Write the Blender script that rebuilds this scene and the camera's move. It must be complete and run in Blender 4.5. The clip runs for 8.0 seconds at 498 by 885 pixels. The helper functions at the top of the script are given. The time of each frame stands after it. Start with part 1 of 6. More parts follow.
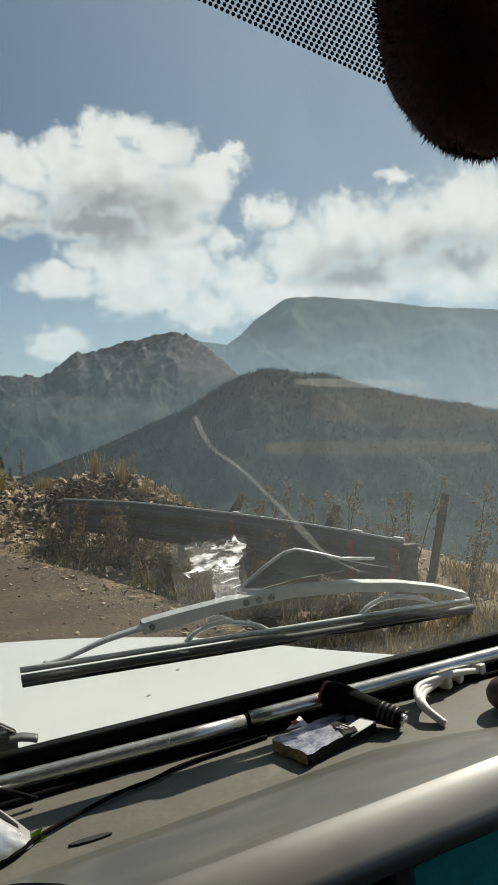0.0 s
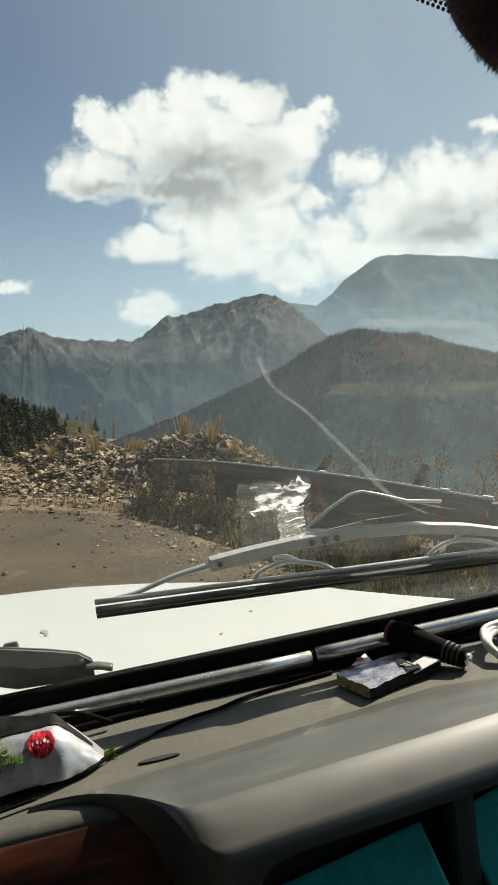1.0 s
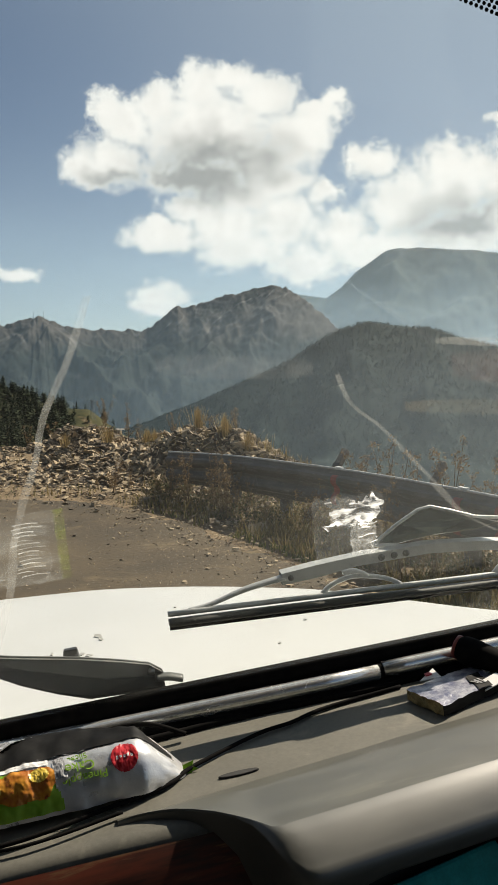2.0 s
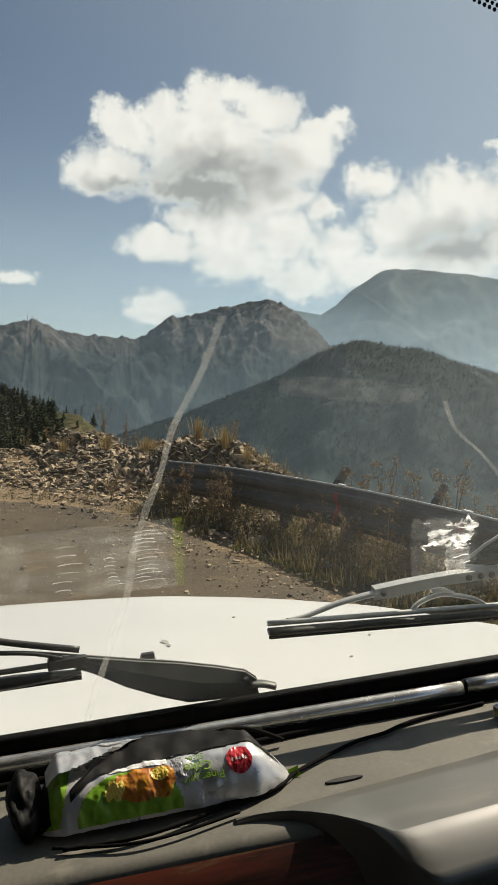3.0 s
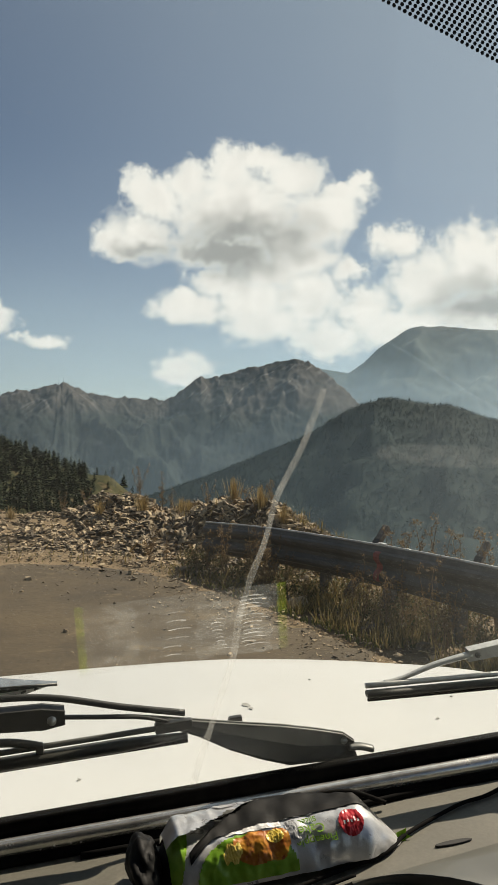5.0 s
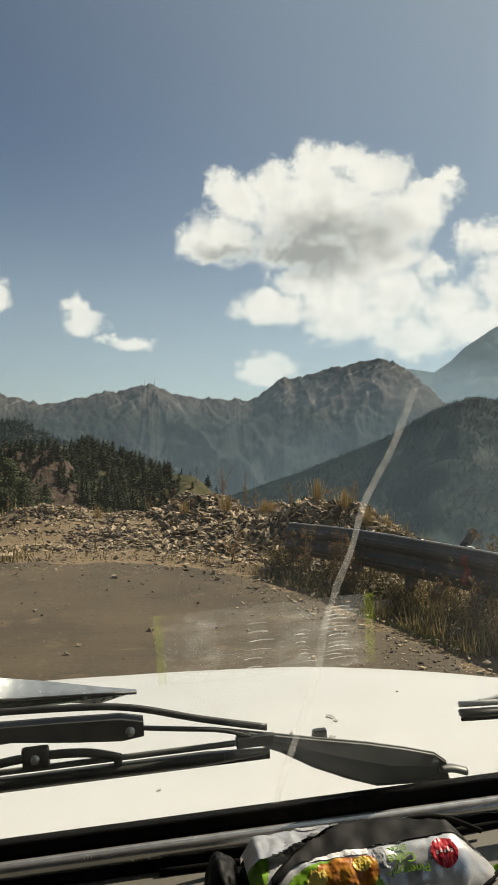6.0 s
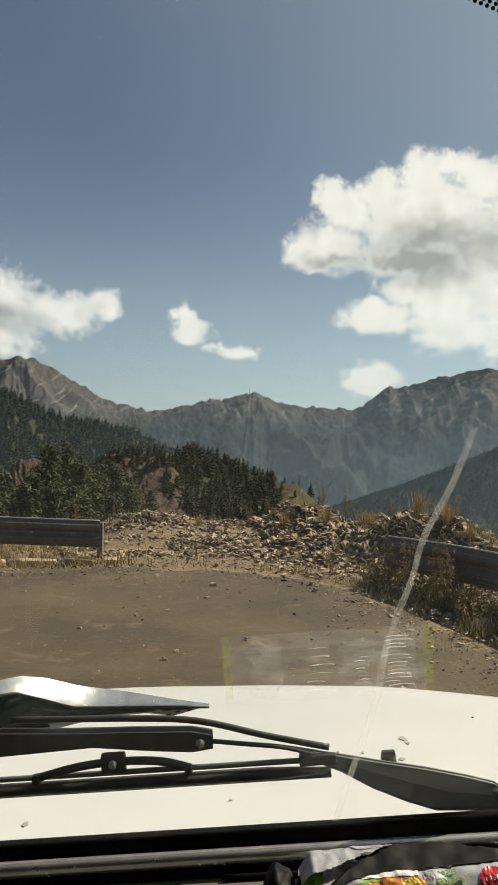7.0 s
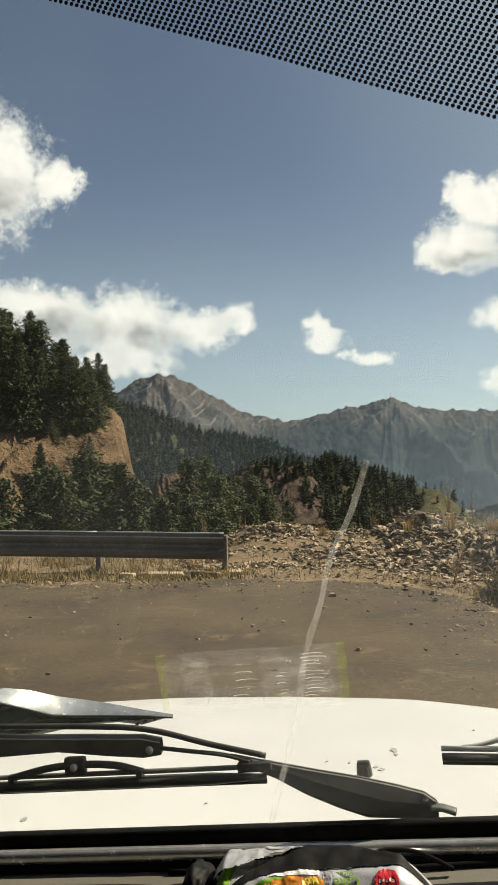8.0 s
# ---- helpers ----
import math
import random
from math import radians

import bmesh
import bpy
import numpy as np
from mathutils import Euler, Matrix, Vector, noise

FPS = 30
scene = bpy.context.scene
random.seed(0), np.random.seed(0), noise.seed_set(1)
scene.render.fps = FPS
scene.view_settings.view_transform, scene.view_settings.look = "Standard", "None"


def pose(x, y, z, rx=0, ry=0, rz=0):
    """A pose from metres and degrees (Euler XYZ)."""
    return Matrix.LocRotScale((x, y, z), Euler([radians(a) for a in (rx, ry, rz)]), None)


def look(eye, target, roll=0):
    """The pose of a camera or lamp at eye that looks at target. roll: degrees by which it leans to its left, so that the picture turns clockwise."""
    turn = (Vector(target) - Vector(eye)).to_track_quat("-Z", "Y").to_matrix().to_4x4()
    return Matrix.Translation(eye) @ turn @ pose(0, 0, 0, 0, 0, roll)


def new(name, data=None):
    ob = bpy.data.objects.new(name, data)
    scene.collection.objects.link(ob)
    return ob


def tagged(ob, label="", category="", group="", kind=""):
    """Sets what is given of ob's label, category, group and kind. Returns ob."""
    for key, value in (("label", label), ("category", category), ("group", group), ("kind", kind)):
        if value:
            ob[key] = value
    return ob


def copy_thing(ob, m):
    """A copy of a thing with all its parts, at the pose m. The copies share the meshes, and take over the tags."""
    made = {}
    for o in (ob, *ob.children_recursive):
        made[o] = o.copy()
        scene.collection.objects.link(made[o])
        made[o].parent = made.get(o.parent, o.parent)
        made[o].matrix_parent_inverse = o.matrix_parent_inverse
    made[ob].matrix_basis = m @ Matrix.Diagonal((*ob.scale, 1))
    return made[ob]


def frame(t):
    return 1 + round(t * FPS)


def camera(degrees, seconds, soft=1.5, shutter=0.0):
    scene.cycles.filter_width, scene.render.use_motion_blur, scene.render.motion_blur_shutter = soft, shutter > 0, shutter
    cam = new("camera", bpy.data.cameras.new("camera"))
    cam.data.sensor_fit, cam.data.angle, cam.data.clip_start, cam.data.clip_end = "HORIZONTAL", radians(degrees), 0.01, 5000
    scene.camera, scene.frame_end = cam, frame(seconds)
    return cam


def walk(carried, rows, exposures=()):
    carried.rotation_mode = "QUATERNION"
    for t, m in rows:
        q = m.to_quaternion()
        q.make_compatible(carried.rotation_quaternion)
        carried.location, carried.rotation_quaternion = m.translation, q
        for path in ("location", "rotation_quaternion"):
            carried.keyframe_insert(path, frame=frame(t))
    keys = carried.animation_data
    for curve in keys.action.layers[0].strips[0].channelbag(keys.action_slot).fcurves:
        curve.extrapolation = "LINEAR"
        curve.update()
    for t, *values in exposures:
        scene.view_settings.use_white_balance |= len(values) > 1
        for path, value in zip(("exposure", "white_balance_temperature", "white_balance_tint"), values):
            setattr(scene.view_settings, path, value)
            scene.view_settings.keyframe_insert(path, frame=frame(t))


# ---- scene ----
# seconds, place, then yaw (left), pitch (up) and lean in degrees
PATH = [
    (0.0, 0.221, -0.028, 1.519, -29.75, -2.39, -1.57),
    (0.5, 0.257, -0.054, 1.517, -26.04, -3.09, -2.60),
    (1.0, 0.239, -0.057, 1.495, -23.54, -4.77, -2.27),
    (1.5, 0.211, -0.061, 1.506, -22.87, -5.11, -1.82),
    (2.0, 0.167, -0.027, 1.525, -22.98, -5.32, -1.45),
    (3.5, -0.031, -0.007, 1.541, -23.78, -3.56, 2.07),
    (4.0, -0.044, -0.017, 1.553, -22.92, -1.89, 1.10),
    (5.5, -0.079, -0.006, 1.542, -20.03, -0.39, 0.15),
    (6.0, -0.057, 0.029, 1.547, -16.04, -0.46, 0.31),
    (6.5, -0.062, 0.000, 1.561, -11.90, 0.24, 0.89),
    (7.0, -0.031, -0.037, 1.577, -8.99, 0.04, 1.23),
    (7.5, 0.084, -0.075, 1.582, -5.31, -0.10, 0.31),
    (8.0, 0.225, -0.158, 1.611, 0.38, 0.63, -1.04),
]
cam = camera(33.0, 8.0)


def aimed(x, y, z, yaw, pitch, lean):
    a, b = radians(yaw), radians(pitch)
    return look((x, y, z), (x - math.sin(a) * math.cos(b), y + math.cos(a) * math.cos(b), z + math.sin(b)), lean)


walk(cam, [(t, aimed(*row)) for t, *row in PATH], [(0.0, 0.1, 6850, 7), (0.5, 0.28, 6950, 7.5), (1.0, 0.38, 7100, 7.5), (2.0, 0.36, 7250, 11), (3.5, 0.22, 7400, 11), (6.5, 0.27, 7550, 10), (7.4, 0.30, 7600, 9.5), (8.0, 0.44, 7650, 10)])


# ---- light ----
SUN_TURN, SUN_HEIGHT = 68.0, 44.0   # degrees to the right of +y, degrees up
scene.view_settings.exposure = 0.0

SUN_DIR = Vector((math.sin(radians(SUN_TURN)) * math.cos(radians(SUN_HEIGHT)),
                  math.cos(radians(SUN_TURN)) * math.cos(radians(SUN_HEIGHT)), math.sin(radians(SUN_HEIGHT))))
sun_data = bpy.data.lights.new("sun", "SUN")
sun_data.energy, sun_data.angle, sun_data.color = 5.0, radians(0.53), (1.0, 0.95, 0.86)
sun = new("sun", sun_data)
sun.matrix_basis = look(SUN_DIR * 50, (0, 0, 0))


class Tree:
    """A short way to write node trees."""

    def __init__(self, nt):
        self.nt = nt
        nt.nodes.clear()

    def put(self, kind, *ins):
        n = self.nt.nodes.new(kind)
        for i, v in enumerate(ins):
            self.feed(n, i, v)
        return n

    def feed(self, n, key, v):
        if v is None:
            return
        if isinstance(v, bpy.types.NodeSocket):
            self.nt.links.new(v, n.inputs[key])
        elif isinstance(v, bpy.types.Node):
            self.nt.links.new(v.outputs[0], n.inputs[key])
        else:
            if isinstance(v, tuple) and len(v) == 3 and n.inputs[key].type == "RGBA":
                v = (*v, 1)
            n.inputs[key].default_value = v

    def math(self, op, a, b=None, c=None, clamp=False):
        n = self.put("ShaderNodeMath", a, b, c)
        n.operation, n.use_clamp = op, clamp
        return n.outputs[0]

    def vec(self, op, a, b=None):
        n = self.put("ShaderNodeVectorMath", a, b)
        n.operation = op
        return n.outputs["Value"] if op in ("LENGTH", "DOT_PRODUCT", "DISTANCE") else n.outputs[0]

    def noise(self, vector, scale, detail=4.0, rough=0.55, warp=0.0, colour=False):
        n = self.put("ShaderNodeTexNoise")
        self.feed(n, "Vector", vector)
        self.feed(n, "Scale", scale)
        self.feed(n, "Detail", detail)
        self.feed(n, "Roughness", rough)
        self.feed(n, "Distortion", warp)
        return n.outputs["Color" if colour else 0]

    def ramp(self, fac, lo, hi, a=0.0, b=1.0):
        n = self.put("ShaderNodeMapRange", fac, lo, hi, a, b)
        n.interpolation_type = "SMOOTHSTEP"
        return n.outputs[0]

    def mix(self, fac, a, b):
        n = self.put("ShaderNodeMix")
        n.data_type = "RGBA"
        self.feed(n, 0, fac)
        self.feed(n, 6, a)
        self.feed(n, 7, b)
        return n.outputs[2]


# clouds: bearing to the left and height in degrees, half width, half height
HEAP = [(-20.8, 15.0, 6.0, 3.2), (-15.6, 15.7, 2.3, 1.9), (-14.2, 13.2, 2.7, 1.8), (-12.7, 12.5, 1.6, 1.2), (-20.6, 17.5, 2.2, 1.5), (-24.6, 17.1, 2.4, 1.7), (-17.6, 16.9, 1.8, 1.4),
        (-28.0, 16.2, 2.4, 1.1), (-26.3, 14.4, 2.4, 2.2), (-20.0, 12.5, 5.2, 1.6), (-17.5, 8.6, 3.2, 1.2), (-22.0, 9.2, 4.2, 2.0), (-19.8, 10.4, 2.8, 1.3), (-26.0, 9.4, 2.6, 2.3),
        (-23.0, 7.6, 4.2, 1.4), (-28.4, 11.2, 1.4, 1.0), (-29.6, 8.4, 2.2, 2.0), (-31.0, 7.2, 2.6, 1.6), (-27.0, 6.6, 3.0, 1.5), (-17.4, 4.6, 2.3, 1.2), (-29.2, 17.0, 1.2, 0.6),
        (-14.3, 16.5, 1.5, 1.3), (-22.6, 11.0, 4.4, 1.7), (-25.6, 11.6, 2.4, 1.6), (-22.6, 18.0, 2.6, 1.1), (-24.2, 13.0, 2.6, 2.0), (-27.6, 15.2, 2.2, 1.6)]
BANK = [(-31.6, 13.0, 1.8, 1.5), (-33.4, 10.2, 3.2, 2.6), (-36.6, 11.4, 3.2, 2.8), (-40.5, 11.0, 3.4, 2.8), (-45.0, 12.2, 3.6, 3.2),
        (-38.0, 8.2, 5.0, 2.0), (-44.5, 8.2, 5.0, 2.4), (-50.0, 10.0, 4.5, 4.0), (-33.0, 7.4, 3.2, 1.4), (-40.0, 14.6, 1.4, 0.6)]
DRIFT = [(17.5, 18.0, 4.6, 4.6), (13.0, 17.6, 1.8, 1.6), (24.0, 16.0, 5.0, 4.0), (14.5, 9.2, 4.4, 2.2), (8.6, 8.4, 4.2, 3.0), (3.8, 8.4, 3.0, 1.7),
         (0.9, 9.0, 1.6, 1.0), (20.0, 8.4, 5.0, 2.6), (9.0, 6.0, 4.0, 1.2), (-4.5, 8.1, 1.0, 1.2), (-4.9, 7.2, 1.7, 0.8), (-7.8, 6.25, 2.0, 0.45)]
DUSK = [(-20.4, 12.5, 5.2, 2.0), (-21.4, 13.4, 4.2, 1.8), (-14.6, 12.2, 2.2, 0.8), (-37.0, 9.0, 3.4, 1.5), (-43.5, 9.6, 4.0, 1.6),
        (13.0, 8.2, 4.0, 1.2), (18.0, 16.0, 3.4, 1.6), (6.6, 7.6, 2.0, 1.0)]


def make_world():
    world = bpy.data.worlds.new("sky")
    scene.world = world
    world.use_nodes = True
    t = Tree(world.node_tree)
    sky = t.put("ShaderNodeTexSky")
    sky.sky_type, sky.sun_disc = "NISHITA", False
    sky.sun_elevation, sky.sun_rotation = radians(SUN_HEIGHT), radians(SUN_TURN)
    sky.altitude, sky.air_density, sky.dust_density, sky.ozone_density = 2600.0, 1.0, 0.9, 1.6
    way = t.put("ShaderNodeTexCoord").outputs["Generated"]
    sep = t.put("ShaderNodeSeparateXYZ", way)
    deg = 57.29578
    bearing = t.math("MULTIPLY", t.math("ARCTAN2", t.math("MULTIPLY", sep.outputs[0], -1.0), sep.outputs[1]), deg)
    height = t.math("MULTIPLY", t.math("ARCSINE", sep.outputs[2]), deg)
    at = t.put("ShaderNodeCombineXYZ", bearing, height, 0.0).outputs[0]
    wob = t.vec("SUBTRACT", t.noise(at, 0.16, 3.0, 0.6, colour=True), (0.5, 0.5, 0.5))
    puff = t.vec("SUBTRACT", t.noise(at, 0.62, 5.0, 0.62, colour=True), (0.5, 0.5, 0.5))
    p = t.vec("ADD", at, t.vec("MULTIPLY", wob, (3.0, 2.0, 0.0)))
    p = t.vec("ADD", p, t.vec("MULTIPLY", puff, (2.4, 2.0, 0.0)))

    def nearest(rows):
        best = None
        for a, e, ra, re in rows:
            d = t.vec("LENGTH", t.vec("MULTIPLY", t.vec("SUBTRACT", p, (a, e, 0)), (1 / ra, 1 / re, 0)))
            best = d if best is None else t.math("SMOOTH_MIN", best, d, 0.25)
        return best

    near = t.math("MINIMUM", t.math("MINIMUM", nearest(HEAP), nearest(BANK)), nearest(DRIFT))
    fine = t.noise(at, 0.95, 6.0, 0.56)
    body = t.math("ADD", t.math("SUBTRACT", 1.0, near), t.math("MULTIPLY", t.math("SUBTRACT", fine, 0.5), 0.85))
    body = t.math("ADD", body, t.math("MULTIPLY", t.math("SUBTRACT", t.noise(at, 2.4, 6.0, 0.66), 0.5), 0.62))
    cover = t.ramp(body, -0.14, 0.46)
    # billows: lit where the cloud thins towards the sun
    there = t.vec("ADD", p, (-0.8, 0.7, 0.0))
    billow = t.math("SUBTRACT", t.noise(p, 0.30, 4.0, 0.5), t.noise(there, 0.30, 4.0, 0.5))
    grey = t.ramp(t.math("ADD", nearest(DUSK), t.math("MULTIPLY", t.math("SUBTRACT", t.noise(at, 0.5, 4.0, 0.6), 0.5), 0.40)), 0.30, 1.50)
    thick = t.ramp(body, 0.05, 0.7)
    tone = t.math("ADD", t.math("MULTIPLY", grey, 0.86), t.math("MULTIPLY", billow, 0.9), clamp=True)
    lit = t.mix(t.math("ADD", tone, 0.10, clamp=True), (0.26, 0.292, 0.315), (0.77, 0.80, 0.83))
    veil = t.ramp(height, -2.0, 20.0, 0.33, 0.04)
    base = t.put("ShaderNodeBackground", sky.outputs[0], 0.060)
    cloud = t.put("ShaderNodeBackground", t.mix(thick, (0.64, 0.70, 0.74), lit), 1.0)
    haze = t.put("ShaderNodeBackground", (0.48, 0.59, 0.66), 1.0)
    # the air glows round the sun
    near_sun = t.vec("DOT_PRODUCT", way, tuple(SUN_DIR))
    veil = t.math("ADD", veil, t.ramp(near_sun, 0.45, 1.10, 0.0, 0.50), clamp=True)
    both = t.put("ShaderNodeMixShader", veil, base.outputs[0], haze.outputs[0])
    both = t.put("ShaderNodeMixShader", cover, both.outputs[0], cloud.outputs[0])
    t.put("ShaderNodeOutputWorld", both.outputs[0])


make_world()


# ---- materials ----
def material(name, colours, scale=1.0, rough=0.7, metal=0.0, bump=0.0, fine=8.0, spread=(0.35, 0.65), per=0.0, island=0.0, gloss_noise=0.0,
             stretch=(1, 1, 1), depth=0.01, coat=0.0, spec=0.5, through_light=0.0):
    """A rough surface whose colour wanders between two tones at two scales, with bump."""
    m = bpy.data.materials.new(name)
    m.use_nodes = True
    t = Tree(m.node_tree)
    at = t.vec("MULTIPLY", t.put("ShaderNodeTexCoord").outputs["Object"], tuple(stretch))
    big = t.noise(at, scale, 5.0, 0.6)
    small = t.noise(at, scale * fine, 4.0, 0.6)
    f = t.math("ADD", t.math("MULTIPLY", big, 0.62), t.math("MULTIPLY", small, 0.38))
    if per:
        f = t.math("ADD", f, t.math("MULTIPLY", t.math("SUBTRACT", t.put("ShaderNodeObjectInfo").outputs["Random"], 0.5), per))
    if island:
        f = t.math("ADD", f, t.math("MULTIPLY", t.math("SUBTRACT", t.put("ShaderNodeNewGeometry").outputs["Random Per Island"], 0.5), island))
    colour = t.mix(t.ramp(f, *spread), colours[0], colours[1])
    if len(colours) > 2:
        colour = t.mix(t.ramp(t.noise(at, scale * 2.7, 5.0, 0.65, 0.4), 0.56, 0.7), colour, colours[2])
    b = t.put("ShaderNodeBsdfPrincipled")
    t.feed(b, "Base Color", colour)
    t.feed(b, "Metallic", metal)
    t.feed(b, "Specular IOR Level", spec)
    t.feed(b, "Coat Weight", coat)
    t.feed(b, "Roughness", t.math("ADD", rough, t.math("MULTIPLY", t.math("SUBTRACT", small, 0.5), gloss_noise)) if gloss_noise else rough)
    if bump:
        n = t.put("ShaderNodeBump")
        t.feed(n, "Strength", bump)
        t.feed(n, "Distance", depth)
        t.feed(n, "Height", f)
        t.feed(b, "Normal", n.outputs[0])
    out = b.outputs[0]
    if through_light:
        tr = t.put("ShaderNodeBsdfTranslucent", colour)
        out = t.put("ShaderNodeMixShader", through_light, out, tr.outputs[0]).outputs[0]
    t.put("ShaderNodeOutputMaterial", out)
    return m


def mountain_material(name, wood, stone, line, spread, scale, streak, relief=0.3):
    """Forest below and bare stone above, parted by a ragged line, with pale gullies of scree running downhill."""
    m = bpy.data.materials.new(name)
    m.use_nodes = True
    t = Tree(m.node_tree)
    at = t.put("ShaderNodeTexCoord").outputs["Object"]
    sep = t.put("ShaderNodeSeparateXYZ", at)
    z = sep.outputs[2]
    side = t.math("MULTIPLY", t.math("ARCTAN2", sep.outputs[0], sep.outputs[1]), 57.29578)
    patch = t.noise(at, scale, 6.0, 0.62)
    grain = t.noise(at, scale * 7, 6.0, 0.68)
    bend = t.math("MULTIPLY", t.math("SUBTRACT", t.noise(at, scale * 0.8, 3.0, 0.5), 0.5), 6.0)
    way = t.math("MULTIPLY", t.math("MAXIMUM", t.math("MINIMUM", t.math("SUBTRACT", side, 9.2), 1.0), -1.0), t.math("MAXIMUM", t.math("MINIMUM", t.math("SUBTRACT", 14.6, side), 1.0), -1.0))
    slant = t.math("MULTIPLY", t.math("MULTIPLY", z, 0.021), way)
    run = t.put("ShaderNodeCombineXYZ", t.math("ADD", t.math("ADD", side, slant), bend), t.math("MULTIPLY", z, scale * 2.4), 0.0).outputs[0]
    long = t.noise(run, 0.9, 5.0, 0.66)
    up = t.math("ADD", z, t.math("MULTIPLY", t.math("SUBTRACT", patch, 0.5), spread * 3.2))
    up = t.math("ADD", up, t.math("MULTIPLY", t.math("SUBTRACT", long, 0.5), spread * 2.4))
    bare = t.ramp(up, line - spread, line + spread)
    scree = t.ramp(t.noise(run, 1.9, 6.0, 0.68), 0.56, 0.64)
    green = t.mix(t.ramp(grain, 0.3, 0.7), tuple(c * 0.84 for c in wood), tuple(c * 1.16 for c in wood))
    green = t.mix(t.math("MULTIPLY", t.ramp(patch, 0.56, 0.64), t.math("MULTIPLY", scree, streak)), green, tuple(c * 0.85 for c in stone))
    rock = t.mix(t.ramp(grain, 0.25, 0.75), tuple(c * 0.82 for c in stone), tuple(c * 1.1 for c in stone))
    rock = t.mix(t.math("MULTIPLY", t.ramp(t.noise(at, scale * 2.6, 5.0, 0.6), 0.52, 0.66), 0.65), rock, wood)
    rock = t.mix(t.math("MULTIPLY", scree, streak), rock, tuple(min(1, c * 1.9) for c in stone))
    b = t.put("ShaderNodeBsdfPrincipled")
    t.feed(b, "Base Color", t.mix(bare, green, rock))
    t.feed(b, "Roughness", 0.95)
    t.feed(b, "Specular IOR Level", 0.1)
    n = t.put("ShaderNodeBump")
    t.feed(n, "Strength", relief)
    t.feed(n, "Distance", 0.03 / scale)
    t.feed(n, "Height", t.math("ADD", grain, t.math("MULTIPLY", patch, 1.5)))
    t.feed(b, "Normal", n.outputs[0])
    t.put("ShaderNodeOutputMaterial", b.outputs[0])
    return m


def glass_material():
    """A dusty pane: clear, with a faint mirror and a thin film of dust that catches the sun; its rise to the right is
    painted glare.
    """
    m = bpy.data.materials.new("dusty_glass")
    m.use_nodes = True
    t = Tree(m.node_tree)
    at = t.put("ShaderNodeTexCoord").outputs["Object"]
    clear = t.put("ShaderNodeBsdfTransparent", (0.97, 0.985, 0.98))
    mirror = t.put("ShaderNodeBsdfGlossy")
    t.feed(mirror, "Roughness", 0.02)
    face = t.put("ShaderNodeLayerWeight", 0.5).outputs["Facing"]
    gloss = t.math("ADD", 0.018, t.math("MULTIPLY", t.math("POWER", face, 4.0), 0.30))
    body = t.put("ShaderNodeMixShader", gloss, clear.outputs[0], mirror.outputs[0])
    dust = t.put("ShaderNodeBsdfTranslucent", (0.80, 0.84, 0.82))
    x = t.put("ShaderNodeSeparateXYZ", at)
    film = t.math("ADD", 0.002, t.math("MULTIPLY", t.ramp(t.noise(at, 3.0, 5.0, 0.6), 0.35, 0.75), 0.007))
    # more film to the right mimics the glare on the sun's side
    film = t.math("ADD", film, t.ramp(x.outputs[0], -0.05, 0.52, 0.0, 0.030))
    speck = t.math("MULTIPLY", t.ramp(t.noise(at, 120.0, 2.0, 0.5), 0.72, 0.78), 0.05)
    full = t.put("ShaderNodeMixShader", t.math("ADD", film, speck), body.outputs[0], dust.outputs[0])
    t.put("ShaderNodeOutputMaterial", full.outputs[0])
    return m


ASPHALT = material("asphalt", [(0.042, 0.030, 0.0175), (0.106, 0.075, 0.040), (0.128, 0.091, 0.049)], 0.8, 0.9, bump=0.5, fine=30, depth=0.02, spread=(0.3, 0.7))
DIRT = material("dry_earth", [(0.115, 0.080, 0.045), (0.245, 0.170, 0.096), (0.135, 0.112, 0.044)], 0.55, 0.95, bump=0.7, fine=14, depth=0.05)
SHALE = material("shale", [(0.095, 0.068, 0.042), (0.45, 0.345, 0.222)], 3.0, 0.8, bump=0.5, fine=8, per=0.7, depth=0.02)
SHALE_LOOSE = material("shale_loose", [(0.085, 0.060, 0.037), (0.43, 0.325, 0.205)], 2.0, 0.8, bump=0.4, fine=9, island=0.7, depth=0.02)
GRASS = material("dry_grass", [(0.16, 0.118, 0.045), (0.33, 0.25, 0.105)], 1.0, 0.8, island=0.8, through_light=0.25)
GREEN_GRASS = material("green_grass", [(0.050, 0.064, 0.016), (0.15, 0.145, 0.038)], 1.0, 0.8, island=0.8, through_light=0.25)
WEED_STEM = material("weed_stem", [(0.12, 0.075, 0.045), (0.26, 0.18, 0.10)], 8.0, 0.85)
WEED_HEAD = material("weed_head", [(0.13, 0.085, 0.045), (0.30, 0.20, 0.10)], 6.0, 0.9, island=0.6, through_light=0.3)
BARK = material("bark", [(0.05, 0.036, 0.026), (0.13, 0.095, 0.07)], 3.0, 0.95, bump=0.6, depth=0.05)
NEEDLES = material("needles", [(0.024, 0.036, 0.016), (0.092, 0.112, 0.046)], 0.6, 0.75, island=0.6, per=0.35, through_light=0.18, spec=0.25)
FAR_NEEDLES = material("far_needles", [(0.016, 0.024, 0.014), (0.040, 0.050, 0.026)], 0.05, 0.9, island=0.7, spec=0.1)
# needles tinted blue, so the far trees carry distance haze in their colour
HAZY_NEEDLES = material("haze_blue_needles", [(0.011, 0.022, 0.020), (0.020, 0.034, 0.030)], 0.05, 0.95, island=0.7, spec=0.05)
HILL = material("wooded_slope", [(0.028, 0.034, 0.018), (0.085, 0.078, 0.036), (0.15, 0.11, 0.062)], 0.02, 0.95, bump=0.5, fine=10, depth=2.0, spec=0.1)
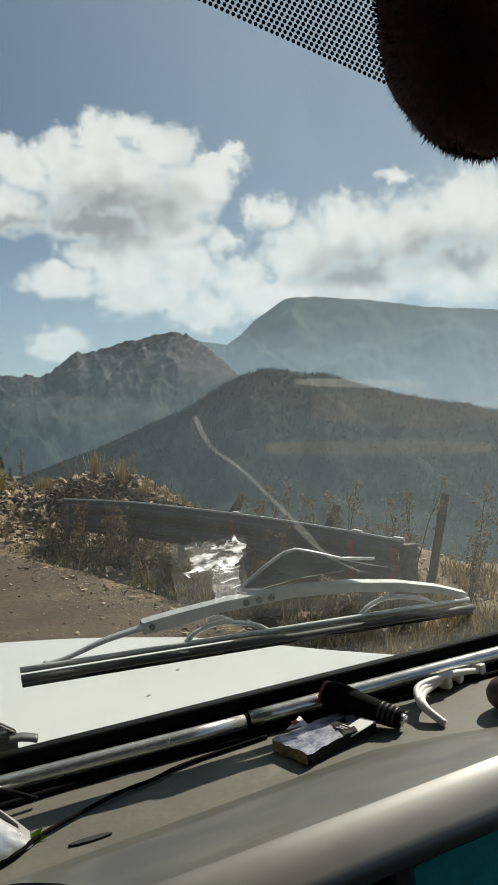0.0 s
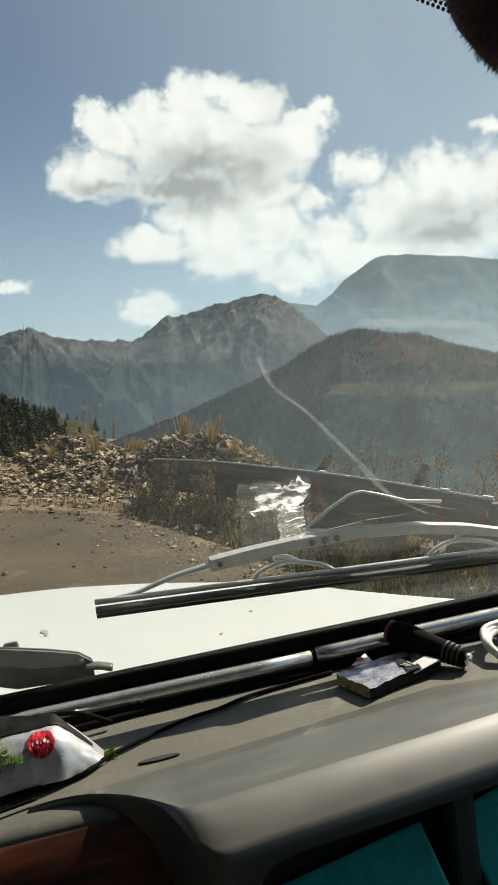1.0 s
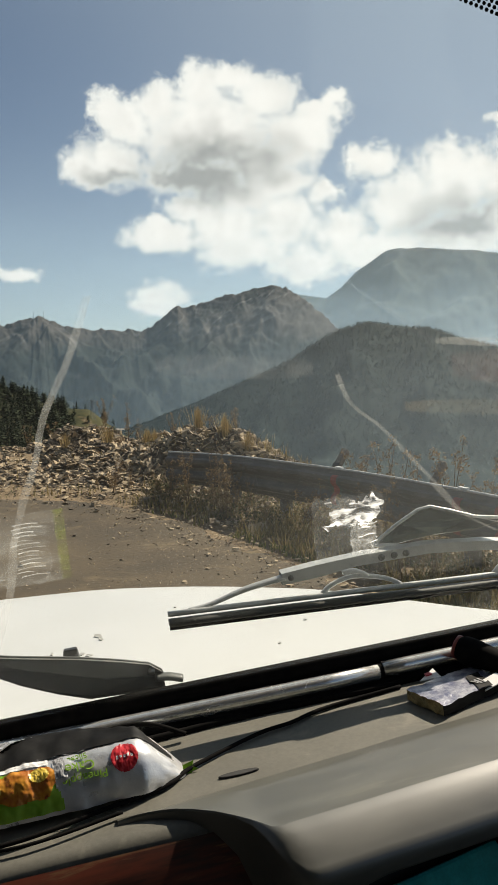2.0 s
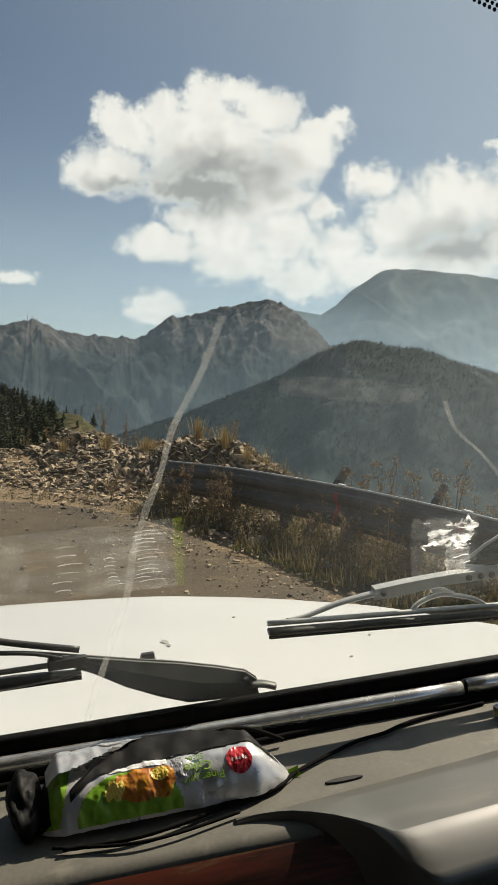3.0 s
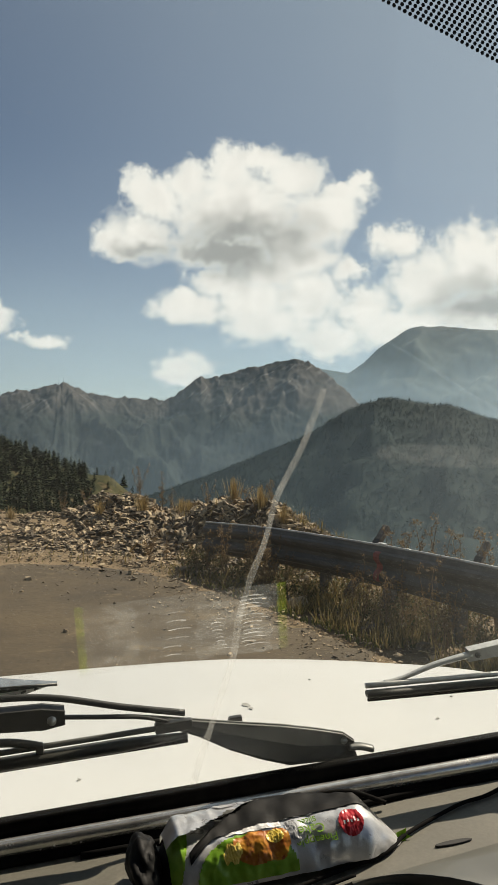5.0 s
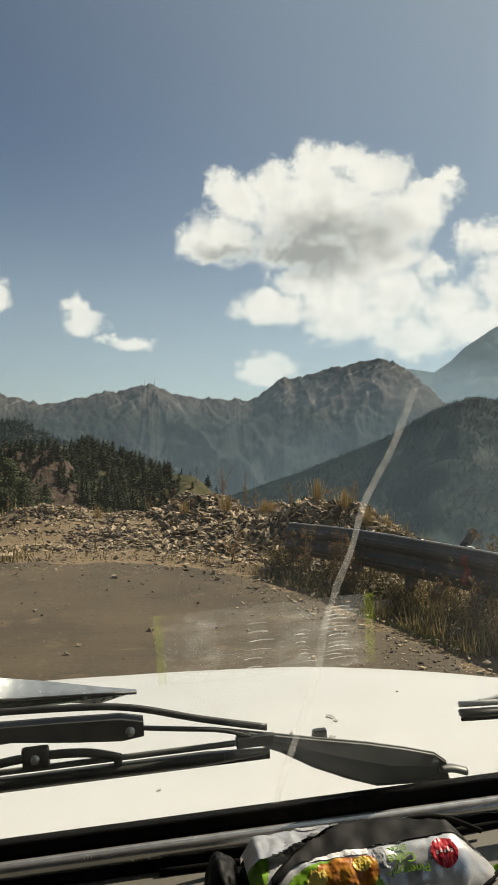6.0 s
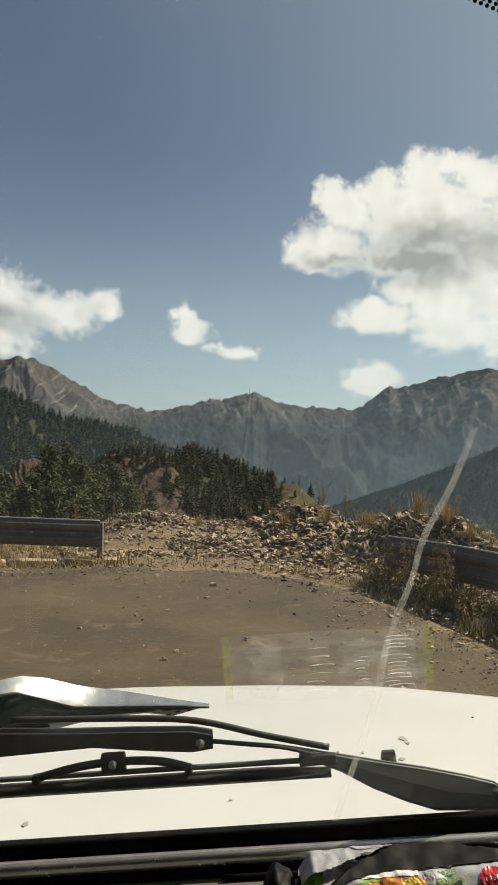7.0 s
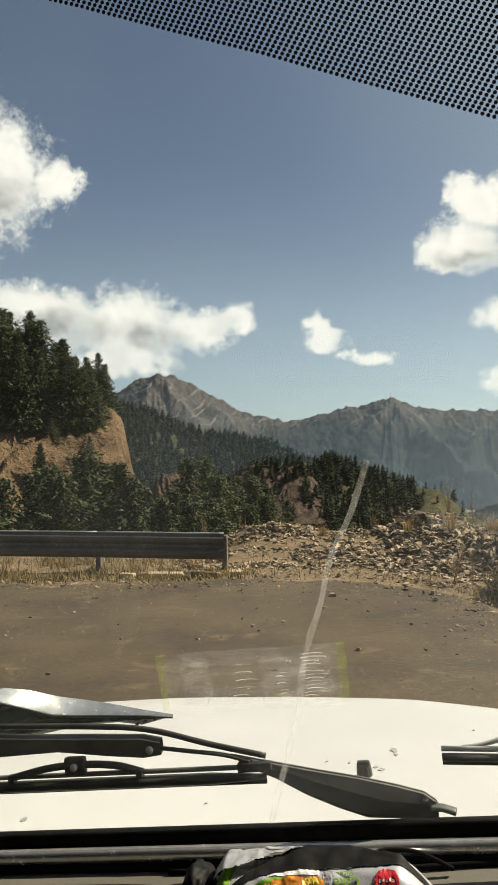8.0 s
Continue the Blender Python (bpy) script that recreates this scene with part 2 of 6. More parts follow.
CLIFF = material("earth_cliff", [(0.045, 0.030, 0.018), (0.19, 0.125, 0.070), (0.105, 0.070, 0.040), (0.080, 0.080, 0.028)], 0.17, 0.95, bump=1.0, fine=5, depth=2.5, spread=(0.34, 0.66), stretch=(1, 1, 1.8), spec=0.15)
# forest tones lean to blue: some of the distance haze is in these colours
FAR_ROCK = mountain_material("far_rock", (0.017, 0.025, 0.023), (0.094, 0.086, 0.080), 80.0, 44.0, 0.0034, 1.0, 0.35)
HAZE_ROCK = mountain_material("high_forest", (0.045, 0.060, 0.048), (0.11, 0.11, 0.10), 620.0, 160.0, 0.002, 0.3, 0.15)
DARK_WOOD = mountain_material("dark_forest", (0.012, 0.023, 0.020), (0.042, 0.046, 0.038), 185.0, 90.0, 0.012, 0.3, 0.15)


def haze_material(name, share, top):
    """A sheet that imitates haze: clear high up, and scattering more of the sun's light towards the valley floor."""
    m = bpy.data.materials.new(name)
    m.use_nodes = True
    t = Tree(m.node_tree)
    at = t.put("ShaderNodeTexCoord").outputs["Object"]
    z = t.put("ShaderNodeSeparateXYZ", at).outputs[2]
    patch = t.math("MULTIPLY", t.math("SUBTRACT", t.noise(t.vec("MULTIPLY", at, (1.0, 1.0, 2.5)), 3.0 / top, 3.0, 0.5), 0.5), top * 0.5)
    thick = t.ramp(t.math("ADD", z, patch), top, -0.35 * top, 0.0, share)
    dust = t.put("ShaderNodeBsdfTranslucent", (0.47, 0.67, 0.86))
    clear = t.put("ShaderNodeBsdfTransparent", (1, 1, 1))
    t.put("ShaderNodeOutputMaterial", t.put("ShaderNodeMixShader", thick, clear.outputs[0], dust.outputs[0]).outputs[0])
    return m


PAINT = material("white_paint", [(0.63, 0.625, 0.603), (0.70, 0.698, 0.682)], 2.0, 0.38, gloss_noise=0.12, coat=0.15, fine=20)
RUBBER = material("black_rubber", [(0.004, 0.004, 0.004), (0.011, 0.010, 0.009)], 6.0, 0.85, spec=0.06, bump=0.1, fine=10)
CHROME = material("worn_chrome", [(0.66, 0.66, 0.64), (0.86, 0.86, 0.83)], 9.0, 0.24, metal=0.78, gloss_noise=0.2)
ALLOY = material("brushed_alloy", [(0.50, 0.50, 0.49), (0.72, 0.72, 0.70)], 12.0, 0.30, metal=0.85, gloss_noise=0.2, bump=0.05)
SILVER = material("silver_painted_steel", [(0.50, 0.50, 0.48), (0.66, 0.66, 0.63)], 14.0, 0.34, metal=0.35, gloss_noise=0.2, bump=0.05)
DASH = material("dash_vinyl", [(0.115, 0.110, 0.089), (0.160, 0.152, 0.124), (0.20, 0.187, 0.15)], 5.0, 0.55, bump=0.15, fine=40, gloss_noise=0.15, depth=0.003)
COWL = material("moulded_black_plastic", [(0.038, 0.038, 0.026), (0.068, 0.067, 0.046), (0.100, 0.098, 0.070)], 4.0, 0.48, spec=1.0, bump=0.02, fine=9, gloss_noise=0.16, depth=0.002, coat=0.2, stretch=(0.4, 1, 1))
DARK = material("dark_lining", [(0.02, 0.02, 0.02), (0.035, 0.034, 0.032)], 4.0, 0.8)
LINER = material("roof_lining", [(0.20, 0.195, 0.18), (0.26, 0.255, 0.24)], 6.0, 0.95)
TEAL = material("teal_metallic_plastic", [(0.0, 0.56, 0.50), (0.02, 0.72, 0.66)], 60.0, 0.28, bump=0.1, fine=6, spec=0.6, coat=0.4, depth=0.002)
RED_WOOD = material("streaked_red_veneer", [(0.030, 0.018, 0.014), (0.17, 0.040, 0.022), (0.20, 0.10, 0.05)], 7.0, 0.35, stretch=(0.6, 5, 5), fine=5, coat=0.3)
WIPER_RUBBER = material("weathered_wiper_rubber", [(0.020, 0.020, 0.016), (0.040, 0.038, 0.030)], 9.0, 0.55, bump=0.1)
BLACK_METAL = material("black_painted_metal", [(0.026, 0.026, 0.024), (0.055, 0.053, 0.048)], 8.0, 0.42, gloss_noise=0.2, bump=0.06)
COWL.node_tree.nodes["Principled BSDF"].inputs["IOR"].default_value = 1.7
GREY_METAL = material("grey_plate", [(0.10, 0.102, 0.092), (0.16, 0.16, 0.145)], 7.0, 0.45, gloss_noise=0.2)
GLASS_PLATE = material("mirror_plate", [(0.035, 0.050, 0.040), (0.10, 0.125, 0.105)], 9.0, 0.12, metal=0.75, bump=0.1)
CUT = material("red_rock_cut", [(0.042, 0.030, 0.024), (0.115, 0.082, 0.062), (0.040, 0.045, 0.026)], 0.16, 0.95, bump=1.0, fine=6, depth=3.0, spread=(0.36, 0.64), spec=0.1)
GLASS = glass_material()
DOTS = material("printed_dots", [(0.008, 0.012, 0.018), (0.02, 0.026, 0.034)], 4.0, 0.7)
FUR = material("maroon_fur", [(0.020, 0.006, 0.008), (0.060, 0.014, 0.020)], 12.0, 0.95, island=0.4)
ORANGE = material("orange_felt", [(0.40, 0.14, 0.02), (0.55, 0.22, 0.04)], 12.0, 0.9)
FOIL = material("silver_foil", [(0.58, 0.59, 0.60), (0.80, 0.80, 0.80)], 14.0, 0.30, metal=0.55, bump=0.5, fine=3, depth=0.004, gloss_noise=0.2)
FOIL_BLACK = material("black_film", [(0.004, 0.004, 0.004), (0.014, 0.014, 0.013)], 12.0, 0.6, bump=0.1, fine=4, depth=0.002, spec=0.15)
LEAF_GREEN = material("lime_print", [(0.16, 0.36, 0.02), (0.30, 0.52, 0.05)], 10.0, 0.35, bump=0.2, depth=0.002)
FRUIT = material("fruit_print", [(0.42, 0.10, 0.02), (0.72, 0.33, 0.04), (0.30, 0.04, 0.02)], 30.0, 0.35, fine=3)
YELLOW = material("yellow_print", [(0.80, 0.55, 0.06), (0.88, 0.68, 0.18)], 20.0, 0.35)
RED = material("red_print", [(0.50, 0.02, 0.03), (0.62, 0.035, 0.045)], 12.0, 0.35)
GREY_PRINT = material("grey_print", [(0.32, 0.33, 0.34), (0.42, 0.42, 0.43)], 12.0, 0.4)
WHITE_PRINT = material("white_print", [(0.78, 0.78, 0.76), (0.84, 0.84, 0.82)], 12.0, 0.4)
BLUE_FOIL = material("blue_grey_foil", [(0.16, 0.17, 0.26), (0.60, 0.60, 0.64)], 60.0, 0.30, metal=0.4, bump=0.5, fine=3, depth=0.003)
WHITE_CABLE = material("white_cable", [(0.66, 0.64, 0.58), (0.76, 0.74, 0.68)], 20.0, 0.45)
# zinc and rust tones, kept dark for the shade on the beam's face
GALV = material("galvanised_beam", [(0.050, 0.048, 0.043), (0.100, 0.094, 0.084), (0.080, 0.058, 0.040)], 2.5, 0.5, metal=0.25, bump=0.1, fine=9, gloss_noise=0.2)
POST = material("weathered_post", [(0.09, 0.08, 0.07), (0.20, 0.17, 0.14)], 4.0, 0.9, bump=0.3)
RED_PAINT = material("faded_red_paint", [(0.16, 0.03, 0.026), (0.26, 0.06, 0.05)], 8.0, 0.6)
BIRD = material("dried_splash", [(0.30, 0.30, 0.28), (0.45, 0.44, 0.41)], 60.0, 0.9)
STEEL = material("pylon_steel", [(0.16, 0.18, 0.19), (0.24, 0.26, 0.27)], 1.0, 0.6)


def smear_glare_material():
    m = bpy.data.materials.new("smear_and_glare")
    m.use_nodes = True
    t = Tree(m.node_tree)
    at = t.put("ShaderNodeTexCoord").outputs["Object"]
    f = t.ramp(t.noise(at, 30.0, 4.0, 0.6), 0.2, 0.8, 0.05, 0.26)
    dust = t.put("ShaderNodeBsdfTranslucent", (0.62, 0.62, 0.58))
    clear = t.put("ShaderNodeBsdfTransparent", (1, 1, 1))
    t.put("ShaderNodeOutputMaterial", t.put("ShaderNodeMixShader", f, clear.outputs[0], dust.outputs[0]).outputs[0])
    return m


# for the dirt streaks, and for one painted reflection
SMEAR_AND_GLARE = smear_glare_material()


def reflection_material(name, colour, share, scale, gloss, sharp=None):
    """A film that imitates a reflection: mostly transparent, rippled, with some colour and shine."""
    m = bpy.data.materials.new(name)
    m.use_nodes = True
    t = Tree(m.node_tree)
    at = t.put("ShaderNodeTexCoord").outputs["Object"]
    ripple = t.noise(t.vec("MULTIPLY", at, (1.0, 1.0, 3.0)), scale, 4.0, 0.6)
    n = t.put("ShaderNodeBump")
    t.feed(n, "Strength", 1.0)
    t.feed(n, "Distance", 0.02)
    t.feed(n, "Height", ripple)
    shine = t.put("ShaderNodeBsdfGlossy")
    t.feed(shine, "Roughness", 0.22)
    t.feed(shine, "Normal", n.outputs[0])
    milk = t.put("ShaderNodeBsdfTranslucent", colour)
    clear = t.put("ShaderNodeBsdfTransparent", (1, 1, 1))
    a = t.put("ShaderNodeMixShader", t.ramp(ripple, *(sharp or (0.30, 0.75, share * 0.3, share * 1.6))), clear.outputs[0], milk.outputs[0])
    b = t.put("ShaderNodeMixShader", gloss, a.outputs[0], shine.outputs[0])
    t.put("ShaderNodeOutputMaterial", b.outputs[0])
    return m


# reflections in the windscreen, put into the colours of thin films
PALE_REFLECTION = reflection_material("pale_reflection", (0.72, 0.74, 0.70), 0.060, 24.0, 0.02)
LIME_REFLECTION = reflection_material("lime_reflection", (0.45, 0.62, 0.05), 0.09, 30.0, 0.02)
RIBBED_REFLECTION = reflection_material("ribbed_reflection", (0.85, 0.87, 0.85), 0.24, 60.0, 0.03)
STREAK_REFLECTION = reflection_material("streak_reflection", (0.75, 0.76, 0.73), 0.040, 40.0, 0.0)
TAN_REFLECTION = reflection_material("tan_reflection", (0.74, 0.58, 0.32), 0.060, 9.0, 0.0)
ROSE_REFLECTION = reflection_material("rose_reflection", (0.75, 0.42, 0.34), 0.032, 14.0, 0.0)
GOLD_FOIL = material("gold_foil", [(0.18, 0.13, 0.05), (0.50, 0.40, 0.20)], 90.0, 0.35, metal=0.4, bump=0.4, fine=3, depth=0.002)
# near-white patches that paint the glare on the glass
GLARE_FILM = reflection_material("glare_film", (0.97, 0.98, 0.98), 0.80, 34.0, 0.10, (0.42, 0.62, 0.03, 0.95))


# ---- building helpers ----
def finish(bm, name, mat, smooth=True):
    me = bpy.data.meshes.new(name)
    bm.to_mesh(me)
    bm.free()
    for m in mat if isinstance(mat, (list, tuple)) else [mat]:
        me.materials.append(m)
    if smooth:
        me.shade_smooth()
    return me


def raw(name, verts, faces, mat, smooth=False):
    me = bpy.data.meshes.new(name)
    me.from_pydata([tuple(v) for v in verts], [], faces)
    me.materials.append(mat)
    if smooth:
        me.shade_smooth()
    me.update()
    return me


def part(name, me, parent, label=""):
    """A mesh as one part under a thing or under a part."""
    ob = new(name, me)
    ob.parent = parent
    return tagged(ob, label)


def thing(name, label, category, group="", m=None, data=None, kind=""):
    ob = tagged(new(name, data), label, category, group, kind)
    if m is not None:
        ob.matrix_basis = m
    return ob


def grid_mesh(name, rows, mat, smooth=True, closed=False):
    """A sheet through rows of points; closed joins each row's ends."""
    n = len(rows[0])
    verts = [p for row in rows for p in row]
    faces = []
    for i in range(len(rows) - 1):
        for j in range(n if closed else n - 1):
            k = (j + 1) % n
            faces.append((i * n + j, i * n + k, (i + 1) * n + k, (i + 1) * n + j))
    return raw(name, verts, faces, mat, smooth)


def box_into(bm, size, m=None, bevel=0.0):
    got = bmesh.ops.create_cube(bm, size=1.0)["verts"]
    bmesh.ops.scale(bm, vec=size, verts=got)
    if bevel:
        edges = list({e for v in got for e in v.link_edges})
        out = bmesh.ops.bevel(bm, geom=edges, offset=bevel, segments=2, affect="EDGES", profile=0.6)
        got = list({v for f in out["faces"] for v in f.verts} | {v for v in got if v.is_valid})
    if m is not None:
        bmesh.ops.transform(bm, matrix=m, verts=got)
    return got


def box(name, size, mat, m=None, bevel=0.002):
    bm = bmesh.new()
    box_into(bm, size, m, bevel)
    return finish(bm, name, mat, False)


def sweep(name, points, radius, mat, sides=8, squash=1.0, caps=True):
    """A round bar along points; radius is a number or one for each point."""
    pts = [Vector(p) for p in points]
    rr = radius if isinstance(radius, (list, tuple)) else [radius] * len(pts)
    verts, faces = [], []
    side = None
    for i, p in enumerate(pts):
        d = (pts[min(i + 1, len(pts) - 1)] - pts[max(i - 1, 0)]).normalized()
        if side is None:
            side = d.cross(Vector((0, 0, 1)))
            side = side.normalized() if side.length > 0.01 else Vector((1, 0, 0))
        side = (side - d * side.dot(d)).normalized()
        up = side.cross(d)
        for k in range(sides):
            a = 2 * math.pi * k / sides
            verts.append(p + rr[i] * (math.cos(a) * side + squash * math.sin(a) * up))
    for i in range(len(pts) - 1):
        for k in range(sides):
            n = (k + 1) % sides
            faces.append((i * sides + k, i * sides + n, (i + 1) * sides + n, (i + 1) * sides + k))
    if caps:
        faces += [tuple(range(sides))[::-1], tuple((len(pts) - 1) * sides + k for k in range(sides))]
    return raw(name, verts, faces, mat, True)


def arc(points, n=8):
    """A smooth line through a few points."""
    pts = [Vector(p) for p in points]
    out = []
    for i in range(len(pts) - 1):
        a, b, c, d = pts[max(i - 1, 0)], pts[i], pts[i + 1], pts[min(i + 2, len(pts) - 1)]
        for k in range(n):
            t = k / n
            out.append(0.5 * (2 * b + (c - a) * t + (2 * a - 5 * b + 4 * c - d) * t * t + (3 * b - a - 3 * c + d) * t ** 3))
    return out + [pts[-1]]


def slab_mesh(name, outline, thick, mat, m=None, bevel=0.0):
    """A plate with the outline (x, y), of some thickness, lying in z."""
    bm = bmesh.new()
    low = [bm.verts.new((x, y, -thick / 2)) for x, y in outline]
    high = [bm.verts.new((x, y, thick / 2)) for x, y in outline]
    bm.faces.new(low[::-1])
    bm.faces.new(high)
    n = len(low)
    for i in range(n):
        bm.faces.new((low[i], low[(i + 1) % n], high[(i + 1) % n], high[i]))
    bmesh.ops.recalc_face_normals(bm, faces=bm.faces)
    if bevel:
        bmesh.ops.bevel(bm, geom=list(bm.edges), offset=bevel, segments=2, affect="EDGES", profile=0.6)
    if m is not None:
        bm.transform(m)
    return finish(bm, name, mat, False)


def lerp(x, table):
    """A value between the rows (x, y) of a table."""
    rows = sorted(table)
    return float(np.interp(x, [a for a, _ in rows], [b for _, b in rows]))


def fbm(x, y, z=0.0, octaves=5):
    return noise.fractal(Vector((x, y, z)), 0.9, 2.1, octaves)


def bearing_point(az, d, z=0.0):
    """A place at a bearing (degrees to the left of +y) and distance."""
    return Vector((-math.sin(radians(az)) * d, math.cos(radians(az)) * d, z))


# ---- the ground and the road ----
HUB = Vector((-2.0, 3.0, 0.0))
KERB = [(9, -60), (6.2, -14), (4.7, -4), (3.9, 1.0), (3.54, 3.54), (3.43, 4.7), (3.36, 5.5), (3.28, 6.4), (3.10, 7.5), (2.90, 8.6), (2.55, 9.7), (1.95, 10.5),
        (0.95, 10.9), (0.0, 10.9), (-1.2, 10.75), (-3.6, 10.8), (-9, 11.0), (-16, 10.4), (-40, 4.0), (-60, -20), (-30, -50)]
_turns = sorted((math.atan2(y - HUB.y, x - HUB.x) % (2 * math.pi), math.hypot(x - HUB.x, y - HUB.y)) for x, y in KERB)
_turns = [(_turns[-1][0] - 2 * math.pi, _turns[-1][1])] + _turns + [(_turns[0][0] + 2 * math.pi, _turns[0][1])]


def edge(a):
    """How far the road reaches from the hub, in the direction a."""
    return lerp(a % (2 * math.pi), _turns)


def bearing_of(x, y):
    return math.degrees(math.atan2(-x, y))


def mound(az):
    """How high the heap of rubble stands at a bearing."""
    return lerp(az, [(-40, 0.0), (-33, 0.0), (-30, 0.10), (-26.5, 0.36), (-23, 0.56), (-19, 0.66), (-16, 0.60), (-12.5, 0.60), (-9, 0.46), (-5, 0.38), (-1.5, 0.42), (2, 0.28), (5, 0.05), (8, 0.0)])


def ground_height(x, y, e):
    """The ground's height at a place e metres outside the road."""
    az = bearing_of(x, y)
    z = -0.03 + 0.02 * fbm(x * 0.9, y * 0.9)
    if e > 0:
        heap = mound(az) if y > 0 else 0.0
        z += heap * math.exp(-((e - 2.3) / 1.15) ** 2) * (0.85 + 0.5 * fbm(x * 0.8, y * 0.8, 3.0))
        z += 0.05 * min(e, 1.0) * fbm(x * 2.2, y * 2.2, 7.0)
        rim = 3.0 + 0.4 * fbm(x * 0.3, y * 0.3)
        if e > rim:
            z -= 0.75 * (min(e, 60) - rim) + 0.27 * max(0, min(e, 520) - 60)
            z += min(1.0, (e - rim) / 30) * 5.0 * fbm(x * 0.02, y * 0.02, 2.0)
    return z


def build_ground():
    turns = 420
    outs = [0.12, 0.3, 0.5, 0.7, 0.9, 1.1, 1.3, 1.5, 1.7, 1.9, 2.1, 2.3, 2.5, 2.7, 2.9, 3.2, 3.6, 4.2, 5, 6.5, 9, 13, 20, 32, 50, 80, 130, 220, 360, 600, 1200, 2500, 4600]
    rows = []
    angles = [2 * math.pi * i / turns for i in range(turns)]
    for k, back, z in ((0.0, 0.0, -0.4), (0.5, 0.0, -0.4), (1.0, 1.4, -0.35), (1.0, 0.85, -0.05), (1.0, 0.4, -0.045), (1.0, 0.0, -0.05)):
        rows.append([(HUB.x + math.cos(a) * (edge(a) * k - back), HUB.y + math.sin(a) * (edge(a) * k - back), z) for a in angles])
    for e in outs:
        row = []
        for a in angles:
            r = edge(a) + e
            x, y = HUB.x + math.cos(a) * r, HUB.y + math.sin(a) * r
            row.append((x, y, ground_height(x, y, e)))
        rows.append(row)
    tagged(new("ground", grid_mesh("ground", rows, DIRT, True, True)), "dry brown earth shoulder falling away into the valley", "ground", "", "structure")
    rows = []
    for k in [0.0, 0.01] + [i / 20 for i in range(1, 20)] + [0.97, 0.985, 1.0]:
        row = []
        for i, a in enumerate(angles):
            r = (edge(a) - 0.45 + 0.30 * fbm(math.cos(a) * 12, math.sin(a) * 12, 0.0, 6)) * k
            x, y = HUB.x + math.cos(a) * r, HUB.y + math.sin(a) * r
            row.append((x, y, 0.012 * fbm(x * 0.5, y * 0.5) - (0.04 if k > 0.99 else 0.0)))
        rows.append(row)
    tagged(new("road", grid_mesh("road", rows, ASPHALT, True, True)), "worn grey-brown asphalt road bending along the drop", "road", "", "structure")


build_ground()


# ---- mountains ----
# which way the gullies fall, by bearing
FALL = [(-60, 0.6), (-16.0, 0.87), (-14.2, -0.87), (-10, -0.87), (-8.6, 0.8), (-1.5, 0.8), (0.5, -0.8), (5.8, -0.8), (7.4, 0.7), (30, 0.7)]


def range_of_hills(name, label, mat, skyline, near, ridge, far, foot, rough, gully, seed, steps=(180, 46), jag=0.0, kind="structure", spurs=()):
    """A hillside that climbs from its foot to a skyline given as (bearing, height) in degrees seen from the road."""
    a0, a1 = skyline[0][0], skyline[-1][0]
    low = math.degrees(math.atan2(foot - 1.55, near))
    rows = []
    for j in range(steps[1] + 1):
        f = j / steps[1] * 1.25
        row = []
        for i in range(steps[0] + 1):
            az = a0 + (a1 - a0) * i / steps[0]
            top = 1.55 + math.tan(radians(lerp(az, skyline))) * ridge
            d = near + (ridge - near) * f if f <= 1 else ridge + (far - ridge) * (f - 1) / 0.25
            p = bearing_point(az, d)
            s = min(f, 1.0)
            z = foot + (top - foot) * (s ** 1.12)
            if f > 1:
                z = top - (top - foot) * 0.35 * ((f - 1) / 0.25) ** 1.3
            rise = s * (lerp(az, skyline) - low)
            # spurs that branch as they run downhill from the crest
            wx = fbm(az * 0.22 * gully, rise * 0.20 * gully, seed + 3, 3)
            body = math.sin(math.pi * min(s, 1)) ** 0.75
            u = gully * (az + lerp(az, FALL) * rise) * 0.34 + 0.55 * wx
            spur = noise.ridged_multi_fractal(Vector((u, rise * 0.12 * gully, seed)), 0.9, 2.1, 3, 1.0, 1.6) - 0.9
            rib = noise.ridged_multi_fractal(Vector((u * 3.1, rise * 0.30 * gully, seed + 5)), 0.8, 2.2, 5, 0.9, 1.5) - 0.9
            quiet = 1 if f < 1 else 0.3
            z += rough * quiet * body * ((0.25 if spurs else 0.9) * spur + (0.03 + 0.15 * s ** 3) * rib)
            bend = 1.1 * fbm(az * 0.45, rise * 0.45, seed + 21, 4)
            swell = 0.75 + 0.9 * noise.noise(Vector((az * 0.35, rise * 0.5, seed + 9)))
            for top_az, low_az, high, wide in spurs:
                aside = abs(az + bend - (low_az + (top_az - low_az) * s)) / (wide * (0.30 + 1.3 * (1 - s)))
                z += high * swell * quiet * body * max(0.0, 1 - aside)
            z += rough * 0.22 * (0.06 + body) * (fbm(az * gully * 1.6, rise * gully * 1.6, seed, 6) + 0.8 * fbm(az * gully * 0.6 + rise * gully * 0.4, rise * gully * 0.9, seed + 14, 6))
            z += jag * (0.2 + 0.8 * s ** 10) * (fbm(az * 1.3, rise * 1.6, seed, 5) + 0.5 * fbm(az * 4.0, rise * 5.0, seed + 2, 4))
            row.append((p.x, p.y, z))
        rows.append(row)
    return tagged(new(name, grid_mesh(name, rows, mat)), label, "mountain", "", kind)


